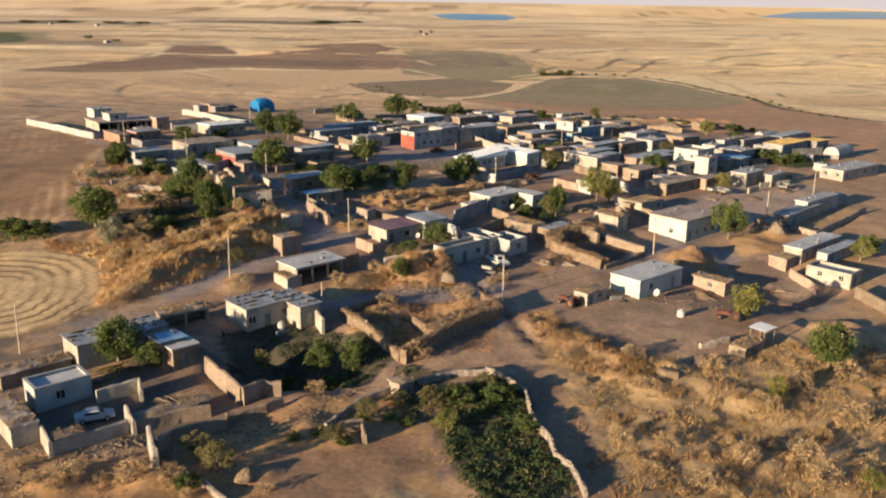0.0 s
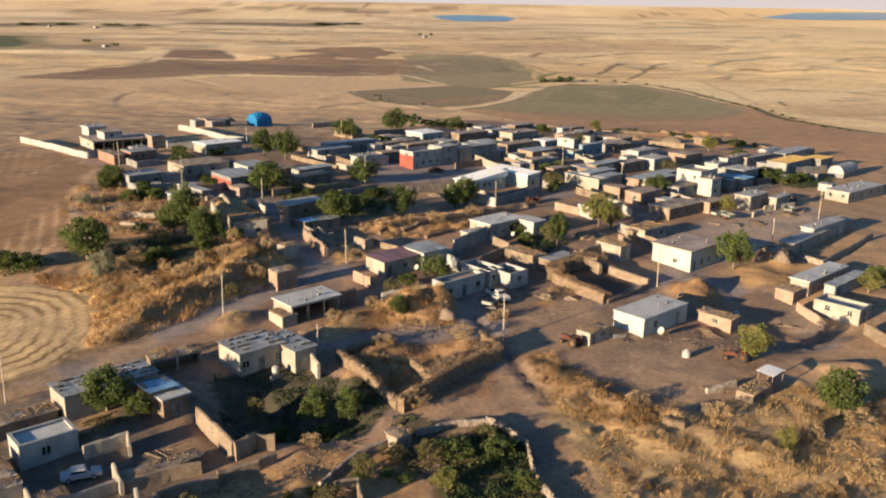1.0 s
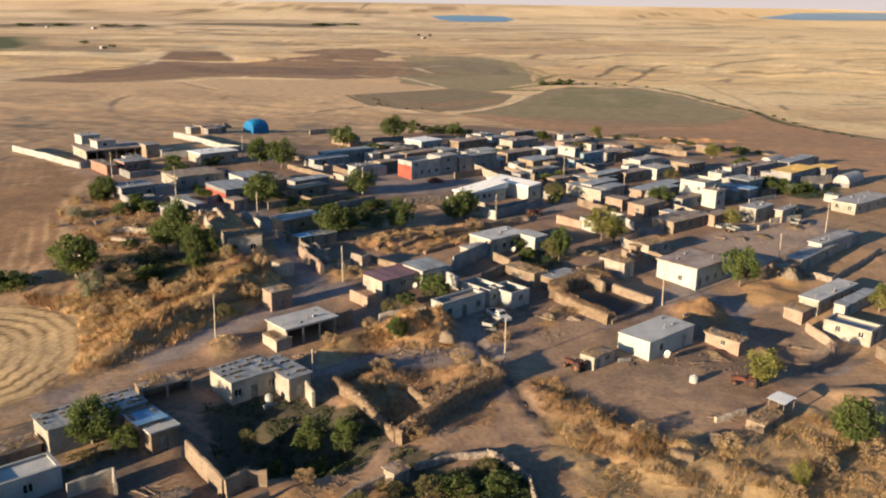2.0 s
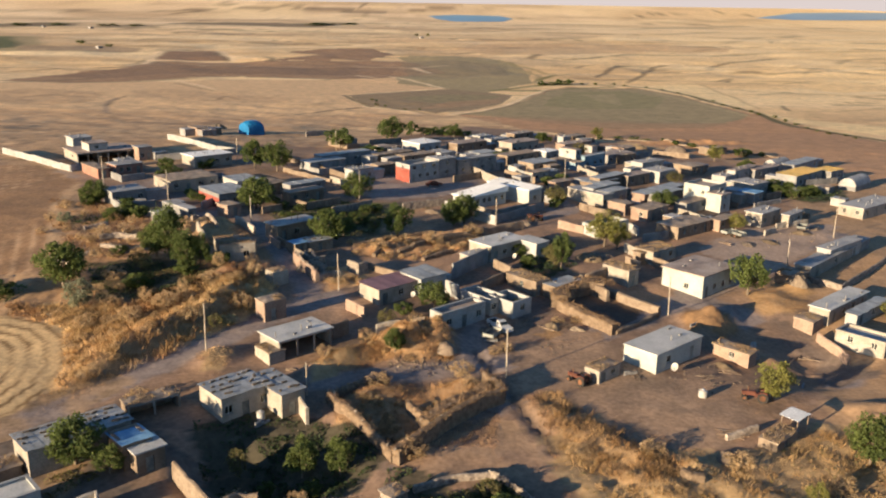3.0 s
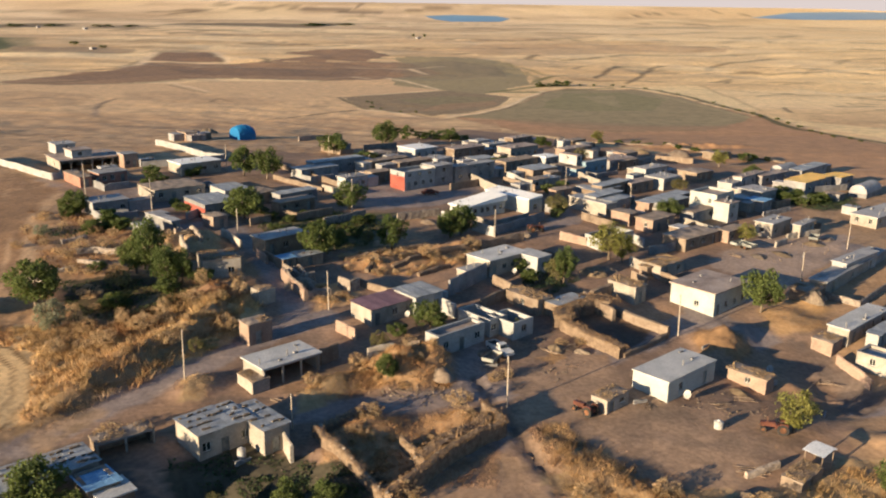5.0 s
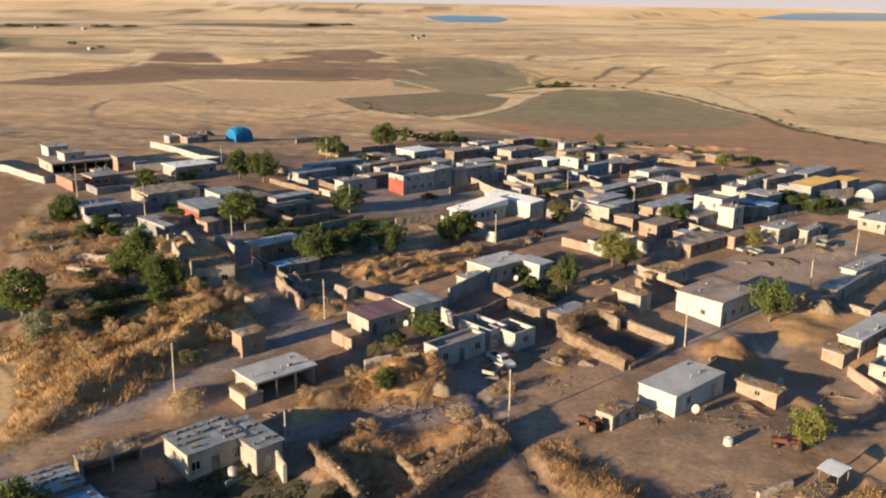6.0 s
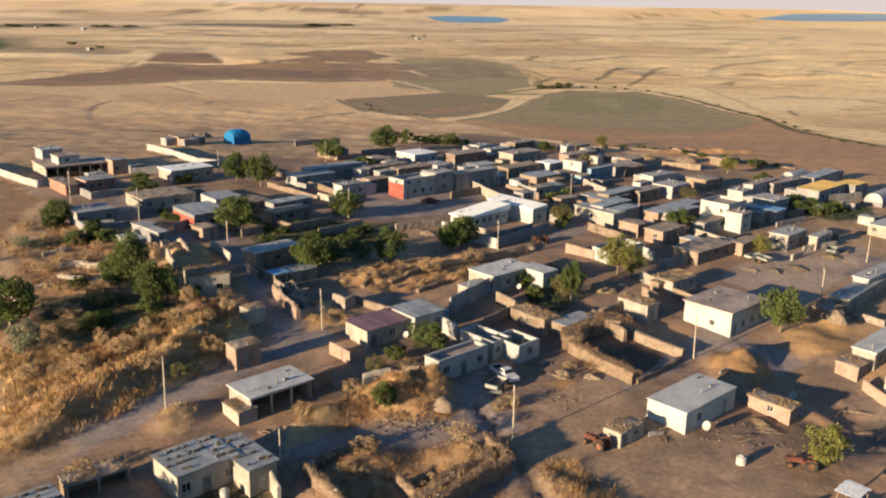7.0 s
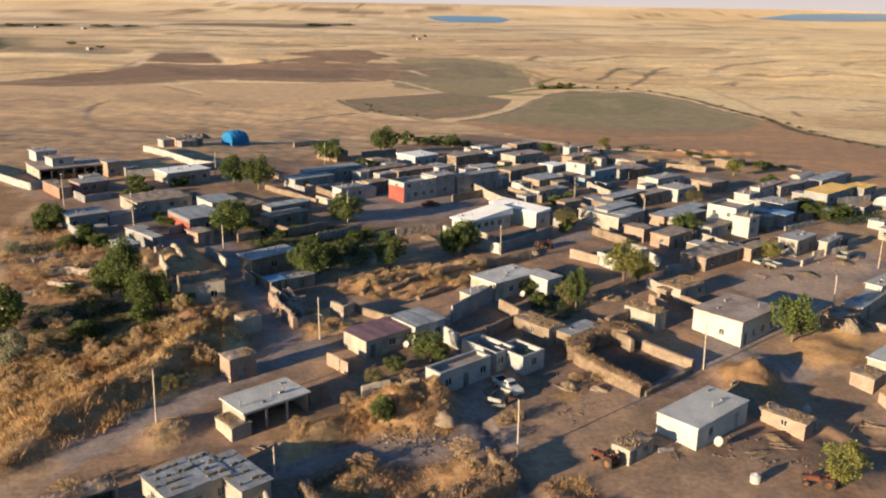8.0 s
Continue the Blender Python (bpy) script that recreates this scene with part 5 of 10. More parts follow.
def wall_run(pts, h, th, kind, label, crumble=0.25, name="compound_wall", closed=False, step=0.9, stones=0, straw=0.0):
    """A freestanding wall along a line, with an uneven, worn top."""
    COUNT[0] += 1
    seed = COUNT[0] * 5
    ox, oy = pts[0]
    oz = float(ground_z(ox, oy))
    root = thing(name, pose(ox, oy, oz), label, "wall")
    line = pts + [pts[0]] if closed else pts
    path = []
    for (ax, ay), (bx, by) in zip(line, line[1:]):
        n = max(1, int(math.hypot(bx - ax, by - ay) / step))
        path += [(ax + (bx - ax) * k / n, ay + (by - ay) * k / n) for k in range(n)]
        c = math.atan2(by - ay, bx - ax)
        FOOT.append(((ax + bx) / 2, (ay + by) / 2, math.hypot(bx - ax, by - ay) / 2, th / 2, c))
    path.append(line[-1])
    bm = bmesh.new()
    rows, tops = [], []
    for k, (x, y) in enumerate(path):
        px, py = path[max(0, k - 1)]
        qx, qy = path[min(len(path) - 1, k + 1)]
        if closed and k in (0, len(path) - 1):
            (px, py), (qx, qy) = path[-2], path[1]
        c = math.atan2(qy - py, qx - px) + math.pi / 2
        nx, ny = math.cos(c), math.sin(c)
        g = land(x, y) - oz
        e = (float(fbm(x * 0.35, y * 0.35, seed, 3)) - 0.2) * crumble * 2.2 * h * 0.5
        t = h - max(0, e) + (float(vnoise(x * 3, y * 3, seed)) - 0.5) * 0.12
        s = (float(vnoise(x * 0.9, y * 0.9, seed + 2)) - 0.5) * 0.2 * th
        row = []
        for u, z in ((-0.56, -0.6), (-0.54, t * 0.5), (-0.46, t - 0.1), (-0.2, t), (0.2, t + 0.02), (0.46, t - 0.1), (0.54, t * 0.5), (0.56, -0.6)):
            j = (float(vnoise(x * 2.3 + u * 5, y * 2.3 + z, seed + 3)) - 0.5) * 0.12
            o = u * th + s + j
            row.append(bm.verts.new((x - ox + nx * o, y - oy + ny * o, g + z + j * 0.6)))
        rows.append(row)
        tops.append(g + t)
    for p, q in zip(rows, rows[1:]):
        for k in range(7):
            bm.faces.new([p[k], q[k], q[k + 1], p[k + 1]])
    if not closed:
        bm.faces.new(rows[0])
        bm.faces.new(rows[-1])
    bmesh.ops.recalc_face_normals(bm, faces=bm.faces[:])
    part("wall_body", bm, WALLS[kind], root)
    if straw:
        rg = np.random.RandomState(seed + 1)
        c = np.repeat(np.array([(x - ox, y - oy, z) for (x, y), z in zip(path, tops)]), 130, 0)
        m = len(c)
        az, wd = rg.uniform(0, 6.283, m), straw * rg.uniform(0.05, 0.14, m)
        c = c + np.stack([rg.uniform(-0.62, 0.62, m) * max(th, step), rg.uniform(-0.62, 0.62, m) * max(th, step), rg.uniform(-0.3, 0.02, m)], 1)
        side = np.stack([-np.sin(az) * wd, np.cos(az) * wd, 0 * az], 1)
        tip = np.stack([np.cos(az) * 0.9, np.sin(az) * 0.9, rg.uniform(0.2, 1.3, m)], 1) * (straw * rg.uniform(0.3, 0.9, m))[:, None]
        tone = np.array((0.34, 0.225, 0.13)) * rg.uniform(0.5, 1.15, (m, 1))
        mesh_of("straw_capping", np.stack([c - side, c + side, c + tip], 1).reshape(-1, 3), 3, STRAW, "", np.repeat(tone, 3, 0), parent=root)["label"] = "ragged straw and earth capping"
    if stones and not STONE_SHAPES:
        stone_shapes()
    q = random.Random(seed)
    for k in range(stones):
        u = k / stones * (len(path) - 1)
        i = min(int(u), len(path) - 2)
        (ax, ay), (bx, by) = path[i], path[i + 1]
        x, y = ax + (bx - ax) * (u - i), ay + (by - ay) * (u - i)
        ob = new("stone", STONE_SHAPES[k % 4])
        ob.parent = root
        top = tops[i]
        ob.location = (x - ox + q.uniform(-0.3, 0.3) * th, y - oy + q.uniform(-0.3, 0.3) * th, top + q.uniform(-0.06, 0.03))
        ob.rotation_euler = (q.uniform(0, 6), q.uniform(0, 6), q.uniform(0, 6))
        ob.scale = (q.uniform(0.6, 1.15), q.uniform(0.6, 1.0), q.uniform(0.5, 0.85))
    return root


def pebble(bm, c, s, r, sub=1):
    m = Matrix.Translation(c) @ Euler((r.uniform(0, 6), r.uniform(0, 6), r.uniform(0, 6))).to_matrix().to_4x4() @ Matrix.Diagonal((s, s * r.uniform(0.6, 1), s * r.uniform(0.45, 0.8), 1))
    for v in bmesh.ops.create_icosphere(bm, subdivisions=sub, radius=1, matrix=m)["verts"]:
        v.co += Vector((r.uniform(-1, 1), r.uniform(-1, 1), r.uniform(-1, 1))) * s * 0.16


def rubble(spots, label="scattered rubble stones and broken blocks on the ground"):
    """Loose stones round places (x, y, reach, how many), as one object."""
    r = random.Random(11)
    vs, fs = [], []
    for x, y, reach, n in spots:
        for _ in range(n):
            a, q = r.uniform(0, 6.283), reach * math.sqrt(r.random())
            px, py, s = x + q * math.cos(a), y + q * math.sin(a), r.uniform(0.04, 0.14) * (1.3 - 0.5 * q / reach)
            c = np.array((px, py, land(px, py) + s * 0.2))
            o = len(vs)
            for k in range(8):
                vs.append(tuple(c + np.array((((k & 1) * 2 - 1) * r.uniform(0.6, 1.1), ((k >> 1 & 1) * 2 - 1) * r.uniform(0.6, 1.1), ((k >> 2) * 2 - 1) * r.uniform(0.4, 0.9))) * s))
            fs += [[o + i for i in f] for f in ((0, 2, 3, 1), (4, 5, 7, 6), (0, 1, 5, 4), (2, 6, 7, 3), (0, 4, 6, 2), (1, 3, 7, 5))]
    me = bpy.data.meshes.new("rubble")
    me.from_pydata(vs, [], fs)
    me.materials.append(RUBBLE)
    tagged(new("rubble", me), label, "rubble", kind="stuff")


# ---- grass and leaves ----
def tufts(name, label, pts, per, size, blades, seed, keep=0.0, tone=1.0, spread=0.7):
    """Clumps of dry grass over a closed piece of land, as one object. per: clumps to the square metre; keep: how much of it stays bare."""
    rg = np.random.RandomState(seed)
    xs, ys = [p[0] for p in pts], [p[1] for p in pts]
    area = (max(xs) - min(xs)) * (max(ys) - min(ys))
    if blades < 14:
        per, size, blades = per * 2.1, size * 0.92, max(4, blades // 2)
    n = int(area * per)
    x, y = rg.uniform(min(xs), max(xs), n), rg.uniform(min(ys), max(ys), n)
    ok = inside(pts, x, y) & ~taken(x, y) & (fbm(x / 4.5, y / 4.5, seed) > keep) & (soil_at(x, y)[1] > 0.02)
    x, y = x[ok], y[ok]
    n = len(x)
    if not n:
        return
    s = size * rg.uniform(0.45, 1.25, n) * (0.6 + 0.8 * fbm(x / 6, y / 6, seed + 1))
    z = lands(x, y) - 0.05
    col, _ = soil_at(x, y)
    hue = np.clip((fbm(x / 3.5, y / 3.5, seed + 4) - 0.3) * 2.6, 0, 1)[:, None]
    col = col * (np.array((0.72, 0.62, 0.50)) * (1 - hue) + np.array((1.08, 1.06, 1.0)) * hue) * (0.86 + 0.28 * rg.rand(n, 1)) * tone
    az = rg.uniform(0, 6.283, (n, blades))
    lean = rg.uniform(0.1, 1.0, (n, blades)) * spread
    ht = s[:, None] * rg.uniform(0.3, 0.75, (n, blades))
    off = s[:, None] * 0.75 * np.sqrt(rg.rand(n, blades))
    oa = rg.uniform(0, 6.283, (n, blades))
    wd = s[:, None] * rg.uniform(0.022, 0.055, (n, blades))
    bx, by = x[:, None] + off * np.cos(oa), y[:, None] + off * np.sin(oa)
    cz = np.broadcast_to(z[:, None], bx.shape)
    a = np.stack([bx - np.sin(az) * wd, by + np.cos(az) * wd, cz], -1)
    b = np.stack([bx + np.sin(az) * wd, by - np.cos(az) * wd, cz], -1)
    c = np.stack([bx + np.cos(oa) * lean * ht * 1.2, by + np.sin(oa) * lean * ht * 1.2, cz + ht], -1)
    v = np.stack([a, b, c], 2).reshape(-1, 3)
    mesh_of(name, v, 3, STRAW, label, np.repeat(col, blades * 3, 0))


def mesh_of(name, v, k, material, label, colour=None, parent=None, category="grass"):
    """One mesh of loose faces with k corners each."""
    me = bpy.data.meshes.new(name)
    nf = len(v) // k
    me.vertices.add(len(v))
    me.vertices.foreach_set("co", v.ravel())
    me.loops.add(nf * k)
    me.loops.foreach_set("vertex_index", np.arange(nf * k))
    me.polygons.add(nf)
    me.polygons.foreach_set("loop_start", np.arange(0, nf * k, k))
    me.update(calc_edges=True)
    if colour is not None:
        at = me.attributes.new("soil", "FLOAT_COLOR", "POINT")
        at.data.foreach_set("color", np.concatenate([colour, np.ones((len(v), 1))], 1).ravel())
    me.materials.append(material)
    ob = new(name, me)
    if parent:
        ob.parent = parent
    elif label:
        tagged(ob, label, category, kind="stuff")
    return ob


def leaf_quads(centres, size, rg):
    """Small bent leaves, turned every way, round the centres."""
    n = len(centres)
    u = rg.normal(size=(n, 3))
    u /= np.linalg.norm(u, axis=1)[:, None]
    w = rg.normal(size=(n, 3))
    w -= u * (u * w).sum(1)[:, None]
    w /= np.linalg.norm(w, axis=1)[:, None]
    s = size * rg.uniform(0.6, 1.3, (n, 1))
    return np.stack([centres - u * s, centres + w * s * 0.55, centres + u * s, centres - w * s * 0.55], 1).reshape(-1, 3)


def make_tree(label, leaf, seed, n=3600, lobes=15, low=0.12, size=0.034, open_=0.22, slim=1.0, name="tree"):
    """A tree one metre high and wide (it is scaled when it is planted): trunk and limbs, and a crown of leafy lobes."""
    rg, r = np.random.RandomState(seed), random.Random(seed)
    root = thing(name, Matrix.Identity(4), label, name, "village trees")
    bm = bmesh.new()
    rod(bm, (0, 0, -0.06), (0.01, 0, 0.2), 0.035, 0.026)
    rod(bm, (0.01, 0, 0.2), (0.0, 0.02, 0.5), 0.026, 0.016)
    cs, mid, half = [], (1 + low) / 2, (1 - low) / 2
    for k in range(lobes):
        a, q = k * 2.4 + r.uniform(-0.5, 0.5), 1 - 2 * (k + 0.5) / lobes
        e = r.uniform(0.5, 0.78)
        ring = math.sqrt(max(0, 1 - q * q)) * 0.5 * e * slim
        c = (ring * math.cos(a), ring * math.sin(a), mid + half * q * e)
        cs.append((c, r.uniform(0.13, 0.21)))
        rod(bm, (0.005, 0.01, 0.16 + 0.2 * r.random()), c, 0.014, 0.004, 5)
    part("trunk", bm, BARK, root)
    pts = []
    for (c, rad) in cs:
        m = int(n / lobes)
        d = rg.normal(size=(m, 3))
        d /= np.linalg.norm(d, axis=1)[:, None]
        rr = rad * (0.5 + 0.5 * rg.rand(m, 1)) * (0.75 + 0.5 * vnoise(d[:, :1] * 2.5 + seed, d[:, 1:2] * 2.5 + d[:, 2:] * 2, seed))
        p = np.array(c) + d * rr * np.array((slim ** 0.5, slim ** 0.5, 0.9))
        keep = vnoise(p[:, 0] * 9 + p[:, 2] * 5, p[:, 1] * 9 + p[:, 2] * 4, seed + 2) > open_
        pts.append(p[keep])
    p = np.concatenate(pts)
    p = p[p[:, 2] > 0.01]
    mesh_of("crown", leaf_quads(p, size, rg), 4, LEAVES[leaf], "", parent=root)
    return root


def plant(proto, x, y, high, wide, turn):
    m = Matrix.LocRotScale((x, y, land(x, y) - 0.05), Euler((0, 0, turn)), (wide, wide, high))
    return copy_thing(proto, m)


def greens(name, label, pts, per, size, leaf, seed, high, keep=0.35):
    """A low tangle of green plants over a closed piece of land, as one object."""
    rg = np.random.RandomState(seed)
    xs, ys = [p[0] for p in pts], [p[1] for p in pts]
    n = int((max(xs) - min(xs)) * (max(ys) - min(ys)) * per)
    x, y = rg.uniform(min(xs), max(xs), n), rg.uniform(min(ys), max(ys), n)
    dense = fbm(x / 1.6, y / 1.6, seed)
    ok = inside(pts, x, y) & ~taken(x, y, 0.0) & (dense > keep)
    x, y, dense = x[ok], y[ok], dense[ok]
    z = lands(x, y) + high * (dense - keep) * 2.6 * rg.rand(len(x)) ** 0.5
    mesh_of(name, leaf_quads(np.stack([x, y, z], 1), size, rg), 4, LEAVES[leaf], label, category="plants")


# ---- loose things ----
def pole(x, y, h, arm=False, lean=0.0):
    root = thing("utility_pole", pose(x, y, land(x, y), lean, lean * 0.6, 30), "thin weathered wooden utility pole on bare earth", "pole", "utility poles")
    bm = bmesh.new()
    rod(bm, (0, 0, -0.5), (0, 0, h), 0.115, 0.07, 10)
    part("shaft", bm, POLEWOOD, root)
    for k in (-0.3, 0.0, 0.3):
        bm = bmesh.new()
        rod(bm, (k * 0.1, 0.07, h - 0.45 + k), (k * 0.1, 0.26, h - 0.4 + k), 0.02, 0.02, 5)
        rod(bm, (k * 0.1, 0.26, h - 0.42 + k), (k * 0.1, 0.26, h - 0.28 + k), 0.04, 0.03, 6)
        part("insulator", bm, WHITEIRON, root, "white porcelain insulator")
    if arm:
        bm = bmesh.new()
        box(bm, -0.5, 0.5, -0.15, -0.09, h - 0.55, h - 0.46)
        part("crossarm", bm, WOOD, root)


def dish(x, y, z, size, turn, mast=0.9):
    root = thing("satellite_dish", pose(x, y, z, 0, 0, turn), "white metal satellite dish on a short mast", "satellite dish", "satellite dishes")
    bm = bmesh.new()
    rod(bm, (0, 0, -0.1), (0, 0, mast), 0.04, 0.04)
    part("mast", bm, RUST, root)
    bm = bmesh.new()
    rings = []
    for k in range(5):
        q = size * k / 4
        rings.append([bm.verts.new((q * math.cos(a), q * math.sin(a), q * q / size * 0.32)) for a in [i * math.pi / 8 for i in range(16)]] if k else [bm.verts.new((0, 0, 0))])
    for i in range(16):
        bm.faces.new([rings[0][0], rings[1][i], rings[1][(i + 1) % 16]])
        for k in range(1, 4):
            bm.faces.new([rings[k][i], rings[k + 1][i], rings[k + 1][(i + 1) % 16], rings[k][(i + 1) % 16]])
    ex = bmesh.ops.extrude_face_region(bm, geom=bm.faces[:])
    bmesh.ops.translate(bm, vec=(0, 0, -0.03), verts=[v for v in ex["geom"] if isinstance(v, bmesh.types.BMVert)])
    bmesh.ops.recalc_face_normals(bm, faces=bm.faces[:])
    bmesh.ops.transform(bm, verts=bm.verts[:], matrix=pose(0, -0.05, mast, 62, 0, 0))
    part("reflector", bm, WHITEIRON, root)
    bm = bmesh.new()
    rod(bm, (0, -0.1, mast - size * 0.7), (0, -size * 1.0, mast + size * 0.35), 0.02, 0.02, 5)
    part("feed_arm", bm, RUST, root)


def tank(x, y, z, r, h, label="white plastic water tank"):
    root = thing("water_tank", pose(x, y, z), label, "water tank", "water tanks")
    bm = bmesh.new()
    rod(bm, (0, 0, 0), (0, 0, h), r, r, 18)
    rod(bm, (0, 0, h), (0, 0, h + r * 0.35), r, r * 0.35, 18)
    part("drum", bm, WHITEIRON, root)
    bm = bmesh.new()
    rod(bm, (0, 0, h + r * 0.33), (0, 0, h + r * 0.45), r * 0.34, r * 0.3, 14)
    part("lid", bm, GREYCAR, root)


def wheels(root, spots, r, w, rim=None):
    rim = rim or RUST
    for x, y in spots:
        bm = bmesh.new()
        rod(bm, (x, y - w / 2, r), (x, y + w / 2, r), r, r, 16)
        t = part("wheel", bm, RUBBER, root)
        bm = bmesh.new()
        rod(bm, (x, y - w / 2 - 0.012, r), (x, y + w / 2 + 0.012, r), r * 0.55, r * 0.55, 12)
        part("rim", bm, rim, t)


def shell(bm, profile, half, taper=0.0):
    """A car body: a side outline (x, z) swept across, narrower towards the top."""
    zs = [p[1] for p in profile]
    lo, hi = min(zs), max(zs)
    side = []
    for s in (-1, 1):
        side.append([bm.verts.new((x, s * (half - taper * max(0, (z - lo) / (hi - lo) - 0.45) * 2), z)) for x, z in profile])
    n = len(profile)
    bm.faces.new(side[0])
    bm.faces.new(side[1][::-1])
    for i in range(n):
        bm.faces.new([side[0][i], side[0][(i + 1) % n], side[1][(i + 1) % n], side[1][i]])
    bmesh.ops.recalc_face_normals(bm, faces=bm.faces[:])
    bmesh.ops.bevel(bm, geom=bm.edges[:], offset=0.05, segments=2, affect="EDGES")


def pickup(x, y, turn):
    root = thing("pickup_truck", pose(x, y, land(x, y), 0, 0, turn), "white pickup truck with an open bed parked on bare earth", "car")
    bm = bmesh.new()
    shell(bm, [(-2.5, 0.45), (2.45, 0.45), (2.5, 0.85), (2.35, 1.0), (1.2, 1.1), (-0.15, 1.12), (-2.5, 0.78)], 0.86)
    part("body", bm, WHITECAR, root)
    bm = bmesh.new()
    shell(bm, [(-0.2, 1.05), (1.3, 1.05), (0.75, 1.68), (0.0, 1.7)], 0.8, 0.14)
    part("cab", bm, WHITECAR, root)
    bm = bmesh.new()
    for s in (-1, 1):
        box(bm, -0.02, 0.72, s * 0.76 - 0.012, s * 0.76 + 0.012, 1.2, 1.52)
    box(bm, -0.16, -0.12, -0.6, 0.6, 1.2, 1.58)
    part("side_windows", bm, PANE, root, "dark car window glass")
    bm = bmesh.new()
    box(bm, -0.01, 0.01, -0.62, 0.62, -0.28, 0.28, pose(1.06, 0, 1.37, 0, -41, 0))
    part("windscreen", bm, PANE, root)
    bm = bmesh.new()
    for q in ((-2.5, -0.25, -0.86, -0.8), (-2.5, -0.25, 0.8, 0.86), (-2.52, -2.46, -0.8, 0.8), (-0.3, -0.24, -0.8, 0.8)):
        box(bm, *q, 0.76, 1.18)
    part("bed_sides", bm, WHITECAR, root)
    bm = bmesh.new()
    box(bm, -2.45, -0.31, -0.79, 0.79, 0.98, 1.0)
    part("bed_floor", bm, RUBBER, root, "dark floor of the open bed")
    for s in (-1, 1):
        bm = bmesh.new()
        box(bm, 2.44, 2.53, s * 0.62 - 0.15, s * 0.62 + 0.15, 0.72, 0.88)
        part("headlight", bm, WHITEIRON, root)
    bm = bmesh.new()
    box(bm, 2.4, 2.58, -0.85, 0.85, 0.42, 0.6)
    part("bumper", bm, GREYCAR, root)
    wheels(root, [(1.6, -0.78), (1.6, 0.78), (-1.6, -0.78), (-1.6, 0.78)], 0.37, 0.22, GREYCAR)


def sedan(x, y, turn, paint, label):
    root = thing("car", pose(x, y, land(x, y), 0, 0, turn), label, "car")
    bm = bmesh.new()
    shell(bm, [(-2.1, 0.35), (2.1, 0.35), (2.15, 0.7), (1.2, 0.88), (-1.5, 0.92), (-2.1, 0.85)], 0.83)
    part("body", bm, paint, root)
    bm = bmesh.new()
    shell(bm, [(-1.45, 0.88), (1.1, 0.86), (0.45, 1.38), (-0.85, 1.4)], 0.76, 0.16)
    part("cabin", bm, paint, root)
    bm = bmesh.new()
    for s in (-1, 1):
        box(bm, -1.0, 0.5, s * 0.72 - 0.012, s * 0.72 + 0.012, 0.98, 1.26)
    part("side_windows", bm, PANE, root, "dark car window glass")
    bm = bmesh.new()
    box(bm, -0.01, 0.01, -0.6, 0.6, -0.26, 0.26, pose(0.83, 0, 1.12, 0, -51, 0))
    part("windscreen", bm, PANE, root)
    wheels(root, [(1.3, -0.74), (1.3, 0.74), (-1.3, -0.74), (-1.3, 0.74)], 0.31, 0.2, GREYCAR)


def tractor(x, y, turn, label):
    root = thing("tractor", pose(x, y, land(x, y), 0, 0, turn), label, "tractor", "farm machines")
    bm = bmesh.new()
    shell(bm, [(0.2, 0.75), (2.0, 0.75), (2.05, 1.25), (0.2, 1.4)], 0.36)
    part("bonnet", bm, REDPAINT, root)
    bm = bmesh.new()
    shell(bm, [(-1.2, 0.6), (0.25, 0.6), (0.25, 1.1), (-1.2, 1.15)], 0.42)
    part("rear_body", bm, REDPAINT, root)
    for s in (-1, 1):
        bm = bmesh.new()
        shell(bm, [(-1.4, 1.2), (-0.2, 1.15), (-0.35, 1.5), (-1.2, 1.55)], 0.17)
        bmesh.ops.translate(bm, vec=(0, s * 0.68, 0), verts=bm.verts[:])
        part("mudguard", bm, REDPAINT, root)
    bm = bmesh.new()
    shell(bm, [(-1.1, 1.15), (-0.5, 1.12), (-0.55, 1.3), (-0.95, 1.32), (-1.05, 1.7), (-1.15, 1.7)], 0.24)
    part("seat", bm, RUBBER, root)
    bm = bmesh.new()
    rod(bm, (0.1, 0, 1.35), (-0.25, 0, 1.65), 0.03, 0.03)
    rod(bm, (-0.23, 0, 1.62), (-0.27, 0, 1.68), 0.22, 0.22, 14)
    part("steering_wheel", bm, RUBBER, root)
    bm = bmesh.new()
    rod(bm, (1.2, 0.15, 1.3), (1.2, 0.15, 2.0), 0.05, 0.05)
    part("exhaust", bm, RUST, root)
    wheels(root, [(-0.75, -0.72), (-0.75, 0.72)], 0.72, 0.36)
    wheels(root, [(1.6, -0.6), (1.6, 0.6)], 0.4, 0.24)


def trailer(x, y, turn, label="rusty two-wheeled farm trailer with low sides"):
    root = thing("farm_trailer", pose(x, y, land(x, y), 0, 0, turn), label, "trailer", "farm machines")
    bm = bmesh.new()
    box(bm, -1.6, 1.6, -0.9, 0.9, 0.75, 0.85)
    part("bed", bm, WOOD, root)
    for q in ((-1.6, 1.6, -0.95, -0.9), (-1.6, 1.6, 0.9, 0.95), (-1.66, -1.6, -0.9, 0.9), (1.6, 1.66, -0.9, 0.9)):
        bm = bmesh.new()
        box(bm, *q, 0.76, 1.3)
        part("side_board", bm, DOORPAINT, root)
    bm = bmesh.new()
    rod(bm, (1.6, -0.5, 0.7), (3.0, 0, 0.5), 0.05, 0.05)
    rod(bm, (1.6, 0.5, 0.7), (3.0, 0, 0.5), 0.05, 0.05)
    part("drawbar", bm, RUST, root)
    wheels(root, [(0, -0.85), (0, 0.85)], 0.45, 0.22)


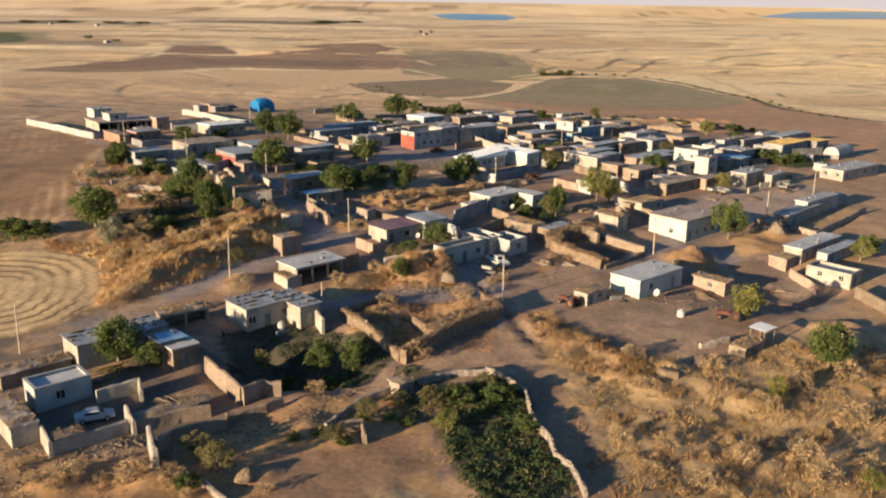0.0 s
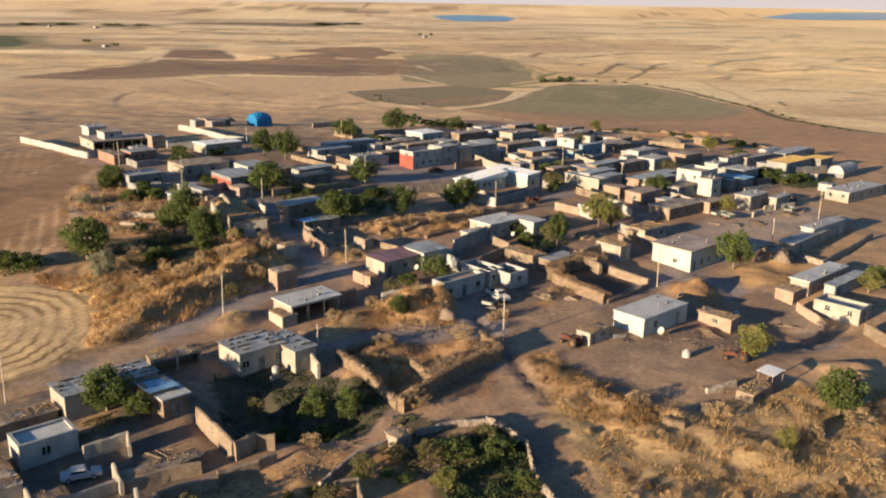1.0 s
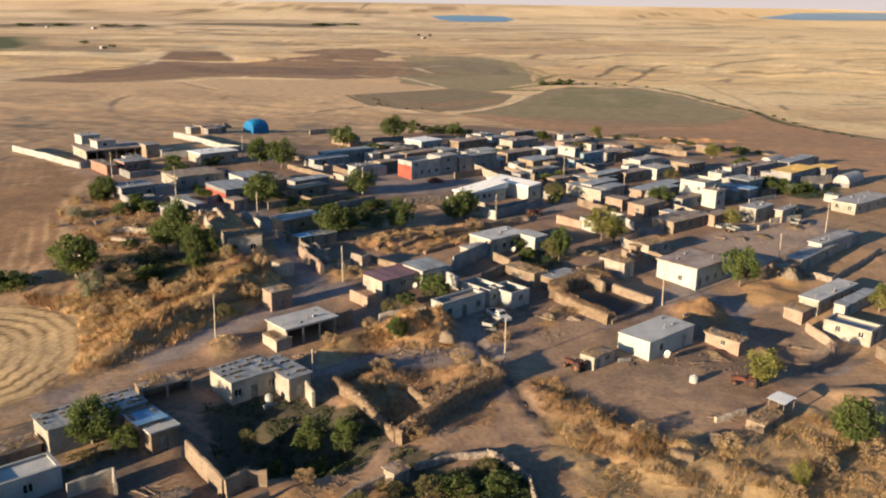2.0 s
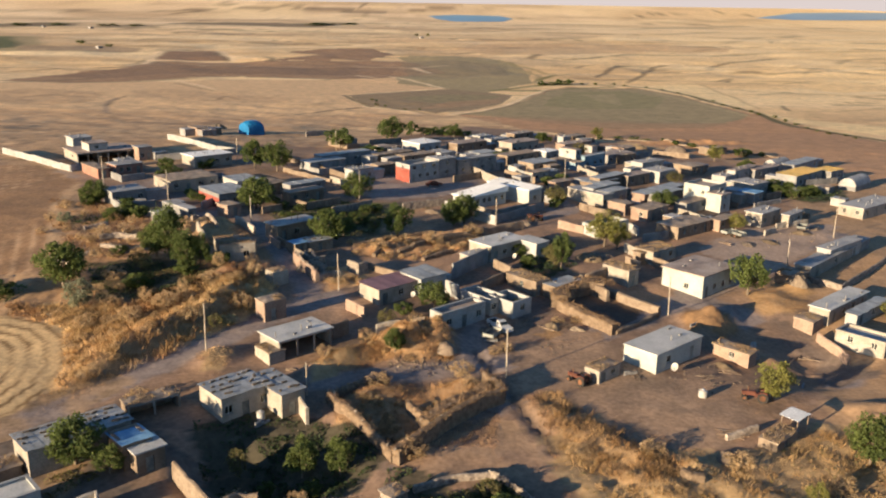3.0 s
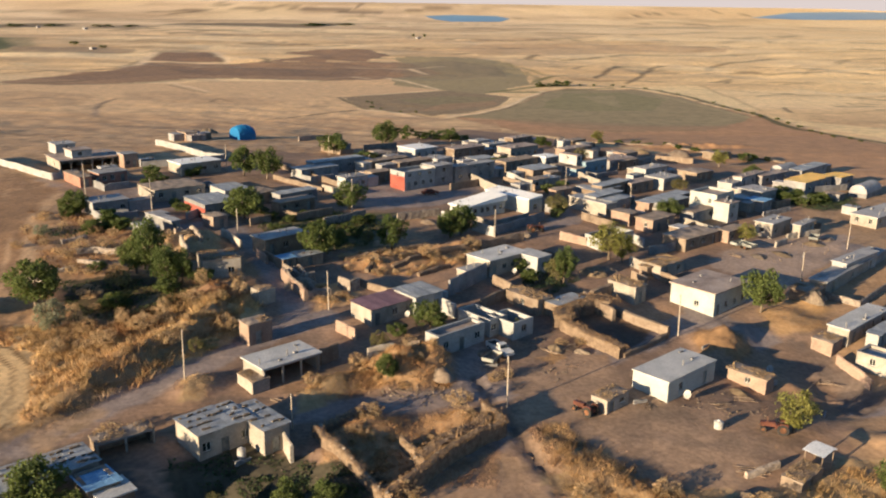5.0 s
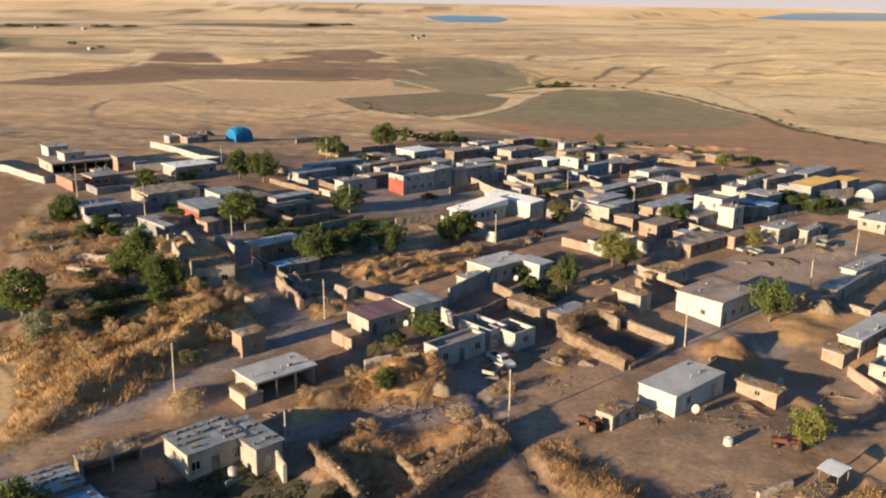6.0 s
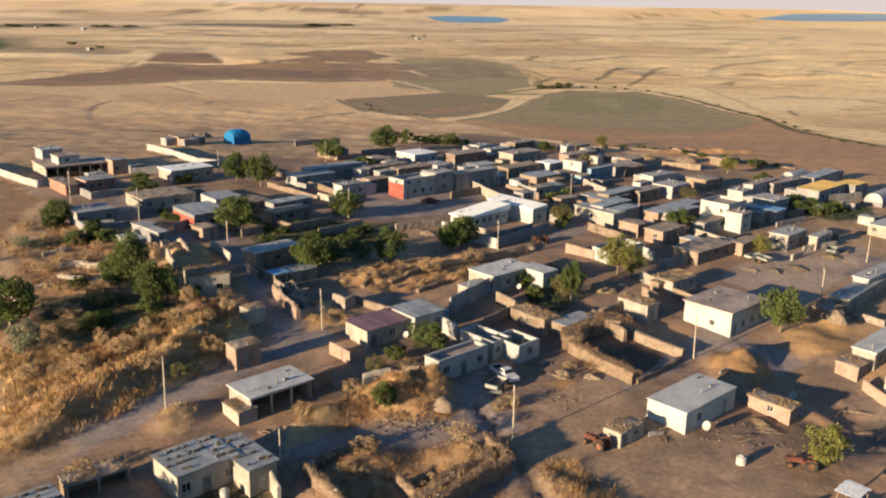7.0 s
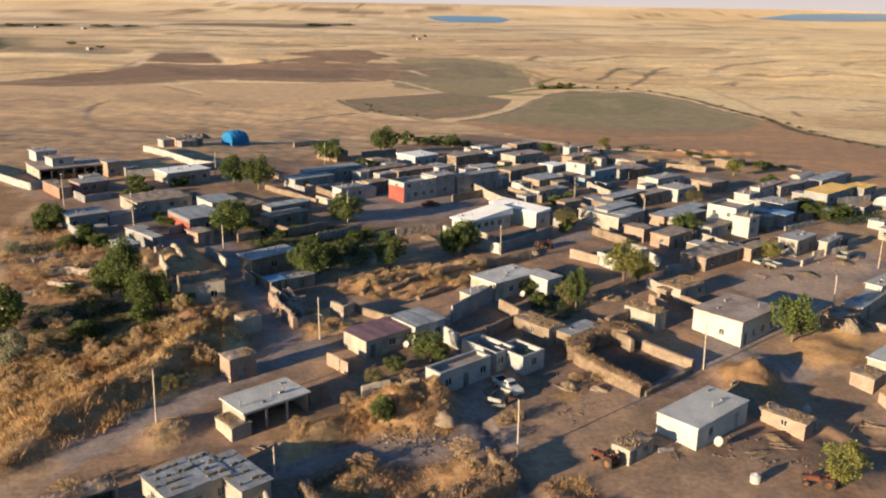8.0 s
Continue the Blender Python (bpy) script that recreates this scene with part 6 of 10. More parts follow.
def tent(x, y, w, d, h, turn):
    """A large tent with a ridge, bowed sides and hemmed ends."""
    root = thing("marquee_tent", pose(x, y, land(x, y), 0, 0, turn), "bright blue tarpaulin tent pitched on bare ground", "tent")
    bm = bmesh.new()
    rows = []
    for i in range(13):
        u = i / 12
        row = []
        for j in range(15):
            a = math.pi * j / 14
            end = 0.86 + 0.14 * math.sin(math.pi * u) ** 0.5
            yy = -math.cos(a) * d / 2 * (0.92 + 0.08 * math.sin(a))
            zz = h * math.sin(a) ** 0.55 * end * (1 - 0.02 * (i % 3 == 1))
            row.append(bm.verts.new(((u - 0.5) * w + (0.5 - u) * 0.25 * w * 0.4 * math.sin(a), yy, zz)))
        rows.append(row)
    for p, q in zip(rows, rows[1:]):
        for k in range(14):
            bm.faces.new([p[k], q[k], q[k + 1], p[k + 1]])
    bm.faces.new(rows[0])
    bm.faces.new(rows[-1])
    bmesh.ops.recalc_face_normals(bm, faces=bm.faces[:])
    part("canopy", bm, TARP, root)
    for i in (0, 3, 6, 9, 12):
        bm = bmesh.new()
        u = i / 12
        prev = None
        for j in range(15):
            a = math.pi * j / 14
            end = 0.86 + 0.14 * math.sin(math.pi * u) ** 0.5
            p = ((u - 0.5) * w + (0.5 - u) * 0.25 * w * 0.4 * math.sin(a), -math.cos(a) * d / 2 * (0.92 + 0.08 * math.sin(a)), h * math.sin(a) ** 0.55 * end + 0.03)
            if prev:
                rod(bm, prev, p, 0.05, 0.05, 5)
            prev = p
        part("rib", bm, TARP, root, "raised seam over a tent hoop")


def vault(x, y, w, d, h, yaw, label):
    """A low tunnel of pale sheeting."""
    root = thing("polytunnel", pose(x, y, float(ground_z(x, y)), 0, 0, yaw), label, "shed")
    bm = bmesh.new()
    rows = []
    for i in range(9):
        rows.append([bm.verts.new((w * i / 8, d / 2 - math.cos(math.pi * j / 12) * d / 2, 1.2 + (h - 1.2) * math.sin(math.pi * j / 12) + 0.04 * (i % 2))) for j in range(13)])
    for p, q in zip(rows, rows[1:]):
        for k in range(12):
            bm.faces.new([p[k], q[k], q[k + 1], p[k + 1]])
    for row in (rows[0], rows[-1]):
        bm.faces.new(row)
    bmesh.ops.recalc_face_normals(bm, faces=bm.faces[:])
    part("roof_skin", bm, ROOFS["concrete"], root)
    bm = bmesh.new()
    for q in ((0, w, 0, 0.25), (0, w, d - 0.25, d), (0, 0.25, 0.25, d - 0.25), (w - 0.25, w, 0.25, d - 0.25)):
        box(bm, *q, -0.8, 1.197)
    part("low_wall", bm, WALLS["grey"], root)


def canopy(x, y, w, d, h, yaw, roof, label):
    """A sheet roof on posts."""
    root = thing("lean_to", pose(x, y, land(x, y), 0, 0, yaw), label, "shelter")
    for u, v in ((0.1, 0.1), (w - 0.1, 0.1), (0.1, d - 0.1), (w - 0.1, d - 0.1)):
        bm = bmesh.new()
        rod(bm, (u, v, -0.5), (u, v, h - 0.05), 0.07, 0.06)
        part("post", bm, WOOD, root)
    sheets(root, ROOFS[roof], -0.15, w + 0.15, -0.15, d + 0.15, h, 0.04, 1.0, 5)


def mound(x, y, r, h, kind, label, name="heap"):
    """A rough heap of straw, dung, earth or rubble, lying on the ground."""
    COUNT[0] += 1
    seed = COUNT[0]
    root = thing(name, pose(x, y, land(x, y), 0, 0, seed * 37 % 360), label, "heap", "heaps in the yards")
    bm = bmesh.new()
    rings, n, m = [[bm.verts.new((0, 0, h * 0.85))]], 30, 11
    for k in range(1, m + 1):
        q = k / m
        ring = []
        for i in range(n):
            a = i * 2 * math.pi / n
            c, s = math.cos(a), math.sin(a)
            e = (float(fbm(c * 1.6 + q * 2 + seed, s * 1.6 + q, seed)) - 0.45) * min(1, 1.6 * q)
            g = float(vnoise(c * q * r * 2.2 + seed, s * q * r * 2.2, seed + 3)) - 0.5
            ring.append(bm.verts.new((r * q * c * (1.2 + 0.6 * e), r * q * s * (0.8 + 0.6 * e), h * (1 - q * q) * (0.85 + 1.0 * e + 0.3 * g * q) - 0.12 * q)))
        rings.append(ring)
    for i in range(n):
        bm.faces.new([rings[0][0], rings[1][i], rings[1][(i + 1) % n]])
        for k in range(1, m):
            bm.faces.new([rings[k][i], rings[k + 1][i], rings[k + 1][(i + 1) % n], rings[k][(i + 1) % n]])
    bmesh.ops.recalc_face_normals(bm, faces=bm.faces[:])
    part("heap_body", bm, kind, root).data.shade_smooth()


def brush_pile(x, y, r, n, label="tangled pile of branches and poles lying on the ground"):
    COUNT[0] += 1
    q = random.Random(COUNT[0])
    root = thing("brush_pile", pose(x, y, land(x, y), 0, 0, q.uniform(0, 360)), label, "wood pile", "heaps in the yards")
    for k in range(n):
        bm = bmesh.new()
        a, z = q.uniform(-0.5, 0.5), 0.05 + 0.07 * (k // 3)
        c = Vector((q.uniform(-0.3, 0.3) * r, q.uniform(-0.5, 0.5) * r, z))
        d = Vector((math.cos(a), math.sin(a), q.uniform(-0.03, 0.08))) * r * q.uniform(0.6, 1.1)
        rod(bm, c - d, c + d, 0.055, 0.03, 5)
        part("branch", bm, WOOD, root)


def block_stack(x, y, turn, n, label="stack of grey building blocks beside a yard"):
    root = thing("block_stack", pose(x, y, land(x, y), 0, 0, turn), label, "blocks", "heaps in the yards")
    COUNT[0] += 1
    q = random.Random(COUNT[0])
    for k in range(n):
        bm = bmesh.new()
        i, j = k % 5, k // 5
        box(bm, i * 0.42 - 1, i * 0.42 - 0.6, -0.1 + q.uniform(-0.04, 0.04), 0.12, j * 0.2 - (0.1 if j == 0 else 0), j * 0.2 + 0.196)
        part("block", bm, WALLS["grey"], root)


# ---- the houses ----
house(-45.9, 90.9, 6.4, 4.0, 3.0, 'white', 'light', 'white plastered house with a pale flat roof and a low parapet', front=1, side=0, door=False, parapet=0.25)
house(-44.8, 100.6, 11.7, 5.2, 3.6, 'cream', 'metal', 'long cream shed under patched metal sheets weighted with stones', front=0, door=False, weights=44, slope=-0.02)
house(-35.0, 102.4, 3.4, 4.3, 3.5, 'adobe', 'blue', 'mud-walled room under a blue metal sheet roof', front=0, door=True, slope=-0.05)
house(-33.3, 101.5, 3.4, 3.3, 3.0, 'adobe', 'light', 'low mud-walled room under a white slab roof', front=0, door=True)
house(-26.5, 113.0, 7.1, 5.8, 3.5, 'cream', 'metal', 'cream house under grey sheets weighted with stones', front=2, door=True, weights=30, slope=-0.01)
house(-19.3, 114.4, 3.4, 8.0, 3.5, 'cream', 'metal', 'side wing of a cream house under grey sheets', front=0, door=True, weights=16, slope=-0.01)
house(-22.3, 129.9, 9.0, 5.3, 3.0, 'cream', 'light', 'long open-fronted shed on posts with a pale flat roof', front=0, door=False, gap=True)
house(-23.5, 128.4, 2.6, 3.9, 1.9, 'cream', 'earth', 'low mud-plastered store with an earth roof', front=0, door=False, over=0.1)
house(-26.7, 142.0, 3.9, 2.7, 3.4, 'pink', 'earth', 'small square peach hut with a crumbling earth roof', front=0, door=True, over=0.1)
house(-27.8, 155.6, 3.0, 2.6, 2.7, 'cream', 'earth', 'tiny mud hut with a rounded earth roof by the road', front=0, door=False, over=0.05)
house(-9.5, 150.4, 9.1, 5.3, 3.0, 'cream', 'purple', 'cream house under a plum-coloured metal sheet roof', front=2, slope=0.03)
house(-2.7, 155.1, 5.8, 5.5, 3.4, 'white', 'metal', 'white house under a grey metal roof with white ridge', front=1, slope=0.03)
house(0.9, 140.8, 9.4, 2.9, 3.2, 'white', 'brown', 'white plastered house with a parapet round its flat roof', front=2, side=0, parapet=0.45)
house(8.8, 148.2, 3.7, 7.2, 2.9, 'white', 'none', 'unfinished white-walled room without a roof', front=1, name='roofless_house')
house(12.3, 147.3, 4.5, 5.4, 2.9, 'white', 'none', 'small roofless enclosure of white block walls', front=1, door=False, name='roofless_house')
house(10.2, 173.4, 10.2, 5.9, 3.3, 'cream', 'light', 'cream house with a pale flat concrete roof', front=3, over=0.15)
house(19.1, 175.8, 3.7, 5.7, 3.3, 'white', 'light', 'white wing of a house with a pale flat roof', front=1, door=False, over=0.15)
house(7.0, 211.1, 12.6, 5.0, 3.0, 'bright', 'white', 'long white house with a bright white flat roof', front=5, over=0.4, rise=0.09)
house(21.8, 218.2, 4.6, 14.2, 3.6, 'bright', 'white', 'tall white wing with a bright white flat roof', front=1, door=False, side=0, over=0.1, rise=0.09)
house(46.6, 159.1, 10.7, 8.4, 4.25, 'bright', 'brown', 'large whitewashed house with a brown cluttered flat roof', front=3, side=1, over=0.3)
house(31.5, 129.6, 11.7, 5.7, 3.1, 'bright', 'light', 'whitewashed house with a plain grey flat roof', front=1, over=0.12)
house(46.4, 134.1, 2.3, 5.9, 2.4, 'pink', 'earth', 'peach plastered hut with an overhanging earth roof', front=0, side=1, door=False, over=0.3)
house(64.9, 149.7, 15.1, 3.4, 2.9, 'cream', 'light', 'long cream house with a pale flat roof', front=3, over=0.2)
house(61.2, 146.9, 3.5, 3.3, 2.2, 'pink', 'earth', 'peach plastered store with an earth roof', front=0, door=False, over=0.1)
house(68.6, 138.0, 4.4, 7.7, 2.6, 'cream', 'concrete', 'cream house with white parapets on its flat roof', front=0, door=True, parapet=0.4, side=2)
house(69.0, 148.5, 12.7, 1.9, 2.6, 'white', 'metal', 'white house under grey metal sheets', front=2)
house(41.7, 109.8, 5.3, 2.5, 1.6, 'adobe', 'earth', 'low mud hut with an earth roof and a dark doorway', front=0, door=True, over=0.1)
house(22.7, 126.0, 4.7, 2.6, 2.1, 'cream', 'earth', 'low mud-plastered hut with a bushy earth roof', front=1, door=True, over=0.1)
house(-4.6, 96.7, 2.2, 2.0, 2.0, 'stone', 'earth', 'tiny stone hut under a rough earth roof', front=0, door=True, over=0.2)
house(-45.1, 83.3, 2.9, 9.6, 2.6, 'cream', 'earth', 'mud-plastered barn with a smooth earth roof', front=0, door=False, over=0.1)
house(34.4, 163.2, 2.9, 6.0, 3.3, 'cream', 'earth', 'cream hut with a ragged earth roof', front=0, over=0.3, yaw=39.9)
house(17.1, 157.1, 3.4, 7.5, 2.8, 'adobe', 'earth', 'long mud-brick house with a thick earth roof', front=1, side=1, over=0.05, yaw=38.8)
house(20.2, 156.1, 6.6, 2.7, 2.6, 'adobe', 'metal', 'mud-walled shed under striped metal sheets', front=0, weights=4, yaw=41.2)
house(33.7, 191.1, 10.1, 4.5, 2.7, 'white', 'none', 'roofless yard of white block walls', front=0, name='roofless_house', yaw=39.2)
house(41.6, 175.2, 7.2, 4.7, 2.7, 'cream', 'earth', 'cream mud house with a bare earth roof', front=1, ruin=0, over=0.1, yaw=38.5)
house(76.9, 177.7, 13.6, 2.7, 3.5, 'white', 'pale', 'white house with a pale flat roof', front=2, yaw=41.2)
house(69.7, 169.4, 25.7, 3.0, 2.9, 'cream', 'concrete', 'low cream house with a grey flat roof', front=2, yaw=45.3)
house(-38.8, 163.8, 6.4, 6.0, 3.7, 'cream', 'earth', 'mud-plastered house on the mound with two small windows', front=2, over=0.05, door=False, yaw=24)
house(-31.0, 177.9, 9.4, 4.2, 3.3, 'adobe', 'concrete', 'mud-walled house with a grey flat roof', front=2, yaw=44.1)
house(-26.5, 171.0, 2.6, 2.6, 2.3, 'adobe', 'blue', 'low shed under faded blue sheets', front=0, yaw=39.8)
house(-98.0, 249.2, 16.5, 12.6, 3.1, 'cream', 'brown', 'large cream farmhouse with an open front on posts', front=0, gap=True, side=1, over=0.3, yaw=38)
house(-83.7, 256.2, 3.9, 4.0, 3.9, 'pink', 'concrete', 'peach wing of a farmhouse with a flat roof', front=1)
house(-103.6, 260.6, 5.3, 5.6, 2.7, 'white', 'concrete', 'white rooftop room of a farmhouse', front=1, door=False, base=2.92, name='rooftop_room')
house(-96.2, 253.0, 5.3, 5.3, 2.3, 'white', 'brown', 'white stair room on a farmhouse roof', front=1, door=False, base=2.92, name='rooftop_room')
house(-85.8, 231.4, 2.9, 10.8, 2.7, 'brick', 'earth', 'red brick store with an earth roof', front=0)
house(-82.5, 235.0, 7.1, 5.6, 2.9, 'brick', 'concrete', 'low brick annexe with a grey flat roof', front=2, yaw=44)
house(-65.6, 246.4, 11.4, 7.2, 3.3, 'cream', 'white', 'cream house with a whitened flat roof', front=3, yaw=42.3)
house(-63.5, 217.6, 12.3, 9.2, 3.0, 'cream', 'earth', 'cream mud house with a brown earth roof', front=3, yaw=40.2)
house(-72.1, 203.4, 7.5, 6.0, 3.2, 'grey', 'concrete', 'grey cement house with a flat roof', front=2, yaw=39.4)
house(-48.1, 219.8, 6.2, 8.1, 3.0, 'white', 'metal', 'white house under a grey sheet roof', front=1, yaw=38.8)
house(-48.5, 203.4, 7.9, 10.3, 3.5, 'grey', 'metal', 'house with one bright red side under a metal roof', front=2, tint='red', yaw=39.7)
house(-44.8, 195.4, 3.4, 4.1, 2.8, 'pink', 'earth', 'small peach hut with an earth roof', front=0, yaw=45.4)
house(-52.0, 191.3, 1.8, 7.6, 2.8, 'grey', 'concrete', 'small grey hut with a flat roof', front=1, yaw=44.6)
house(-35.1, 218.2, 10.4, 3.4, 2.9, 'grey', 'metal', 'grey house under a pale metal roof', front=2, yaw=44.5)
house(-33.8, 209.9, 9.5, 3.3, 2.9, 'adobe', 'earth', 'mud house with an earth roof', front=2, yaw=44.4)
house(-32.4, 254.9, 17.1, 3.9, 3.3, 'grey', 'metal', 'long grey house under pale metal sheets', front=4)
house(-22.0, 236.4, 6.8, 3.6, 3.3, 'white', 'concrete', 'white-sided house with a flat roof', front=2)
house(-7.4, 238.1, 10.2, 5.7, 4.7, 'white', 'pale', 'two-storey pale house with a bright red side wall', front=3, side=1, parapet=0.7, band=1.1, tint='red')
house(-5.8, 283.7, 8.8, 8.2, 3.3, 'white', 'white', 'white house with a white flat roof', front=2)
house(14.4, 313.6, 5.7, 3.9, 3.0, 'white', 'concrete', 'small white house with a flat roof', front=2)
house(23.5, 289.3, 12.5, 5.8, 3.7, 'cream', 'brown', 'cream house with a brown flat roof', front=4)
house(32.8, 276.7, 5.9, 4.8, 3.3, 'white', 'white', 'white hut with a white roof', front=1)
house(41.1, 271.8, 2.5, 6.6, 4.9, 'white', 'brown', 'tall narrow whitewashed house with a window', front=0, side=1)
house(43.0, 266.9, 9.8, 1.3, 4.0, 'blue', 'metal', 'blue painted house under a metal roof', front=2)
house(26.9, 256.7, 9.6, 6.2, 3.0, 'adobe', 'metal', 'mud house under old metal sheets', front=1, yaw=39.5)
house(12.3, 271.1, 7.6, 5.0, 3.0, 'white', 'metal', 'white house under a light metal roof', front=2, yaw=40.5)
house(41.3, 297.1, 14.1, 3.7, 3.0, 'pink', 'brown', 'peach house with a brown flat roof', front=2, yaw=43.0)
house(37.8, 221.5, 10.9, 3.5, 4.0, 'grey', 'metal', 'grey shed under long metal sheets', front=1, yaw=43.9)
house(41.0, 218.9, 7.8, 3.6, 3.7, 'grey', 'metal', 'grey shed under long metal sheets', front=1, yaw=44.8)
house(41.9, 236.0, 12.2, 3.2, 3.5, 'adobe', 'metal', 'mud shed under weathered metal sheets', front=1, yaw=45.0)
house(39.4, 217.1, 3.8, 11.4, 3.4, 'cream', 'concrete', 'long cream house with a grey flat roof', front=1, side=1, yaw=38.7)
house(43.3, 210.2, 3.5, 4.9, 3.0, 'pink', 'earth', 'peach mud house with an earth roof', front=1, yaw=42.8)
house(47.3, 205.1, 8.6, 4.4, 3.0, 'pink', 'earth', 'peach mud house with an earth roof', front=1, side=1, yaw=43.4)
house(50.7, 242.4, 9.6, 3.3, 3.0, 'adobe', 'brown', 'mud house with a brown flat roof', front=1, yaw=42.0)
house(59.0, 262.3, 10.0, 4.1, 3.3, 'white', 'pale', 'white house with a pale flat roof', front=2, yaw=39.4)
house(60.6, 248.5, 7.6, 5.8, 3.3, 'white', 'pale', 'white house with a pale flat roof', front=1, yaw=41.8)
house(65.5, 220.0, 7.8, 7.0, 5.6, 'bright', 'brown', 'two-storey whitewashed house with a parapet', front=2, side=2, parapet=0.5)
house(67.3, 216.3, 4.3, 3.9, 4.6, 'bright', 'brown', 'tall whitewashed annexe of a two-storey house', front=1, door=False)
house(81.7, 235.2, 6.8, 6.6, 3.5, 'grey', 'pale', 'grey house with a pale slab roof', front=2, yaw=38.7)
house(79.3, 227.0, 4.6, 4.6, 3.0, 'grey', 'blue', 'shed under a blue tarpaulin roof', front=1, yaw=45.5)
house(83.3, 254.5, 13.4, 2.6, 3.3, 'white', 'brown', 'white house with a brown flat roof', front=2, yaw=44.9)
house(98.4, 249.0, 15.7, 6.0, 3.5, 'grey', 'yellow', 'shed under bright yellow roof sheets', front=2, yaw=42.4)
house(112.2, 258.6, 7.4, 5.2, 3.5, 'grey', 'yellow', 'shed under bright yellow roof sheets', front=1, yaw=40.4)
house(106.4, 270.8, 18.5, 3.9, 3.0, 'grey', 'metal', 'grey shed under bluish metal sheets', front=2, yaw=45.3)
house(72.7, 203.7, 8.3, 4.0, 3.4, 'cream', 'concrete', 'cream house with an uneven flat roof', front=1, side=1, yaw=42.6)
house(79.3, 204.9, 7.4, 1.7, 3.0, 'cream', 'concrete', 'cream porch house with a flat roof', front=1, yaw=45.1)
house(6.1, 288.3, 13.1, 5.0, 3.0, 'adobe', 'brown', 'mud house with a brown flat roof', front=2, yaw=42.1)
house(5.6, 249.3, 14.6, 2.8, 4.5, 'grey', 'concrete', 'tall grey cement house with a flat roof', front=3, yaw=41.3)
house(20.4, 268.3, 13.8, 4.7, 3.0, 'adobe', 'earth', 'mud house with a wide earth roof', front=2, yaw=42.8)
house(60.6, 296.0, 6.4, 4.9, 2.6, 'pink', 'earth', 'small peach hut with an earth roof', front=0, yaw=41.4)
house(51.7, 276.4, 11.5, 5.8, 3.0, 'grey', 'brown', 'grey house with a brown flat roof', front=2, yaw=39.3)
house(39.8, 233.5, 10.2, 4.3, 2.8, 'adobe', 'metal', 'mud shed under loose metal sheets', front=1, yaw=40.4)
house(50.3, 221.4, 18.8, 3.7, 3.0, 'pink', 'metal', 'peach house under grey metal sheets', front=2, yaw=44.5)
house(73.3, 262.0, 6.5, 6.4, 2.8, 'adobe', 'earth', 'mud house with a pale earth roof', front=1, yaw=38.3)
house(90.6, 259.2, 14.2, 3.0, 3.0, 'grey', 'brown', 'grey house with a brown flat roof', front=2, yaw=38.4)
house(-17.2, 262.3, 13.5, 3.6, 2.9, 'adobe', 'earth', 'long mud house with an earth roof', front=3, yaw=43.0)
house(-9.7, 262.7, 11.9, 3.7, 2.8, 'adobe', 'earth', 'mud house with a worn earth roof', front=1, yaw=40.2)
house(-34.5, 246.9, 11.6, 5.1, 2.8, 'grey', 'metal', 'grey shed under dull metal sheets', front=1, yaw=42.3)
house(-42.1, 217.1, 6.9, 6.1, 2.9, 'adobe', 'earth', 'mud house with a brown earth roof', front=2, yaw=41.8)
house(-16.0, 246.0, 6.5, 3.5, 2.9, 'adobe', 'earth', 'mud house with an earth roof', front=1, yaw=40.7)
house(0.9, 268.8, 5.8, 5.6, 3.0, 'white', 'concrete', 'white house with a flat roof', front=1, yaw=46.0)
house(52.7, 221.3, 11.8, 3.7, 3.0, 'grey', 'metal', 'grey house under dark metal sheets', front=2, yaw=39.6)
house(58.7, 214.4, 9.0, 3.4, 2.8, 'grey', 'earth', 'grey hut with a cluttered flat roof', front=1, yaw=41.3)
house(50.9, 192.2, 11.9, 5.6, 2.8, 'adobe', 'earth', 'long mud house with a thick earth roof', front=2, yaw=39.6)
house(61.8, 198.9, 7.4, 2.6, 2.8, 'pink', 'earth', 'peach hut with a reddish earth roof', front=1, yaw=43.1)
house(-33.2, 87.7, 8.7, 1.8, 1.6, 'adobe', 'earth', 'low mud sheep shed with a flat earth roof', front=0, yaw=40.2)
house(-40.1, 82.9, 2.6, 1.6, 1.9, 'brick', 'earth', 'low brick store with a reddish earth roof', front=0, yaw=40.8)
house(-52.0, 95.4, 8.3, 2.8, 2.1, 'adobe', 'earth', 'mud shed with a bare earth roof', front=0, yaw=44.0)
house(-83.2, 314.4, 3.9, 6.8, 2.8, 'pink', 'earth', 'small peach ruin near the blue tent', front=0, yaw=40.6)
house(-32.8, 292.9, 5.2, 4.4, 2.6, 'adobe', 'earth', 'mud hut with an earth roof', front=0, yaw=42.5)
house(55.7, 277.9, 7.6, 4.1, 2.9, 'adobe', 'earth', 'mud house with an earth roof', front=1, yaw=38.8)
house(39.3, 175.7, 5.5, 1.8, 2.3, 'adobe', 'earth', 'low mud hut with an earth roof', front=0, yaw=38.5)
house(48.2, 326.1, 7.2, 3.8, 2.8, 'adobe', 'earth', 'mud hut at the village edge', front=0, yaw=39.8)
house(27.4, 327.0, 10.4, 3.8, 2.8, 'adobe', 'brown', 'mud house at the village edge', front=1, yaw=44.1)
house(-17.1, 276.1, 7.8, 3.0, 2.7, 'adobe', 'earth', 'mud house with an earth roof', front=1, yaw=42.9)
house(91.8, 304.8, 6.5, 2.0, 2.6, 'adobe', 'earth', 'mud hut at the village edge', front=0, yaw=39.9)
house(-55.7, 185.7, 3.1, 5.3, 2.6, 'grey', 'concrete', 'small grey hut below the lane', front=1, yaw=40.6)
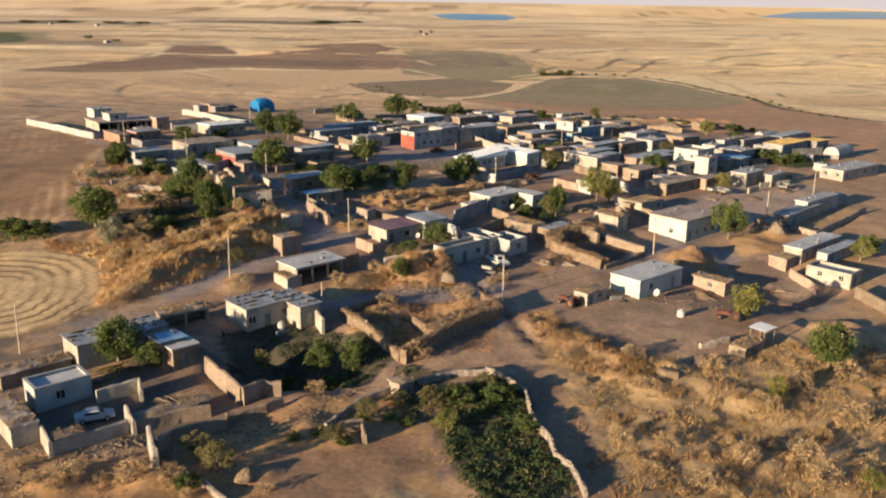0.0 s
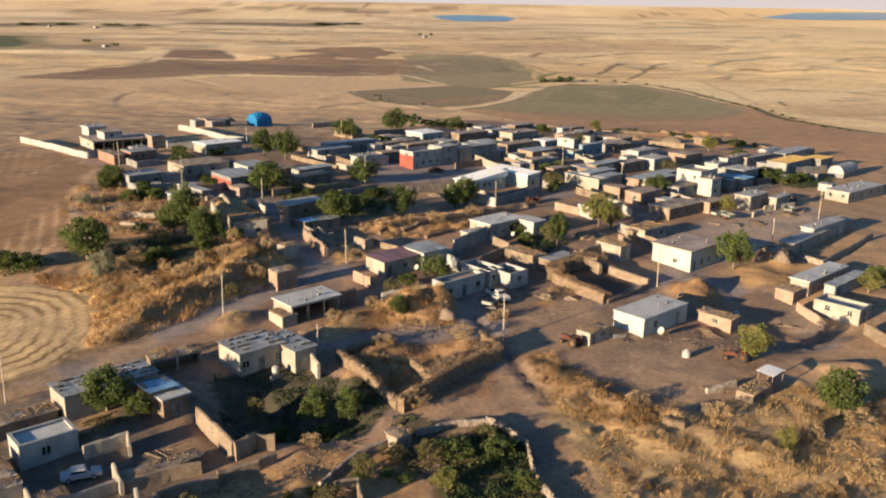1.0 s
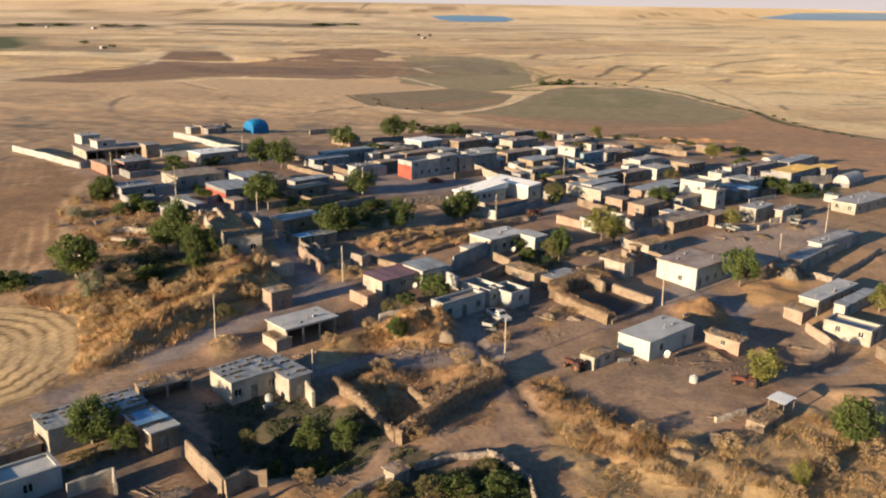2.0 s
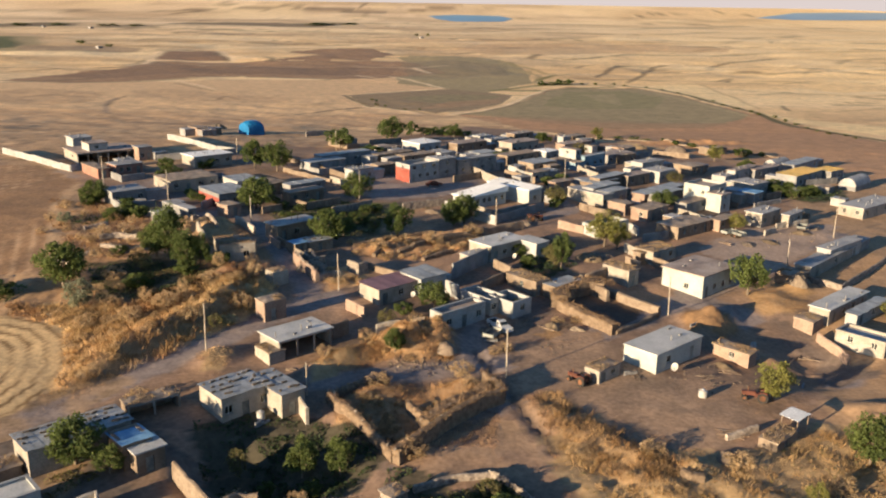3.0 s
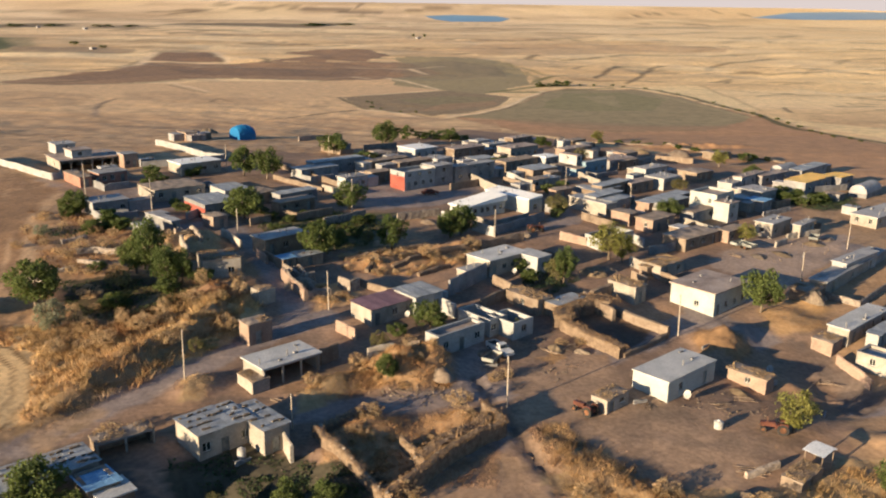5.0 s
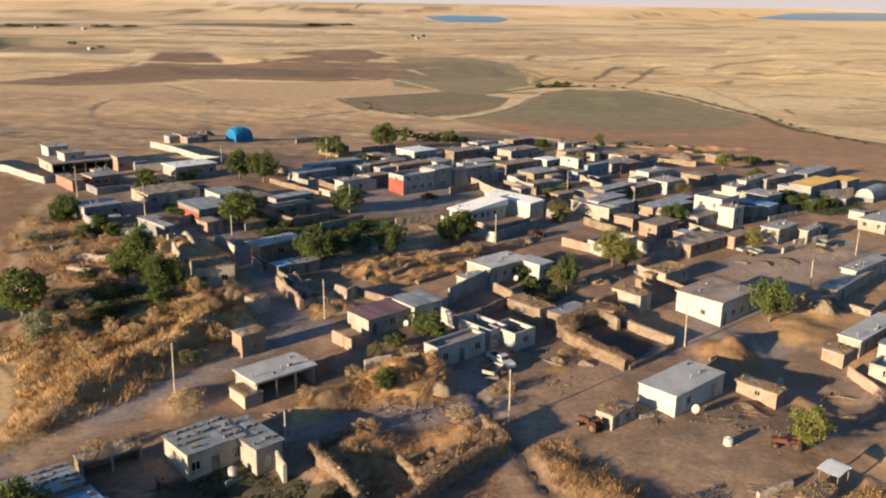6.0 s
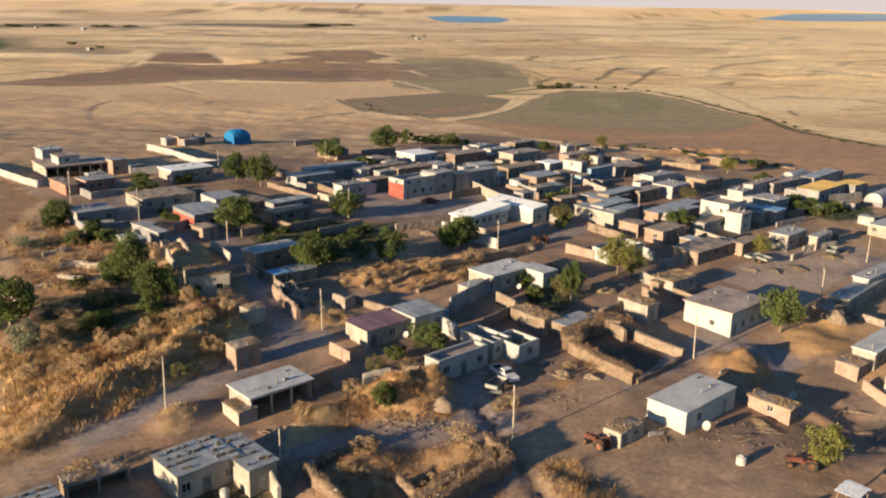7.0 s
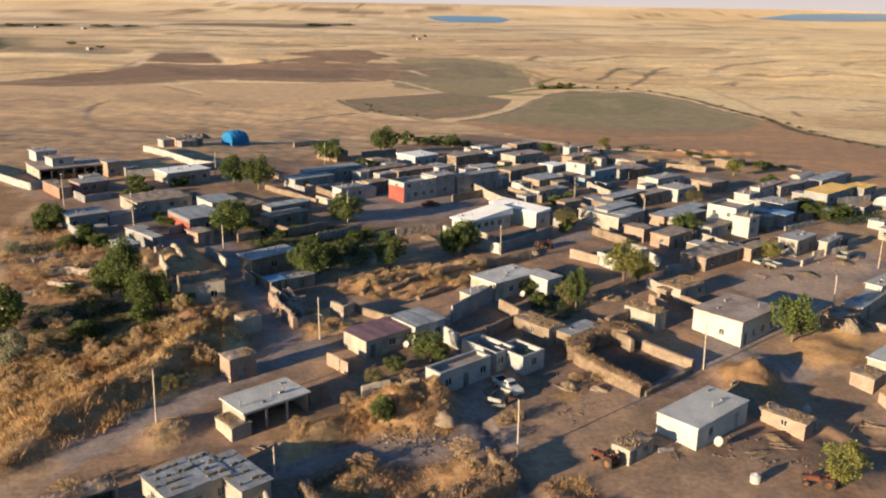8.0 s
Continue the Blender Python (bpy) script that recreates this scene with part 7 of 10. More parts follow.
house(17.8, 305.2, 8.1, 3.1, 2.9, 'white', 'concrete', 'small white house with a flat roof', front=1, yaw=39.4)
house(25.4, 243.7, 6.3, 2.8, 2.8, 'cream', 'earth', 'cream hut with an earth roof', front=1, yaw=41.7)
house(30.2, 233.6, 5.8, 2.7, 2.6, 'pink', 'earth', 'small peach hut with an earth roof', front=0, yaw=38.3)
house(-33.4, 1669.7, 8.4, 6.1, 3.0, 'grey', 'brown', 'lone farmhouse far out in the fields', front=0, yaw=43.6)
house(-429.2, 1140.1, 6.4, 7.9, 3.0, 'grey', 'brown', 'lone grey farmhouse far out in the fields', front=0, yaw=45.2)
house(-866.5, 1981.7, 6.0, 9.0, 3.5, 'grey', 'pale', 'distant farm building among trees', front=0, yaw=45.6)
house(-754.1, 1955.3, 7.3, 11.7, 3.5, 'grey', 'pale', 'distant farm building among trees', front=0, yaw=43.9)
house(-38.0, 112.5, 6.8, 2.4, 2.3, 'adobe', 'earth', 'low ruined mud shed with open dark bays beside the road', front=0, gap=True, door=False, over=0.1, yaw=38.1)
house(5.9, 169.9, 5.2, 2.5, 2.5, 'cream', 'pale', 'low annexe with a pale flat roof', front=0, door=False, over=.1, yaw=42.0, name="shed", category="shed")
house(65.8, 165.4, 5.3, 4.3, 2.4, 'adobe', 'earth', 'low outbuilding with a rough earth roof', front=0, door=False, over=.1, yaw=45.3, name="shed", category="shed")
house(87.9, 187.8, 4.7, 3.3, 2.3, 'grey', 'concrete', 'small annexe with a grey flat roof', front=0, door=False, over=.1, yaw=45.3, name="shed", category="shed")
house(-24.3, 172.8, 5.4, 3.7, 2.2, 'adobe', 'metal', 'small shed under worn metal sheets beside a house', front=0, door=True, over=.1, yaw=39.8, name="shed", category="shed", weights=3)
house(-97.9, 259.6, 4.7, 3.1, 2.0, 'cream', 'concrete', 'small annexe with a grey flat roof', front=0, door=True, over=.1, yaw=42.0, name="shed", category="shed")
house(-79.8, 258.0, 4.0, 2.5, 2.3, 'grey', 'metal', 'small shed under worn metal sheets beside a house', front=0, door=False, over=.1, yaw=42.0, name="shed", category="shed", weights=3)
house(-85.8, 245.5, 4.4, 2.8, 2.2, 'grey', 'pale', 'low annexe with a pale flat roof', front=0, door=True, over=.1, yaw=42.0, name="shed", category="shed")
house(-66.2, 208.4, 5.2, 2.5, 2.5, 'grey', 'brown', 'small annexe with a brown flat roof', front=0, door=False, over=.1, yaw=39.4, name="shed", category="shed")
house(-57.5, 196.9, 3.6, 3.2, 2.5, 'grey', 'concrete', 'small annexe with a grey flat roof', front=0, door=True, over=.1, yaw=44.6, name="shed", category="shed")
house(-26.3, 266.0, 3.6, 3.0, 1.9, 'grey', 'concrete', 'small annexe with a grey flat roof', front=0, door=False, over=.1, yaw=42.0, name="shed", category="shed")
house(-19.7, 266.7, 3.4, 3.4, 2.4, 'white', 'pale', 'low annexe with a pale flat roof', front=0, door=True, over=.1, yaw=42.0, name="shed", category="shed")
house(-16.8, 241.1, 3.3, 4.2, 2.5, 'white', 'pale', 'low annexe with a pale flat roof', front=0, door=False, over=.1, yaw=42.0, name="shed", category="shed")
house(-8.7, 292.3, 4.2, 4.3, 2.2, 'white', 'concrete', 'small annexe with a grey flat roof', front=0, door=False, over=.1, yaw=42.0, name="shed", category="shed")
house(11.3, 311.3, 3.6, 2.6, 2.4, 'grey', 'earth', 'low outbuilding with a rough earth roof', front=0, door=True, over=.1, yaw=42.0, name="shed", category="shed")
house(11.7, 316.8, 3.4, 3.5, 2.2, 'white', 'metal', 'small shed under worn metal sheets beside a house', front=0, door=True, over=.1, yaw=42.0, name="shed", category="shed", weights=3)
house(18.8, 317.5, 3.4, 4.4, 2.4, 'white', 'metal', 'small shed under worn metal sheets beside a house', front=0, door=False, over=.1, yaw=42.0, name="shed", category="shed", weights=3)
house(32.8, 298.1, 3.0, 4.4, 2.3, 'grey', 'earth', 'low outbuilding with a rough earth roof', front=0, door=False, over=.1, yaw=42.0, name="shed", category="shed")
house(20.2, 288.0, 3.1, 2.9, 1.9, 'cream', 'earth', 'low outbuilding with a rough earth roof', front=0, door=True, over=.1, yaw=42.0, name="shed", category="shed")
house(37.1, 281.1, 3.4, 3.7, 2.2, 'adobe', 'earth', 'small annexe with a brown flat roof', front=0, door=True, over=.1, yaw=42.0, name="shed", category="shed")
house(30.4, 281.3, 4.4, 3.6, 2.0, 'grey', 'earth', 'low outbuilding with a rough earth roof', front=0, door=False, over=.1, yaw=42.0, name="shed", category="shed")
house(42.6, 274.2, 3.6, 3.0, 1.9, 'grey', 'pale', 'low annexe with a pale flat roof', front=0, door=True, over=.1, yaw=42.0, name="shed", category="shed")
house(36.7, 269.7, 4.4, 4.5, 2.1, 'grey', 'earth', 'low outbuilding with a rough earth roof', front=0, door=False, over=.1, yaw=42.0, name="shed", category="shed")
house(39.9, 264.1, 4.0, 4.0, 2.4, 'blue', 'earth', 'low outbuilding with a rough earth roof', front=0, door=False, over=.1, yaw=42.0, name="shed", category="shed")
house(27.8, 265.7, 3.1, 3.7, 2.1, 'adobe', 'concrete', 'small annexe with a grey flat roof', front=0, door=False, over=.1, yaw=39.5, name="shed", category="shed")
house(21.9, 256.2, 3.9, 3.2, 2.0, 'white', 'metal', 'small shed under worn metal sheets beside a house', front=0, door=True, over=.1, yaw=39.5, name="shed", category="shed", weights=3)
house(31.7, 257.0, 4.3, 2.6, 2.4, 'adobe', 'earth', 'low outbuilding with a rough earth roof', front=0, door=True, over=.1, yaw=39.5, name="shed", category="shed")
house(8.2, 269.1, 4.2, 2.7, 2.6, 'grey', 'pale', 'low annexe with a pale flat roof', front=0, door=False, over=.1, yaw=40.5, name="shed", category="shed")
house(9.5, 275.7, 4.3, 3.5, 2.3, 'cream', 'earth', 'low outbuilding with a rough earth roof', front=0, door=False, over=.1, yaw=40.5, name="shed", category="shed")
house(51.5, 307.2, 5.0, 2.7, 2.0, 'white', 'earth', 'low outbuilding with a rough earth roof', front=0, door=False, over=.1, yaw=43.0, name="shed", category="shed")
house(42.4, 303.5, 4.5, 2.4, 2.0, 'cream', 'pale', 'low annexe with a pale flat roof', front=0, door=False, over=.1, yaw=43.0, name="shed", category="shed")
house(51.0, 300.6, 2.9, 3.8, 2.4, 'white', 'earth', 'low outbuilding with a rough earth roof', front=0, door=False, over=.1, yaw=43.0, name="shed", category="shed")
house(45.8, 229.2, 5.0, 4.5, 1.9, 'adobe', 'pale', 'low annexe with a pale flat roof', front=0, door=False, over=.1, yaw=43.9, name="shed", category="shed")
house(38.7, 227.6, 3.9, 4.1, 2.0, 'cream', 'pale', 'low annexe with a pale flat roof', front=0, door=False, over=.1, yaw=43.9, name="shed", category="shed")
house(45.8, 213.0, 2.9, 4.5, 2.4, 'grey', 'metal', 'small shed under worn metal sheets beside a house', front=0, door=False, over=.1, yaw=42.8, name="shed", category="shed", weights=3)
house(51.7, 248.1, 4.0, 3.7, 2.2, 'grey', 'metal', 'small shed under worn metal sheets beside a house', front=0, door=False, over=.1, yaw=42.0, name="shed", category="shed", weights=3)
house(57.2, 266.4, 4.8, 3.1, 2.4, 'cream', 'pale', 'low annexe with a pale flat roof', front=0, door=False, over=.1, yaw=39.4, name="shed", category="shed")
house(55.0, 259.3, 4.7, 2.6, 2.0, 'white', 'metal', 'small shed under worn metal sheets beside a house', front=0, door=True, over=.1, yaw=39.4, name="shed", category="shed", weights=3)
house(66.9, 268.8, 4.2, 4.3, 2.2, 'white', 'metal', 'small shed under worn metal sheets beside a house', front=0, door=True, over=.1, yaw=39.4, name="shed", category="shed", weights=3)
house(65.6, 254.7, 3.1, 4.4, 2.3, 'grey', 'earth', 'small annexe with a brown flat roof', front=0, door=True, over=.1, yaw=41.8, name="shed", category="shed")
house(64.1, 228.5, 2.7, 4.0, 2.3, 'adobe', 'metal', 'small shed under worn metal sheets beside a house', front=0, door=True, over=.1, yaw=42.0, name="shed", category="shed", weights=3)
house(69.9, 227.0, 3.9, 4.4, 2.3, 'cream', 'metal', 'small shed under worn metal sheets beside a house', front=0, door=True, over=.1, yaw=42.0, name="shed", category="shed", weights=3)
house(79.7, 242.4, 2.9, 3.6, 2.2, 'cream', 'pale', 'low annexe with a pale flat roof', front=0, door=True, over=.1, yaw=38.7, name="shed", category="shed")
house(86.1, 240.9, 3.7, 4.1, 2.2, 'adobe', 'metal', 'small shed under worn metal sheets beside a house', front=0, door=True, over=.1, yaw=38.7, name="shed", category="shed", weights=3)
house(77.0, 235.3, 3.4, 3.4, 2.0, 'grey', 'pale', 'low annexe with a pale flat roof', front=0, door=True, over=.1, yaw=38.7, name="shed", category="shed")
house(76.4, 231.1, 2.9, 4.4, 2.5, 'grey', 'pale', 'low annexe with a pale flat roof', front=0, door=True, over=.1, yaw=45.5, name="shed", category="shed")
house(75.6, 226.1, 3.0, 2.4, 2.6, 'cream', 'concrete', 'small annexe with a grey flat roof', front=0, door=False, over=.1, yaw=45.5, name="shed", category="shed")
house(79.4, 250.6, 5.2, 4.1, 2.2, 'white', 'pale', 'low annexe with a pale flat roof', front=0, door=True, over=.1, yaw=44.9, name="shed", category="shed")
house(96.0, 255.3, 2.8, 4.0, 1.9, 'grey', 'concrete', 'small annexe with a grey flat roof', front=0, door=True, over=.1, yaw=42.4, name="shed", category="shed")
house(116.5, 265.4, 4.2, 2.7, 2.1, 'grey', 'metal', 'small shed under worn metal sheets beside a house', front=0, door=True, over=.1, yaw=40.4, name="shed", category="shed", weights=3)
house(110.3, 264.1, 4.6, 2.8, 2.3, 'grey', 'pale', 'low annexe with a pale flat roof', front=0, door=True, over=.1, yaw=40.4, name="shed", category="shed")
house(112.2, 282.6, 4.4, 3.1, 1.9, 'white', 'concrete', 'small annexe with a grey flat roof', front=0, door=False, over=.1, yaw=45.3, name="shed", category="shed")
house(119.5, 284.4, 4.0, 3.7, 2.4, 'adobe', 'pale', 'low annexe with a pale flat roof', front=0, door=False, over=.1, yaw=45.3, name="shed", category="shed")
house(102.0, 227.0, 2.7, 3.5, 2.2, 'white', 'metal', 'small shed under worn metal sheets beside a house', front=0, door=True, over=.1, yaw=44.8, name="shed", category="shed", weights=3)
house(6.8, 296.0, 4.7, 4.4, 2.3, 'adobe', 'pale', 'low annexe with a pale flat roof', front=0, door=False, over=.1, yaw=42.1, name="shed", category="shed")
house(15.7, 297.6, 4.9, 4.4, 2.0, 'adobe', 'concrete', 'small annexe with a grey flat roof', front=0, door=True, over=.1, yaw=42.1, name="shed", category="shed")
house(16.8, 259.2, 3.4, 4.1, 2.5, 'grey', 'concrete', 'small annexe with a grey flat roof', front=0, door=True, over=.1, yaw=41.3, name="shed", category="shed")
house(16.1, 265.4, 4.9, 3.3, 2.2, 'cream', 'brown', 'small annexe with a brown flat roof', front=0, door=False, over=.1, yaw=42.8, name="shed", category="shed")
house(57.3, 300.0, 4.2, 2.4, 2.3, 'white', 'pale', 'low annexe with a pale flat roof', front=0, door=True, over=.1, yaw=41.4, name="shed", category="shed")
house(58.0, 294.0, 3.0, 4.5, 1.9, 'pink', 'metal', 'small shed under worn metal sheets beside a house', front=0, door=False, over=.1, yaw=41.4, name="shed", category="shed", weights=3)
house(38.6, 238.4, 3.4, 3.8, 2.3, 'grey', 'concrete', 'small annexe with a grey flat roof', front=0, door=True, over=.1, yaw=40.4, name="shed", category="shed")
house(77.4, 267.7, 3.9, 4.2, 2.2, 'adobe', 'pale', 'low annexe with a pale flat roof', front=0, door=True, over=.1, yaw=38.3, name="shed", category="shed")
house(-19.5, 260.1, 2.9, 3.8, 2.6, 'white', 'concrete', 'small annexe with a grey flat roof', front=0, door=True, over=.1, yaw=43.0, name="shed", category="shed")
house(-14.4, 259.7, 5.3, 2.9, 2.3, 'grey', 'pale', 'low annexe with a pale flat roof', front=0, door=True, over=.1, yaw=40.2, name="shed", category="shed")
house(-18.2, 249.0, 3.4, 2.6, 2.1, 'grey', 'brown', 'small annexe with a brown flat roof', front=0, door=False, over=.1, yaw=40.7, name="shed", category="shed")
house(4.8, 273.4, 3.0, 4.2, 2.3, 'grey', 'concrete', 'small annexe with a grey flat roof', front=0, door=True, over=.1, yaw=46.0, name="shed", category="shed")
house(53.5, 202.0, 3.3, 4.1, 2.0, 'adobe', 'pale', 'low annexe with a pale flat roof', front=0, door=False, over=.1, yaw=39.6, name="shed", category="shed")
house(60.2, 201.4, 3.9, 2.5, 2.0, 'adobe', 'metal', 'small shed under worn metal sheets beside a house', front=0, door=True, over=.1, yaw=43.1, name="shed", category="shed", weights=3)
house(-80.5, 311.3, 5.2, 3.9, 2.1, 'grey', 'brown', 'small annexe with a brown flat roof', front=0, door=True, over=.1, yaw=40.6, name="shed", category="shed")
house(-80.2, 317.2, 5.2, 3.0, 2.3, 'adobe', 'concrete', 'small annexe with a grey flat roof', front=0, door=True, over=.1, yaw=40.6, name="shed", category="shed")
house(-86.8, 312.9, 3.5, 4.4, 2.3, 'grey', 'concrete', 'small annexe with a grey flat roof', front=0, door=False, over=.1, yaw=40.6, name="shed", category="shed")
house(-29.0, 296.7, 3.3, 4.0, 2.3, 'grey', 'earth', 'small annexe with a brown flat roof', front=0, door=True, over=.1, yaw=42.5, name="shed", category="shed")
house(94.0, 236.3, 4.3, 2.4, 1.9, 'adobe', 'concrete', 'small annexe with a grey flat roof', front=0, door=False, over=.1, yaw=45.2, name="shed", category="shed")
house(104.5, 242.0, 3.6, 4.3, 2.0, 'grey', 'earth', 'low outbuilding with a rough earth roof', front=0, door=True, over=.1, yaw=45.2, name="shed", category="shed")
house(61.7, 283.0, 3.2, 3.6, 2.5, 'grey', 'earth', 'low outbuilding with a rough earth roof', front=0, door=True, over=.1, yaw=38.8, name="shed", category="shed")
house(45.8, 329.3, 4.6, 4.4, 2.3, 'grey', 'earth', 'small annexe with a brown flat roof', front=0, door=True, over=.1, yaw=39.8, name="shed", category="shed")
house(44.6, 323.6, 4.1, 2.8, 2.6, 'white', 'pale', 'low annexe with a pale flat roof', front=0, door=True, over=.1, yaw=39.8, name="shed", category="shed")
house(52.1, 323.9, 4.2, 3.9, 2.0, 'cream', 'metal', 'small shed under worn metal sheets beside a house', front=0, door=True, over=.1, yaw=39.8, name="shed", category="shed", weights=3)
house(25.6, 330.9, 3.6, 3.8, 2.0, 'grey', 'metal', 'small shed under worn metal sheets beside a house', front=0, door=True, over=.1, yaw=44.1, name="shed", category="shed", weights=3)
house(34.9, 334.6, 3.5, 3.5, 2.1, 'cream', 'metal', 'small shed under worn metal sheets beside a house', front=0, door=True, over=.1, yaw=44.1, name="shed", category="shed", weights=3)
house(-13.8, 275.1, 4.5, 2.7, 2.4, 'grey', 'pale', 'low annexe with a pale flat roof', front=0, door=False, over=.1, yaw=42.9, name="shed", category="shed")
house(-17.1, 280.5, 3.8, 4.0, 2.5, 'white', 'brown', 'small annexe with a brown flat roof', front=0, door=False, over=.1, yaw=42.9, name="shed", category="shed")
house(91.9, 307.8, 3.1, 3.8, 2.4, 'adobe', 'earth', 'small annexe with a brown flat roof', front=0, door=True, over=.1, yaw=39.9, name="shed", category="shed")
house(96.9, 309.1, 3.0, 3.4, 2.2, 'adobe', 'earth', 'low outbuilding with a rough earth roof', front=0, door=False, over=.1, yaw=39.9, name="shed", category="shed")
house(24.3, 310.4, 3.8, 3.3, 2.2, 'white', 'concrete', 'small annexe with a grey flat roof', front=0, door=False, over=.1, yaw=39.4, name="shed", category="shed")
house(16.0, 308.0, 4.2, 3.5, 2.1, 'white', 'concrete', 'small annexe with a grey flat roof', front=0, door=True, over=.1, yaw=39.4, name="shed", category="shed")
house(30.3, 248.0, 4.5, 4.3, 2.5, 'grey', 'metal', 'small shed under worn metal sheets beside a house', front=0, door=True, over=.1, yaw=41.7, name="shed", category="shed", weights=3)
house(21.9, 240.6, 4.4, 3.2, 2.0, 'grey', 'concrete', 'small annexe with a grey flat roof', front=0, door=True, over=.1, yaw=41.7, name="shed", category="shed")
house(100.9, 214.8, 18.3, 6.1, 2.8, 'cream', 'pale', 'long cream house with a pale cluttered flat roof', front=3, side=2, over=0.2, yaw=39)
house(0.3, 245.0, 6.2, 5.0, 5.3, 'grey', 'concrete', 'tall plain grey block beside a red-sided house', front=1, door=False, yaw=42.0)
canopy(45.7, 113.9, 3.1, 2.3, 2.2, 42, "white", "white metal sheet roof on wooden posts beside a mud hut")
vault(102.4, 274.5, 9.3, 4.1, 3.4, 42, "low rounded shed covered with pale sheeting")
vault(114.0, 246.9, 11.0, 4.6, 3.4, 45, "white vaulted shed at the edge of the village")
tent(-66.7, 325.5, 6.5, 7.5, 5.0, 42)


# ---- yard walls ----
wall_run([(6.3, 103.3), (7.9, 102.2), (10.8, 98.6), (11.1, 94.2), (11.6, 91.3), (12.8, 88.0), (12.9, 85.0), (14.3, 82.7), (14.9, 79.8), (15.1, 78.0)], 0.9, 0.42, 'stone', 'winding pale dry-stone wall round a garden', crumble=0.15, stones=150)
wall_run([(6.3, 103.3), (1.8, 102.5), (-2.4, 100.4)], 0.9, 0.5, 'stone', 'low dry-stone yard wall with a worn top', crumble=0.4)
wall_run([(-29.2, 101.6), (-25.6, 97.3), (-23.1, 94.2)], 2.6, 0.5, 'adobe', 'lit mud-brick wall beside a dark garden', crumble=0.2)
wall_run([(-23.1, 94.2), (-21.1, 96.6), (-18.9, 96.8)], 2.3, 0.6, 'adobe', 'crumbling mud-brick yard wall', crumble=0.5)
wall_run([(-42.9, 85.4), (-40.5, 82.1)], 1.88, 0.4, 'cream', 'short pale mud-plastered wall', crumble=0.1)
wall_run([(-40.7, 82.5), (-37.4, 85.1), (-34.3, 87.7)], 1.62, 0.4, 'cream', 'crumbling mud-brick yard wall', crumble=0.15)
wall_run([(-35.4, 90.3), (-33.4, 87.0)], 2.0, 0.4, 'cream', 'short pale mud-plastered wall', crumble=0.2)
wall_run([(-33.6, 87.5), (-29.2, 90.3), (-26.2, 91.7)], 1.75, 0.45, 'adobe', 'crumbling mud-brick yard wall', crumble=0.3)
wall_run([(-31.0, 84.7), (-28.6, 79.4)], 2.75, 0.5, 'cream', 'tall pale end wall of a ruined room', crumble=0.2)
wall_run([(-29.4, 82.1), (-28.6, 84.2)], 2.75, 0.5, 'adobe', 'crumbling mud-brick yard wall', crumble=0.3)
wall_run([(-29.1, 85.7), (-26.5, 87.7), (-23.8, 89.4)], 1.88, 0.5, 'adobe', 'crumbling mud-brick yard wall', crumble=0.4)
wall_run([(-24.0, 90.1), (-20.0, 92.5), (-18.3, 94.1)], 1.5, 0.5, 'adobe', 'crumbling mud-brick yard wall', crumble=0.5)
wall_run([(-24.9, 79.3), (-22.5, 77.2), (-20.5, 75.2)], 0.7, 0.5, 'stone', 'low dry-stone yard wall with a worn top', crumble=0.5)
wall_run([(-40.0, 93.5), (-36.0, 96.6)], 1.75, 0.4, 'cream', 'crumbling mud-brick yard wall', crumble=0.1)
wall_run([(-36.0, 96.6), (-34.8, 93.9)], 1.75, 0.4, 'cream', 'short pale mud-plastered wall', crumble=0.1)
wall_run([(-12.7, 89.8), (-9.1, 95.5), (-5.8, 98.1)], 1.0, 0.5, 'stone', 'low dry-stone yard wall with a worn top', crumble=0.5)
wall_run([(-11.0, 88.4), (-8.5, 89.2), (-8.0, 86.8)], 1.5, 0.5, 'adobe', 'crumbling mud-brick yard wall', crumble=0.5)
wall_run([(-4.6, 105.4), (-0.5, 110.8), (2.0, 114.2), (5.9, 118.2), (8.8, 120.4)], 2.2, 1.0, 'straw', 'long thick mud-brick wall of a ruined yard', crumble=0.12, straw=0.35, stones=9)
wall_run([(8.8, 120.4), (8.2, 122.6), (6.6, 124.6)], 2.1, 1.0, 'straw', 'broken end wall of a ruined yard', crumble=0.2, straw=0.4, stones=9)
wall_run([(-1.4, 113.2), (1.4, 116.5), (5.1, 120.0), (7.0, 122.0)], 2.0, 1.7, 'straw', 'thick inner wall of a ruin heaped with rubble and straw', crumble=0.35, straw=0.5, stones=9)
wall_run([(-14.0, 119.0), (-12.6, 116.2), (-9.0, 112.2), (-6.6, 108.8), (-4.8, 105.8)], 1.5, 0.7, 'straw', 'sunlit mud-brick wall closing a ruined yard', crumble=0.3, straw=0.3, stones=9)
wall_run([(-3.6, 117.6), (-1.5, 115.0)], 1.7, 0.6, 'straw', 'stump of a lit mud-brick wall inside a ruin', crumble=0.35, straw=0.3)
wall_run([(-14.0, 119.0), (-11.4, 122.2), (-6.5, 124.6)], 0.9, 0.9, 'straw', 'low slumped wall at the back of a ruined yard', crumble=0.5, straw=0.4)
wall_run([(-17.3, 116.0), (-16.0, 113.5)], 2.38, 0.4, 'cream', 'short pale gate wall', crumble=0.1)
wall_run([(28.7, 104.6), (29.6, 103.8), (31.0, 103.6)], 1.0, 1.0, 'straw', 'stump of a mud-brick wall on dry grass', crumble=0.6)
wall_run([(20.8, 152.5), (22.5, 149.8), (25.2, 146.0), (28.1, 142.7)], 1.9, 1.4, 'straw', 'thick rounded mud wall of an animal pen capped with straw', crumble=0.12, straw=0.45)
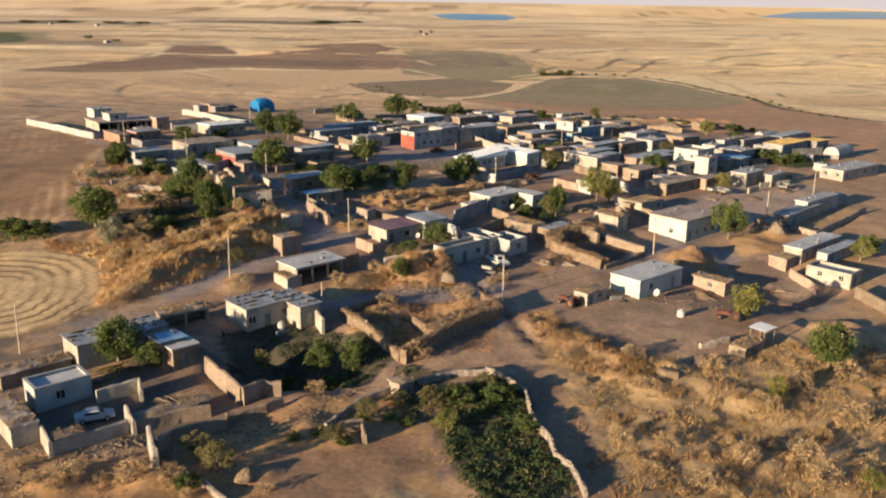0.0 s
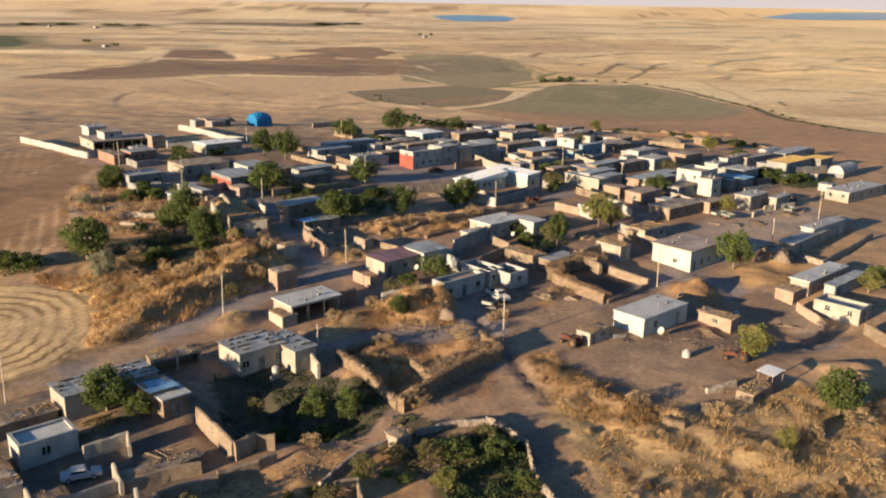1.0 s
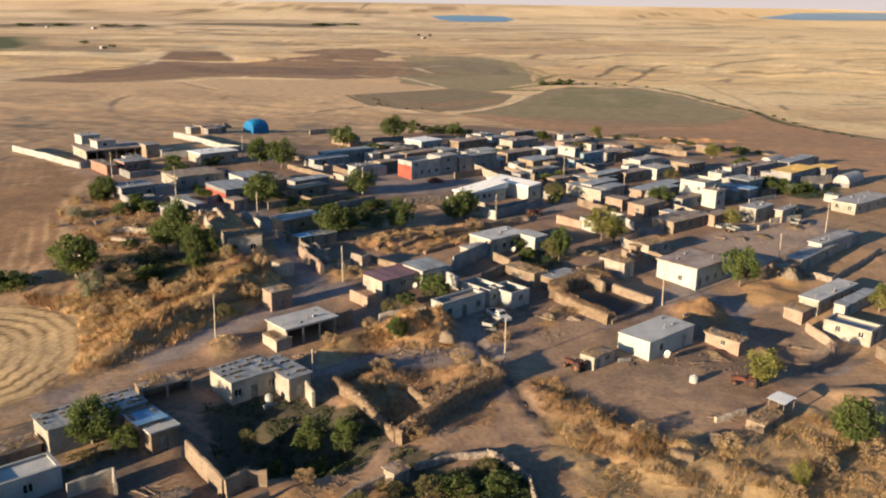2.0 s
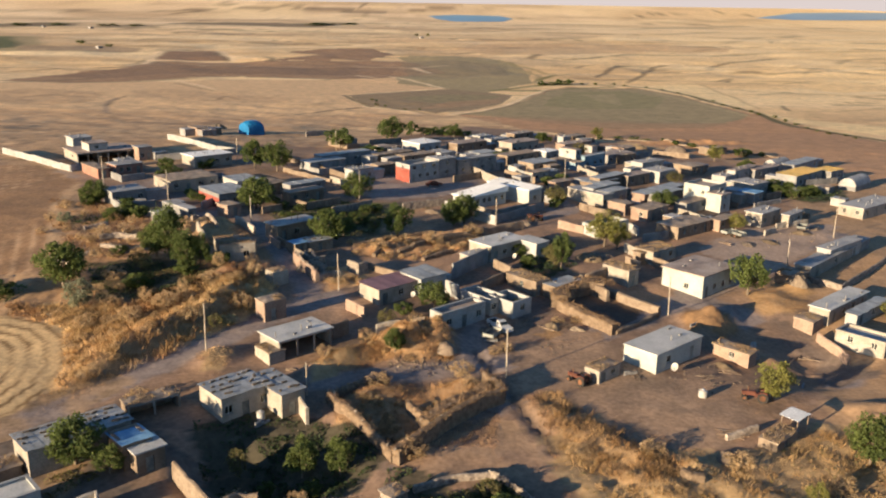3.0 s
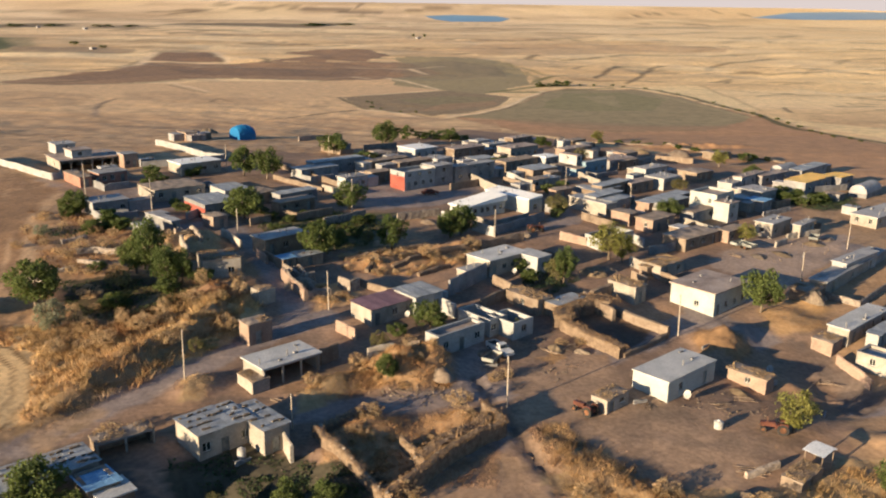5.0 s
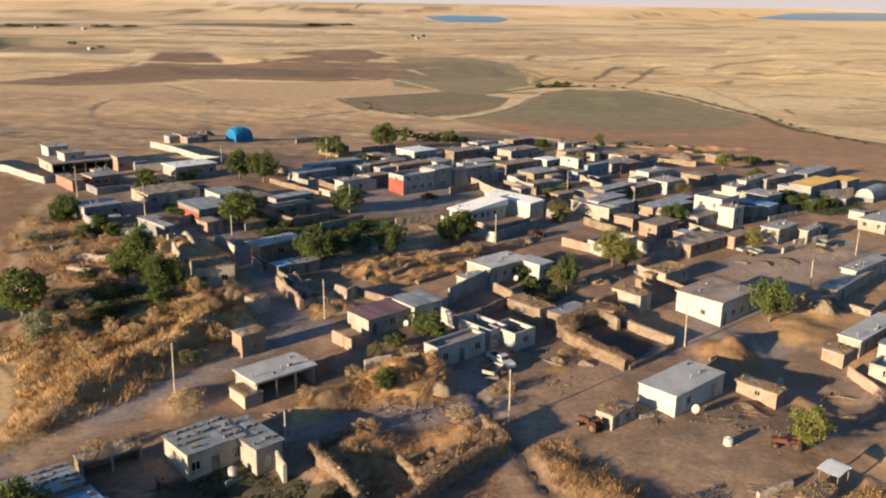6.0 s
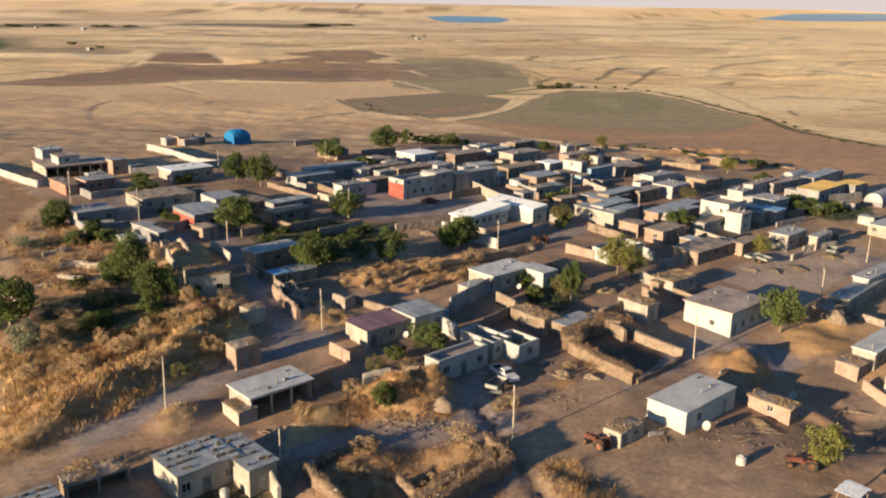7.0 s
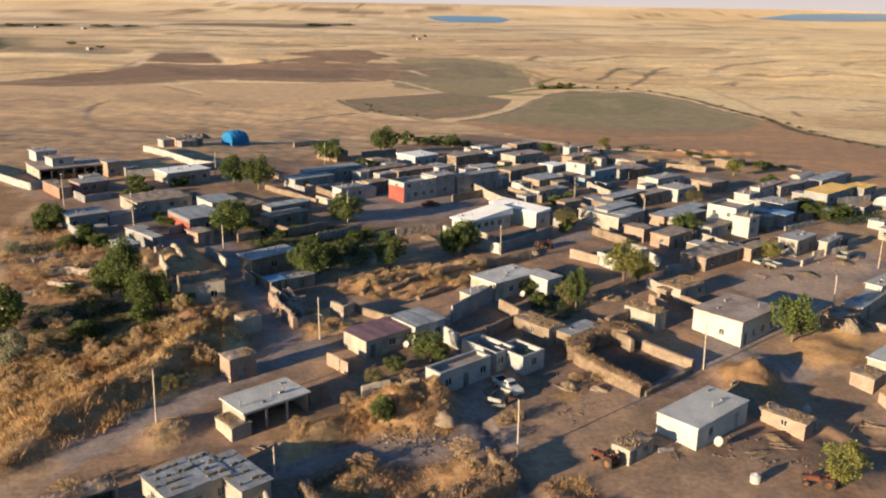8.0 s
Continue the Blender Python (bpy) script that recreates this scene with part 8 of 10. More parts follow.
wall_run([(28.3, 142.9), (32.2, 146.3), (36.7, 150.7)], 0.9, 0.7, 'adobe', 'low broken mud wall closing an animal pen', crumble=0.5)
wall_run([(28.8, 160.8), (33.2, 155.3), (37.2, 151.4)], 1.5, 0.9, 'adobe', 'thick mud wall at the back of an animal pen', crumble=0.12)
wall_run([(20.7, 152.9), (21.0, 155.9), (23.4, 159.2), (26.7, 161.0), (29.6, 160.1)], 2.5, 2.8, 'straw', 'thick rounded mud wall of an animal pen capped with straw', crumble=0.15, straw=0.55)
wall_run([(-16.4, 179.0), (-10.8, 183.1)], 0.9, 0.8, 'straw', 'tumbled stub of a mud-brick wall on a mound', crumble=0.7)
wall_run([(-7.5, 176.0), (-2.3, 180.8)], 0.9, 0.8, 'straw', 'tumbled stub of a mud-brick wall on a mound', crumble=0.7)
wall_run([(1.1, 184.2), (8.4, 188.8)], 0.9, 0.8, 'straw', 'tumbled stub of a mud-brick wall on a mound', crumble=0.7)
wall_run([(-2.7, 173.0), (3.1, 178.4)], 0.9, 0.8, 'straw', 'tumbled stub of a mud-brick wall on a mound', crumble=0.7)
wall_run([(-12.0, 173.2), (-10.9, 177.3)], 0.9, 0.8, 'straw', 'tumbled stub of a mud-brick wall on a mound', crumble=0.7)
wall_run([(-6.5, 186.9), (-0.9, 190.3)], 0.9, 0.8, 'straw', 'tumbled stub of a mud-brick wall on a mound', crumble=0.7)
wall_run([(-65.5, 177.5), (-62.7, 178.6), (-57.5, 176.9)], 1.2, 0.6, 'stone', 'tumbled stub of a stone wall on the dry mound', crumble=0.6, stones=14)
wall_run([(-71.0, 184.2), (-67.3, 187.2)], 1.0, 0.6, 'stone', 'tumbled stub of a stone wall on the dry mound', crumble=0.6, stones=14)
wall_run([(-66.7, 166.5), (-62.7, 169.1)], 0.9, 0.6, 'stone', 'tumbled stub of a stone wall on the dry mound', crumble=0.6, stones=14)
wall_run([(-57.5, 168.6), (-54.2, 171.2)], 1.1, 0.6, 'stone', 'tumbled stub of a stone wall on the dry mound', crumble=0.6, stones=14)
wall_run([(-63.4, 172.7), (-58.3, 170.8)], 0.9, 0.6, 'stone', 'tumbled stub of a stone wall on the dry mound', crumble=0.6, stones=14)
wall_run([(-61.4, 196.3), (-56.3, 194.2)], 1.3, 0.6, 'stone', 'tumbled stub of a stone wall on the dry mound', crumble=0.6, stones=14)
wall_run([(-48.9, 182.9), (-46.8, 185.5), (-43.2, 179.8)], 1.5, 0.6, 'stone', 'tumbled stub of a stone wall on the dry mound', crumble=0.6, stones=14)
wall_run([(-70.0, 165.8), (-64.7, 162.1)], 0.8, 0.6, 'stone', 'tumbled stub of a stone wall on the dry mound', crumble=0.6, stones=14)
wall_run([(59.6, 350.5), (82.2, 342.2), (98.4, 318.5), (115.3, 304.8)], 0.7, 0.9, 'adobe', 'low crumbled earth bank behind the village', crumble=0.7)
wall_run([(1.6, 157.6), (3.7, 155.2)], 2.5, 0.3, 'white', 'white plastered yard wall', crumble=0.05)
wall_run([(2.8, 164.4), (9.5, 173.3)], 3.0, 0.4, 'grey', 'grey yard wall behind a house', crumble=0.08)
wall_run([(6.1, 175.5), (9.7, 178.4)], 1.5, 0.4, 'white', 'white plastered yard wall', crumble=0.1)
wall_run([(10.7, 169.9), (13.5, 165.4)], 2.25, 0.5, 'adobe', 'crumbling mud-brick yard wall', crumble=0.3)
wall_run([(7.9, 159.1), (12.7, 164.2)], 2.0, 0.4, 'adobe', 'crumbling mud-brick yard wall', crumble=0.15)
wall_run([(13.0, 164.2), (14.0, 165.2)], 2.0, 0.4, 'adobe', 'crumbling mud-brick yard wall', crumble=0.15)
wall_run([(25.8, 163.8), (28.5, 157.8), (29.4, 155.9)], 2.25, 0.6, 'adobe', 'crumbling mud-brick yard wall', crumble=0.4)
wall_run([(27.0, 163.4), (30.8, 167.0)], 2.5, 0.8, 'adobe', 'crumbling mud-brick yard wall', crumble=0.3)
wall_run([(-26.0, 167.1), (-21.6, 160.2), (-20.8, 158.9)], 2.1, 0.7, 'pink', 'mud-plastered wall of a ruined house', crumble=0.25, stones=40)
wall_run([(-20.9, 159.4), (-19.2, 161.2), (-17.2, 162.2)], 1.5, 0.7, 'stone', 'ruined rubble wall', crumble=0.5, stones=30)
wall_run([(-26.0, 167.3), (-23.7, 170.8), (-19.6, 161.4)], 1.5, 0.7, 'stone', 'ruined rubble wall', crumble=0.6, stones=40)
wall_run([(-16.1, 166.1), (-14.0, 163.8), (-12.7, 165.1)], 2.25, 0.7, 'stone', 'ruined rubble wall', crumble=0.4)
wall_run([(-12.8, 166.9), (-6.8, 163.4)], 1.5, 0.6, 'adobe', 'crumbling mud-brick yard wall', crumble=0.5)
wall_run([(-14.7, 148.5), (-11.5, 145.5)], 1.88, 0.35, 'pink', 'peach plastered yard wall', crumble=0.05)
wall_run([(-32.5, 177.7), (-29.9, 174.0)], 1.62, 0.4, 'pink', 'short peach plastered wall', crumble=0.2)
wall_run([(-31.0, 177.2), (-27.4, 173.2)], 1.62, 0.4, 'adobe', 'crumbling mud-brick yard wall', crumble=0.2)
wall_run([(-41.6, 189.1), (-36.2, 181.5)], 1.75, 0.4, 'cream', 'pale yard wall by the lane', crumble=0.1)
wall_run([(-46.6, 178.7), (-44.3, 174.9)], 2.0, 0.5, 'cream', 'stump of a lit mud wall', crumble=0.4)
wall_run([(-15.8, 137.3), (-13.6, 139.7)], 2.75, 0.4, 'adobe', 'crumbling mud-brick yard wall', crumble=0.4)
wall_run([(-9.3, 140.1), (-5.7, 141.6)], 1.75, 0.4, 'cream', 'crumbling mud-brick yard wall', crumble=0.15)
wall_run([(-5.8, 143.2), (-1.6, 138.2)], 1.5, 0.5, 'adobe', 'crumbling mud-brick yard wall', crumble=0.5)
wall_run([(-126.3, 265.6), (-110.7, 252.2), (-96.0, 239.4)], 1.8, 0.3, 'white', 'long white plastered farm wall', crumble=0.04)
wall_run([(-96.0, 239.4), (-94.6, 242.0)], 1.8, 0.3, 'white', 'white plastered yard wall', crumble=0.04)
wall_run([(-89.2, 301.1), (-66.3, 274.0), (-60.0, 271.7)], 1.88, 0.3, 'white', 'long white plastered farm wall', crumble=0.04)
wall_run([(-60.0, 271.7), (-69.6, 261.8), (-79.3, 257.6)], 1.88, 0.3, 'grey', 'grey block yard wall', crumble=0.06)
wall_run([(-83.2, 234.7), (-79.7, 241.0)], 1.62, 0.3, 'grey', 'grey block yard wall', crumble=0.06)
wall_run([(-69.9, 225.9), (-62.9, 214.8)], 2.5, 0.4, 'cream', 'cream mud-plastered wall at the lane', crumble=0.1)
wall_run([(8.3, 202.9), (12.7, 198.7)], 2.25, 0.35, 'white', 'white plastered yard wall before a white house', crumble=0.15)
wall_run([(12.7, 199.6), (18.4, 206.4), (24.8, 213.4)], 2.0, 0.35, 'grey', 'grey block yard wall before a white house', crumble=0.05)
wall_run([(1.8, 211.7), (3.5, 208.8)], 2.0, 0.35, 'white', 'white plastered yard wall', crumble=0.1)
wall_run([(-43.3, 263.4), (-32.4, 249.6), (-22.4, 238.5)], 1.4, 0.35, 'adobe', 'low mud wall beside a lane', crumble=0.05)
wall_run([(9.3, 254.4), (13.1, 244.2), (17.4, 237.6)], 2.25, 0.4, 'cream', 'cream yard wall', crumble=0.2)
wall_run([(21.8, 255.7), (25.0, 242.8)], 2.0, 0.35, 'white', 'white plastered yard wall', crumble=0.1)
wall_run([(37.6, 182.5), (39.3, 179.3), (41.6, 177.0)], 2.0, 0.35, 'cream', 'cream yard wall', crumble=0.1)
wall_run([(40.9, 199.5), (43.0, 194.5)], 1.88, 0.35, 'white', 'white plastered yard wall', crumble=0.1)
wall_run([(56.0, 212.9), (60.8, 205.9)], 1.88, 0.35, 'cream', 'cream yard wall', crumble=0.15)
wall_run([(61.2, 206.8), (68.5, 212.8)], 1.62, 0.35, 'pink', 'peach yard wall', crumble=0.1)
wall_run([(68.3, 135.0), (69.0, 131.1), (70.1, 125.1)], 2.0, 0.6, 'adobe', 'thick mud yard wall', crumble=0.2)
wall_run([(61.5, 145.5), (63.6, 138.5)], 1.62, 0.4, 'pink', 'peach plastered yard wall', crumble=0.2)
wall_run([(65.3, 168.7), (67.6, 165.6)], 1.5, 0.6, 'adobe', 'crumbling mud-brick yard wall', crumble=0.5)
wall_run([(36.5, 112.9), (41.1, 115.1)], 1.0, 0.5, 'stone', 'low dry-stone yard wall with a worn top', crumble=0.6)
wall_run([(-27.7, 235.1), (-21.8, 229.8)], 1.88, 0.4, 'cream', 'pale mud-plastered yard wall', crumble=0.2)
wall_run([(-10.8, 270.3), (-1.7, 280.3)], 1.88, 0.4, 'adobe', 'crumbling mud-brick yard wall', crumble=0.2)
wall_run([(4.1, 240.1), (12.6, 248.3)], 1.88, 0.4, 'adobe', 'crumbling mud-brick yard wall', crumble=0.2)
wall_run([(33.7, 215.5), (39.3, 207.3)], 1.88, 0.4, 'adobe', 'crumbling mud-brick yard wall', crumble=0.2)
wall_run([(49.3, 224.8), (53.2, 220.4)], 1.88, 0.4, 'cream', 'pale mud-plastered yard wall', crumble=0.2)
wall_run([(52.2, 204.0), (57.6, 209.7)], 1.88, 0.4, 'adobe', 'crumbling mud-brick yard wall', crumble=0.2)
wall_run([(78.2, 223.8), (87.1, 230.1)], 1.2, 0.4, 'grey', 'grey block yard wall', crumble=0.05)
wall_run([(76.1, 203.7), (85.3, 208.9)], 1.3, 0.4, 'cream', 'pale mud-plastered yard wall', crumble=0.05)
wall_run([(71.3, 197.5), (74.7, 200.4)], 1.3, 0.4, 'cream', 'pale mud-plastered yard wall', crumble=0.05)
wall_run([(36.3, 174.8), (38.3, 171.4)], 1.88, 0.4, 'adobe', 'crumbling mud-brick yard wall', crumble=0.2)
wall_run([(42.9, 189.6), (49.2, 193.5)], 1.88, 0.4, 'grey', 'grey block yard wall', crumble=0.2)
wall_run([(26.3, 197.9), (31.2, 194.2)], 1.88, 0.4, 'pink', 'peach plastered yard wall', crumble=0.2)
wall_run([(23.9, 223.8), (29.4, 218.6)], 1.88, 0.4, 'grey', 'grey block yard wall', crumble=0.2)
wall_run([(30.4, 244.2), (35.8, 235.1)], 1.88, 0.4, 'adobe', 'crumbling mud-brick yard wall', crumble=0.2)
wall_run([(40.6, 263.7), (44.3, 251.6)], 1.88, 0.4, 'cream', 'pale mud-plastered yard wall', crumble=0.2)
wall_run([(18.6, 252.0), (26.0, 242.3)], 1.88, 0.4, 'adobe', 'crumbling mud-brick yard wall', crumble=0.2)
wall_run([(-41.8, 247.1), (-27.5, 234.0)], 1.2, 0.4, 'adobe', 'low mud yard wall', crumble=0.08)
wall_run([(-52.2, 202.5), (-48.8, 210.5)], 1.88, 0.4, 'grey', 'grey block yard wall', crumble=0.2)
wall_run([(-70.6, 201.3), (-64.8, 203.7)], 1.88, 0.4, 'grey', 'grey block yard wall', crumble=0.2)
wall_run([(-38.3, 199.8), (-34.6, 203.1)], 1.88, 0.4, 'adobe', 'crumbling mud-brick yard wall', crumble=0.2)
wall_run([(-23.3, 202.3), (-15.1, 210.7)], 1.88, 0.4, 'stone', 'low dry-stone yard wall with a worn top', crumble=0.2)
wall_run([(-8.0, 208.9), (1.2, 214.8)], 1.88, 0.4, 'stone', 'low dry-stone yard wall with a worn top', crumble=0.2)
wall_run([(9.5, 190.2), (18.5, 196.6)], 1.88, 0.4, 'adobe', 'crumbling mud-brick yard wall', crumble=0.2)
wall_run([(-22.7, 301.8), (-12.8, 314.0)], 1.88, 0.4, 'stone', 'low dry-stone yard wall with a worn top', crumble=0.2)
wall_run([(-47.1, 324.3), (-33.7, 339.5)], 1.88, 0.4, 'stone', 'low dry-stone yard wall with a worn top', crumble=0.2)
wall_run([(71.3, 300.9), (81.7, 294.8)], 1.88, 0.4, 'adobe', 'crumbling mud-brick yard wall', crumble=0.2)
wall_run([(102.3, 252.5), (113.7, 257.9)], 1.88, 0.4, 'grey', 'grey block yard wall', crumble=0.2)
wall_run([(50.6, 312.3), (57.9, 303.7)], 1.88, 0.4, 'adobe', 'crumbling mud-brick yard wall', crumble=0.2)
rubble([(-23.2, 165.6, 2.2, 70), (-21.6, 162.6, 1.6, 40), (-42.8, 83.1, 3.5, 70), (-37.9, 82.9, 3.5, 70), (-34.4, 84.8, 3.5, 70), (-38.2, 79.1, 3.5, 70), (-31.6, 83.8, 3.5, 70), (-42.2, 77.9, 3.5, 70), (-19.0, 90.5, 3.5, 70), (-21.3, 89.2, 3.5, 70), (-12.1, 98.4, 3.5, 70), (-14.0, 92.0, 3.5, 70), (-61.9, 178.6, 5.0, 60), (-55.7, 169.1, 5.0, 60), (-68.3, 184.9, 5.0, 60), (-47.2, 181.4, 5.0, 60), (-41.9, 175.0, 5.0, 60), (-5.5, 129.9, 1.6, 40), (-2.5, 130.0, 1.6, 40), (1.0, 130.3, 1.8, 45), (-12.5, 179.4, 6.0, 80), (-0.9, 183.5, 7.0, 100), (6.3, 188.0, 5.0, 60), (-0.4, 129.5, 4.0, 50), (20.1, 160.1, 4.0, 40), (-25.0, 214.5, 4.0, 40), (78.7, 198.8, 5.0, 60), (69.0, 191.3, 5.0, 40), (-4.4, 130.1, 4.0, 40), (-21.1, 171.2, 4.0, 77), (-7.6, 177.5, 7.0, 88), (13.6, 147.6, 5.0, 66), (6.2, 122.0, 5.0, 55), (-12.5, 115.7, 6.0, 60), (-26.9, 84.1, 8.0, 66), (14.9, 91.4, 8.0, 49), (17.7, 137.8, 3.0, 33), (28.2, 130.6, 3.0, 27), (39.2, 130.3, 6.0, 44)])
wall_run([(18.2, 182.6), (21.7, 185.8), (25.5, 181.5)], 1.8, 0.4, 'adobe', 'crumbling mud-brick yard wall', crumble=0.26)
wall_run([(9.1, 208.7), (12.4, 205.1), (21.2, 213.0)], 1.8, 0.4, 'cream', 'pale mud-plastered yard wall', crumble=0.18)
wall_run([(15.9, 232.0), (19.9, 235.5), (29.4, 225.0)], 1.8, 0.4, 'grey', 'grey block yard wall', crumble=0.37)
wall_run([(41.7, 175.1), (45.6, 170.1), (51.3, 174.6)], 1.8, 0.4, 'adobe', 'crumbling mud-brick yard wall', crumble=0.10)
wall_run([(69.8, 169.2), (73.9, 165.2), (92.0, 183.5)], 1.3, 0.4, 'stone', 'low dry-stone yard wall with a worn top', crumble=0.37)
wall_run([(-26.4, 170.8), (-22.6, 166.3), (-20.6, 168.0)], 1.6, 0.4, 'stone', 'low dry-stone yard wall with a worn top', crumble=0.10)
wall_run([(-83.0, 232.9), (-78.8, 228.3), (-74.4, 232.3)], 1.8, 0.4, 'grey', 'grey block yard wall', crumble=0.17)
wall_run([(-59.9, 232.6), (-55.9, 236.0), (-49.9, 229.0)], 1.4, 0.4, 'grey', 'grey block yard wall', crumble=0.11)
wall_run([(-72.0, 203.3), (-68.8, 199.3), (-63.0, 204.1)], 1.8, 0.4, 'grey', 'grey block yard wall', crumble=0.29)
wall_run([(-33.7, 209.8), (-29.4, 205.4), (-22.6, 212.1)], 1.8, 0.4, 'adobe', 'crumbling mud-brick yard wall', crumble=0.09)
wall_run([(-5.6, 283.5), (-1.5, 278.9), (5.0, 284.7)], 1.5, 0.4, 'adobe', 'crumbling mud-brick yard wall', crumble=0.28)
wall_run([(23.6, 289.2), (26.7, 285.8), (36.0, 294.1)], 1.7, 0.4, 'adobe', 'crumbling mud-brick yard wall', crumble=0.24)
wall_run([(43.1, 266.7), (45.7, 263.9), (52.9, 270.4)], 1.4, 0.4, 'grey', 'grey block yard wall', crumble=0.30)
wall_run([(14.9, 280.0), (19.7, 284.1), (23.0, 280.2)], 1.4, 0.4, 'stone', 'low dry-stone yard wall with a worn top', crumble=0.29)
wall_run([(68.0, 222.2), (70.9, 224.8), (73.5, 221.9)], 1.5, 0.4, 'adobe', 'crumbling mud-brick yard wall', crumble=0.08)
wall_run([(81.8, 235.0), (84.2, 232.1), (89.5, 236.3)], 1.8, 0.4, 'adobe', 'crumbling mud-brick yard wall', crumble=0.15)
wall_run([(83.5, 211.5), (86.3, 214.3), (87.5, 213.1)], 1.7, 0.4, 'adobe', 'crumbling mud-brick yard wall', crumble=0.29)
wall_run([(60.7, 295.9), (63.9, 292.3), (68.7, 296.6)], 1.9, 0.4, 'grey', 'grey block yard wall', crumble=0.14)
wall_run([(61.3, 237.4), (64.7, 240.7), (67.3, 238.1)], 1.4, 0.4, 'adobe', 'crumbling mud-brick yard wall', crumble=0.14)
wall_run([(-9.7, 274.3), (-6.7, 277.1), (-4.2, 274.4)], 1.5, 0.4, 'adobe', 'crumbling mud-brick yard wall', crumble=0.14)
wall_run([(-34.4, 246.7), (-31.7, 243.8), (-23.1, 251.6)], 1.7, 0.4, 'grey', 'grey block yard wall', crumble=0.16)
wall_run([(-32.7, 292.8), (-28.9, 288.6), (-25.1, 292.1)], 1.6, 0.4, 'adobe', 'crumbling mud-brick yard wall', crumble=0.31)
wall_run([(51.5, 333.8), (55.2, 336.9), (57.7, 334.0)], 1.5, 0.4, 'adobe', 'crumbling mud-brick yard wall', crumble=0.16)
wall_run([(-55.6, 185.6), (-53.0, 182.5), (-50.6, 184.5)], 1.6, 0.4, 'adobe', 'crumbling mud-brick yard wall', crumble=0.21)
wall_run([(30.4, 233.5), (32.7, 230.5), (37.2, 234.1)], 1.6, 0.4, 'adobe', 'crumbling mud-brick yard wall', crumble=0.24)


# ---- trees ----
TREES = {
    "broad": make_tree("leafy green broadleaf tree standing in the village", "green", 1, n=4300, size=0.03),
    "round": make_tree("dense dark green fruit tree beside a yard", "green", 2, lobes=20, n=4300, size=0.031, low=0.06, open_=0.16),
    "loose": make_tree("loose olive-green tree with a ragged crown", "olive", 3, lobes=14, n=4000, size=0.028, open_=0.34),
    "tall": make_tree("tall slim green poplar with an uneven crown", "green", 4, lobes=22, n=5000, size=0.028, low=0.05, open_=0.28),
    "autumn": make_tree("yellowing green tree with sparse foliage", "yellow", 5, lobes=17, n=3800, size=0.026, open_=0.44),
    "silver": make_tree("grey-green willow-like shrub on dry ground", "silver", 6, lobes=13, n=2600, low=0.0, open_=0.28),
    "dry": make_tree("withered brown shrub on the dry bank", "dry", 8, lobes=16, n=1800, low=0.0, size=0.03, open_=0.42, name="bush"),
    "shrub": make_tree("small dark shrub on a far field edge", "green", 10, lobes=7, n=420, low=0.0, size=0.08, name="bush"),
    "bush": make_tree("low green bush with thick foliage", "green", 7, lobes=13, n=1700, low=0.0, size=0.047, name="bush"),
}
plant(TREES["round"], -77.1, 205.6, 5.7, 6.6, 3.7)
plant(TREES["bush"], -66.9, 197.8, 3.9, 5.3, 4.5)
plant(TREES["bush"], -68.3, 193.2, 2.7, 4.7, 4.8)
plant(TREES["tall"], -48.4, 165.8, 11.0, 6.0, 5.7)
plant(TREES["broad"], -51.0, 166.9, 6.5, 6.0, 4.4)
plant(TREES["tall"], -44.2, 161.4, 7.6, 5.6, 5.5)
plant(TREES["broad"], -42.0, 162.6, 6.2, 4.2, 0.2)
plant(TREES["round"], -62.6, 153.6, 8.0, 9.0, 2.8)
plant(TREES["silver"], -56.8, 145.0, 5.4, 5.3, 5.7)
plant(TREES["round"], -40.5, 204.5, 7.5, 9.0, 3.9)
plant(TREES["broad"], -50.1, 249.6, 8.2, 8.2, 5.4)
plant(TREES["broad"], -43.5, 246.9, 8.4, 8.7, 0.7)
plant(TREES["round"], -21.6, 179.1, 7.3, 7.1, 2.8)
plant(TREES["round"], -19.0, 184.9, 5.3, 5.1, 1.5)
plant(TREES["broad"], -8.1, 187.7, 7.1, 6.6, 3.3)
plant(TREES["broad"], -19.2, 217.4, 6.6, 8.4, 3.4)
plant(TREES["broad"], -31.1, 289.2, 6.6, 10.0, 0.1)
plant(TREES["broad"], -16.4, 314.9, 8.8, 11.0, 1.3)
plant(TREES["shrub"], -10.1, 342.8, 5.5, 6.7, 1.7)
plant(TREES["round"], 3.4, 196.7, 5.9, 6.3, 5.5)
plant(TREES["broad"], 5.8, 198.9, 6.7, 7.3, 4.6)
plant(TREES["broad"], 23.5, 172.2, 6.9, 4.8, 1.0)
plant(TREES["loose"], 22.2, 172.7, 4.9, 4.2, 4.8)
plant(TREES["autumn"], 34.2, 185.9, 7.7, 8.2, 0.8)
plant(TREES["autumn"], 36.5, 184.3, 5.9, 5.4, 3.7)
plant(TREES["broad"], 53.6, 216.8, 5.3, 7.0, 0.8)
plant(TREES["broad"], 55.4, 161.5, 7.7, 7.4, 0.0)
plant(TREES["autumn"], 66.1, 201.0, 4.0, 5.5, 5.2)
plant(TREES["autumn"], 88.7, 290.5, 5.3, 7.1, 1.3)
plant(TREES["broad"], 91.9, 270.8, 4.2, 5.9, 1.3)
plant(TREES["broad"], -0.4, 150.4, 4.8, 6.6, 5.9)
plant(TREES["broad"], -6.0, 131.8, 3.6, 3.7, 5.2)
plant(TREES["loose"], -7.8, 142.2, 3.4, 3.3, 1.7)
plant(TREES["bush"], -5.2, 147.5, 2.5, 3.5, 5.8)
plant(TREES["autumn"], 13.5, 150.6, 2.4, 2.7, 3.2)
